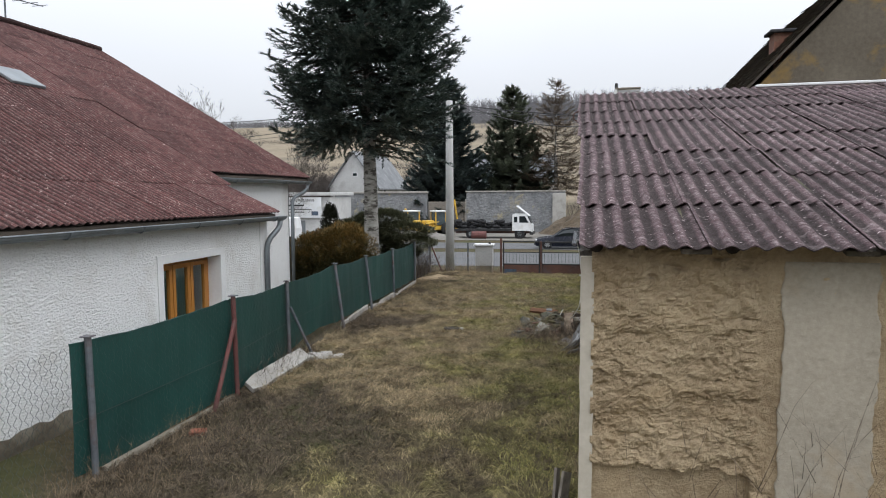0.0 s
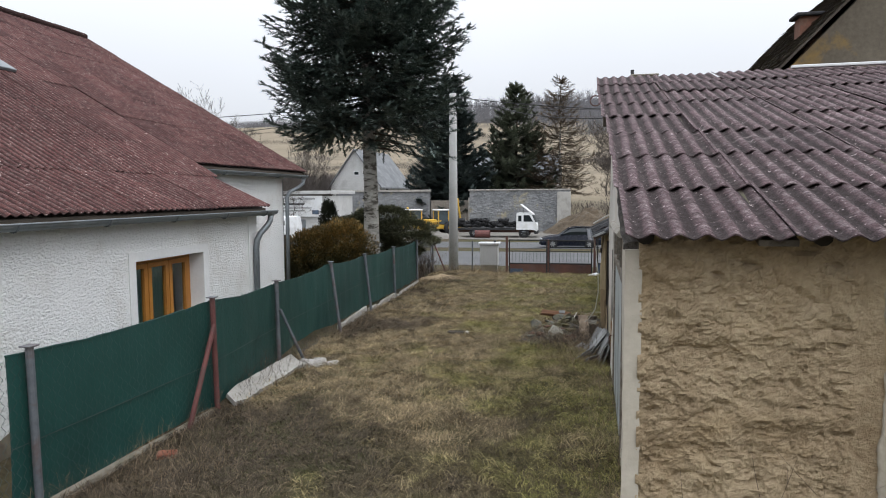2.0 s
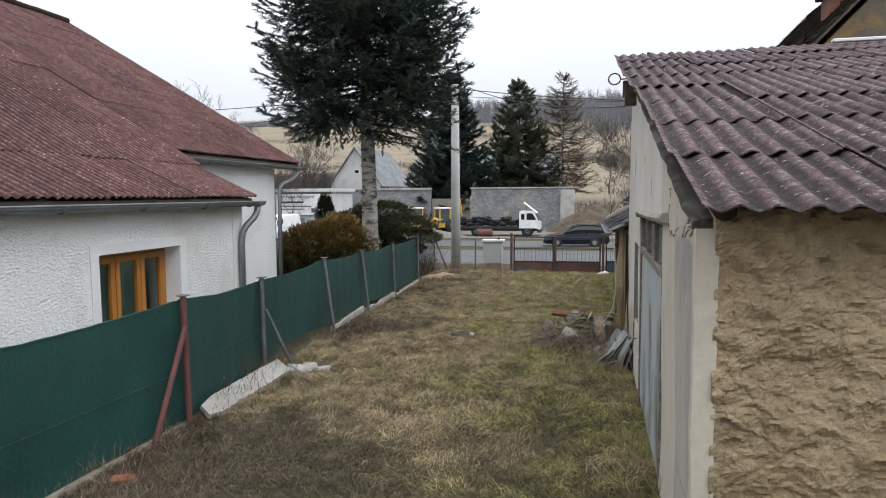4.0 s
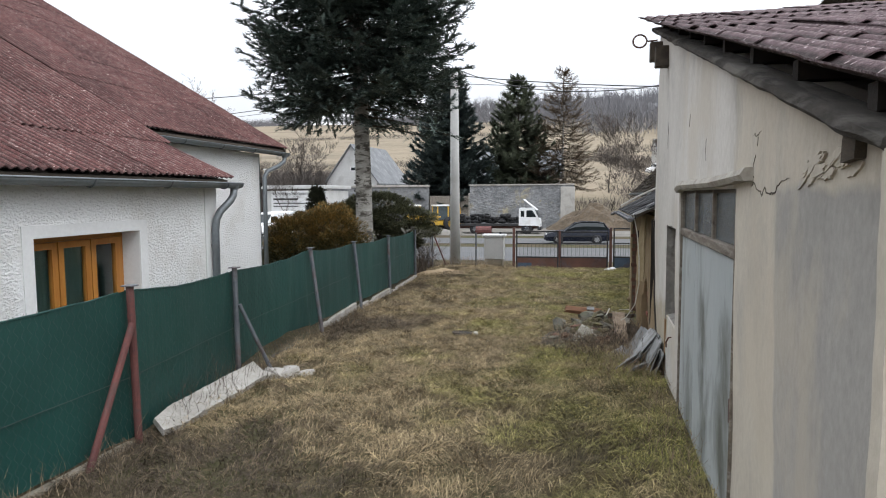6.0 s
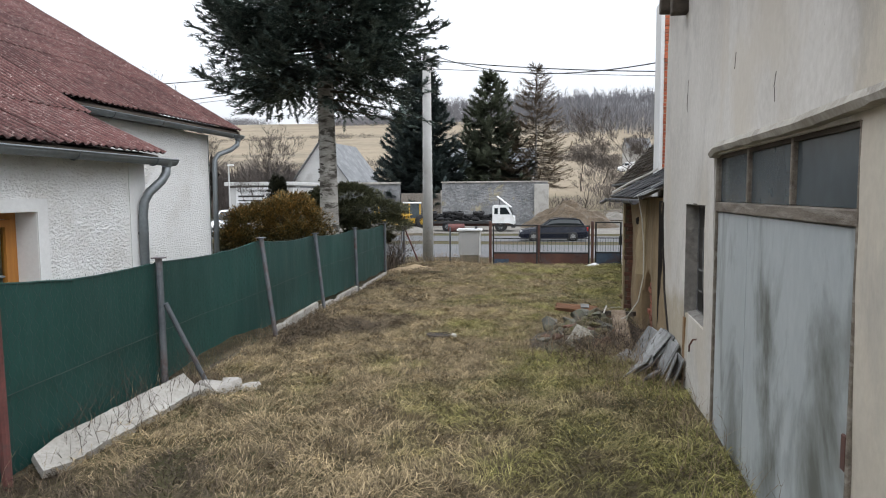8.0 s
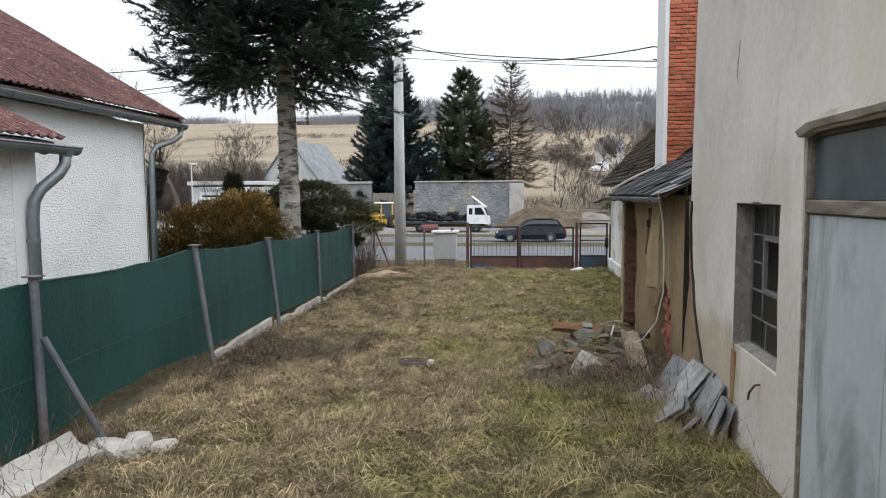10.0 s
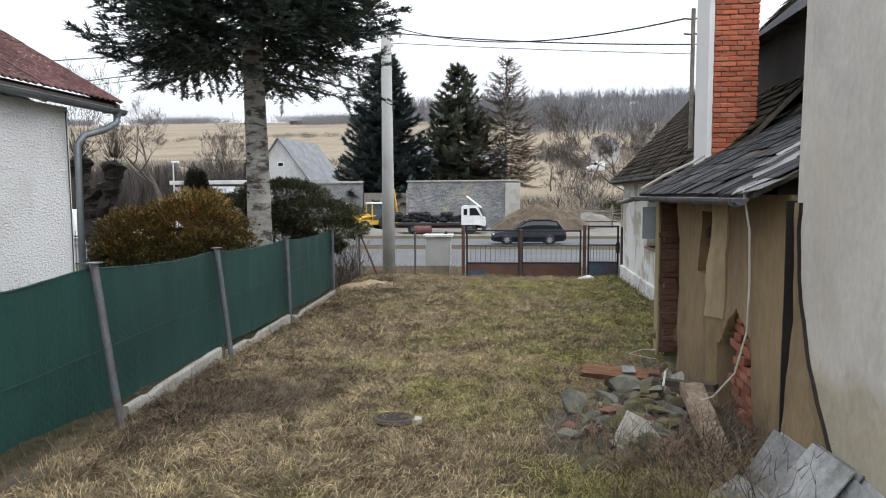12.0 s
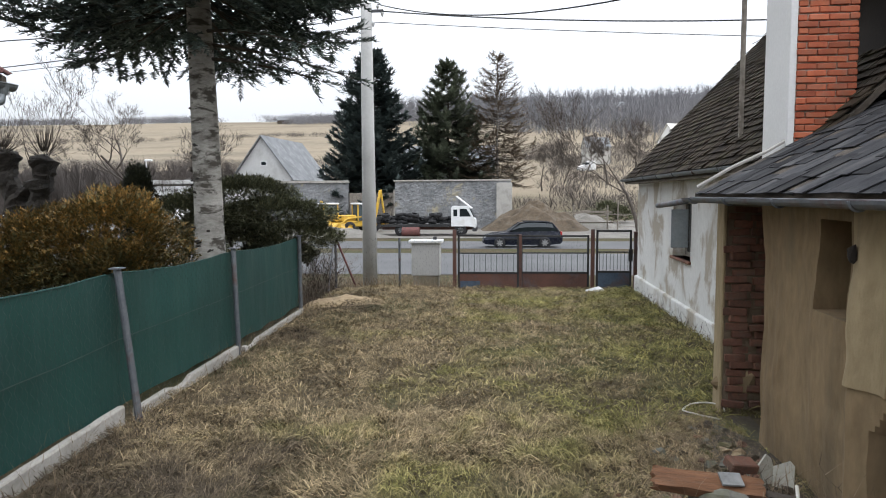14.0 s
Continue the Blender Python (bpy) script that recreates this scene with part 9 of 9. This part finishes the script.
solo("loose_hose", tubebm([(-0.12 + 0.20 * math.cos(a) + 0.02 * math.sin(3 * a), 16.95 + 0.22 * math.sin(a), gz(-0.3, 17.0) + 0.06 + 0.02 * math.sin(2 * a)) for a in steps(0, 5.4, 26)], 0.008, 6), M["cable"], "loop of pale hose in the grass", "hose")
heap("soil_bank", "dark bare soil under the lifted fence net", -5.36, 12.0, 0.24, 1.45, 0.09, M["dark_soil"], 9.0)
heap("sand_mound", "low mound of tawny sand by the fence corner", -5.3, 23.6, 0.9, 0.7, 0.20, M["sand"], 5.0)
solo("half_brick", boxbm(-0.10, 0.10, -0.06, 0.06, -0.035, 0.035, bevel=0.006), M["brick_mid"], "dull red brick lying at the fence foot", "brick", pose(-4.72, 6.75, 0.12, 5, 0, 20))
for k, (y, ln) in enumerate(((5.35, 0.62), (5.5, 0.55))):
    solo("leaning_board", boxbm(-0.10, 0.10, -0.012, 0.012, -ln / 2, ln / 2), M["wood_grey"], "grey board leaning on the shed corner", "board", pose(-0.28 - 0.06 * k, y, 0.26, 0, 24, 70 + 12 * k))

# brambles and dead weeds
def stems(name, label, spots, seed, mat, h0, h1, r, segs=5, bend=0.3, side=0.35, category="weeds"):
    rng = random.Random(seed)
    out = []
    for x, y in spots:
        q = Vector((x, y, gz(x, y) - 0.02))
        d = Vector((rng.gauss(0, 0.3), rng.gauss(0, 0.3), 1)).normalized()
        h = rng.uniform(h0, h1)
        for s in range(segs):
            e = q + d * h / segs
            w = Vector((rng.gauss(0, 1), rng.gauss(0, 1), 0)).normalized() * r * (1 - 0.7 * s / segs)
            out += [(q - w, q + w, e), (q + w, e + w * 0.7, e)]
            if s and rng.random() < side:
                sd = (d + Vector((rng.gauss(0, 0.8), rng.gauss(0, 0.8), 0.2))).normalized()
                e2 = e + sd * h * rng.uniform(0.08, 0.22)
                out.append((e - w * 0.6, e + w * 0.6, e2))
            q, d = e, (d + Vector((rng.gauss(0, bend), rng.gauss(0, bend), rng.gauss(-0.05, bend * 0.5)))).normalized()
    ob = new(name, tri_mesh(name, out, mat))
    return tagged(ob, label, category, kind="stuff")


rng = random.Random(33)
stems("brambles", "brown bramble stems over the rubble", [(rng.gauss(-0.45, 0.35), rng.gauss(13.2, 0.65)) for _ in range(1100)], 1, M["vine"], 0.2, 0.65, 0.0055, 6, 0.5)
stems("rubble_grass", "dead tan grass growing through the rubble", [(rng.gauss(-0.65, 0.42), rng.gauss(13.3, 0.65)) for _ in range(1700)], 11, M["weeds"], 0.2, 0.72, 0.0040, 5, 0.7)
stems("slab_grass", "dead tan grass between the stacked slabs", [(rng.gauss(-0.45, 0.22), rng.uniform(10.8, 12.6)) for _ in range(700)], 12, M["weeds"], 0.12, 0.42, 0.003, 5, 0.6)
stems("debris_grass", "dead tan grass through the debris by the wall", [(-0.15 - abs(rng.gauss(0, 0.35)), rng.uniform(14.2, 16.8)) for _ in range(2200)], 13, M["weeds"], 0.10, 0.36, 0.0026, 5, 0.9)
stems("fence_weeds", "dead weed stalks along the fence", [(-4.9 - 0.045 * q_ + rng.gauss(0, 0.25), 4.5 + q_) for q_ in (rng.uniform(0, 18) for _ in range(900))], 2, M["weeds"], 0.12, 0.42, 0.0035, 5, 0.25)
stems("corner_weeds", "pale dead stalks at the foot of the first fence bay", [(rng.uniform(-5.3, -3.9), rng.uniform(4.2, 6.9)) for _ in range(420)], 14, M["weeds"], 0.10, 0.38, 0.0028, 5, 0.2)
stems("wall_weeds", "dead weed stalks along the shed", [(-0.2 + rng.gauss(0, 0.15), rng.uniform(6, 12.5)) for _ in range(360)], 3, M["weeds"], 0.15, 0.5, 0.0035, 5, 0.3)
stems("dry_stalks", "tall dry stalks before the rough wall", [(0.3 + rng.random() ** 0.7 * 2.8, 4.66 + rng.gauss(0, 0.09)) for _ in range(90)], 4, M["vine"], 0.7, 1.95, 0.0042, 8, 0.09, 0.5)
stems("bramble_patch", "dark dead brambles lying in the lawn", [(-3.4 + rng.gauss(0, 0.7), 7.6 + rng.gauss(0, 1.0)) for _ in range(900)], 5, M["vine"], 0.15, 0.4, 0.003, 5, 0.9)
stems("gate_weeds", "dead weeds under the old house wall", [(0.85 + rng.gauss(0, 0.1), rng.uniform(18.5, 26)) for _ in range(160)], 6, M["vine"], 0.15, 0.45, 0.006, 4, 0.3)
stems("slab_brambles", "bare bramble canes over the broken slab", [(-4.95 + rng.gauss(0, 0.12), rng.uniform(8.6, 10.8)) for _ in range(130)], 7, M["vine"], 0.35, 0.8, 0.004, 7, 0.3, 0.6)
stems("verge_weeds", "tawny dead grass along the road fence", [(rng.uniform(-6.1, -3.3), 26.4 + rng.gauss(0, 0.2)) for _ in range(600)], 8, M["weeds"], 0.15, 0.45, 0.006, 4, 0.3)

# ---- winter grass ----
def grass(name, label, n, x_range, y_range, seed, mat, h, w):
    g = np.random.RandomState(seed)
    x, y = g.uniform(*x_range, n), g.uniform(*y_range, n)
    keep = (x > np.interp(y, [0, 8, 10.5, 16, 22.5, 27], [-5.15, -5.02, -5.25, -5.6, -5.95, -6.2])) & (x < np.where(y < 4.98, 9.0, np.where(y < 12.8, 0.0, np.where(y < 16.9, 0.08, 1.0))))
    x, y = x[keep], y[keep]
    # tussocks: blades of one clump lean one way
    cell = np.array([noise.noise((a * 1.3, b * 1.3, 1.0)) for a, b in zip(x, y)])
    dirn = cell * 9.0 + g.normal(0, 1.0, len(x))
    tall = np.array([0.7 * noise.noise((a * 0.9, b * 0.9, 7.0)) + 0.9 * noise.noise((a * 4.2, b * 4.2, 3.0)) for a, b in zip(x, y)])
    z = np.array([gz(a, b) for a, b in zip(x, y)])
    k = len(x)
    upright = g.uniform(0, 1, k) < 0.22 + 0.18 * tall
    ln = h * g.uniform(0.5, 1.4, k) * np.clip(1 + 0.55 * tall, 0.45, 1.6) * np.where(upright, 0.62, 1.0)
    flop = np.where(upright, g.uniform(0.25, 1.0, k), g.uniform(1.2, 1.62, k))
    arch = np.where(upright, 0.0, g.uniform(0.006, 0.045, k))
    foot = np.where(upright, -0.01, g.uniform(-0.005, 0.035, k)) + 0.045 * np.clip(tall, -0.25, 0.7)
    dx, dy = np.cos(dirn), np.sin(dirn)
    roll = g.uniform(-0.7, 0.7, k)
    wide = w * g.uniform(0.6, 1.4, k)
    px, py, pz = -dy * wide * np.cos(roll), dx * wide * np.cos(roll), wide * np.sin(roll)
    hor, ver = ln * np.sin(flop), ln * np.cos(flop)
    b0 = np.stack([x - px, y - py, z + foot - pz], -1)
    b1 = np.stack([x + px, y + py, z + foot + pz], -1)
    mx, my, mz = x + dx * hor * 0.5, y + dy * hor * 0.5, z + foot + ver * 0.55 + arch
    m0, m1 = np.stack([mx - px * 0.8, my - py * 0.8, mz - pz], -1), np.stack([mx + px * 0.8, my + py * 0.8, mz + pz], -1)
    bend = g.normal(0, 0.2, k)
    tip = np.stack([x + dx * hor - dy * bend * ln, y + dy * hor + dx * bend * ln, np.maximum(z + foot + ver * 0.85, z + 0.004)], -1)
    verts = np.stack([b0, b1, m1, m0, tip], 1)
    k = len(x)
    me = bpy.data.meshes.new(name)
    me.vertices.add(k * 5)
    me.vertices.foreach_set("co", verts.astype(np.float32).ravel())
    base = np.arange(k, dtype=np.int32)[:, None] * 5
    loops = np.concatenate([base + [0, 1, 2, 3], base + [3, 2, 4]], 1)
    me.loops.add(k * 7)
    me.loops.foreach_set("vertex_index", loops.ravel())
    me.polygons.add(k * 2)
    starts = np.stack([np.arange(k) * 7, np.arange(k) * 7 + 4], 1).astype(np.int32)
    me.polygons.foreach_set("loop_start", starts.ravel())
    me.update(calc_edges=True)
    me.materials.append(mat)
    ob = new(name, me)
    return tagged(ob, label, "grass", kind="stuff")


grass("lawn_grass", "matted straw-coloured winter grass with green patches", 260000, (-5.9, 1.1), (3.5, 16.7), 1, M["blades"], 0.115, 0.0025)
grass("lawn_grass", "matted straw-coloured winter grass with green patches", 95000, (-6.2, 1.1), (15.3, 26.7), 2, M["blades"], 0.12, 0.0035)
grass("lawn_grass", "matted straw-coloured winter grass with green patches", 34000, (-6.3, 9.0), (-7, 4.9), 3, M["blades"], 0.14, 0.0065)
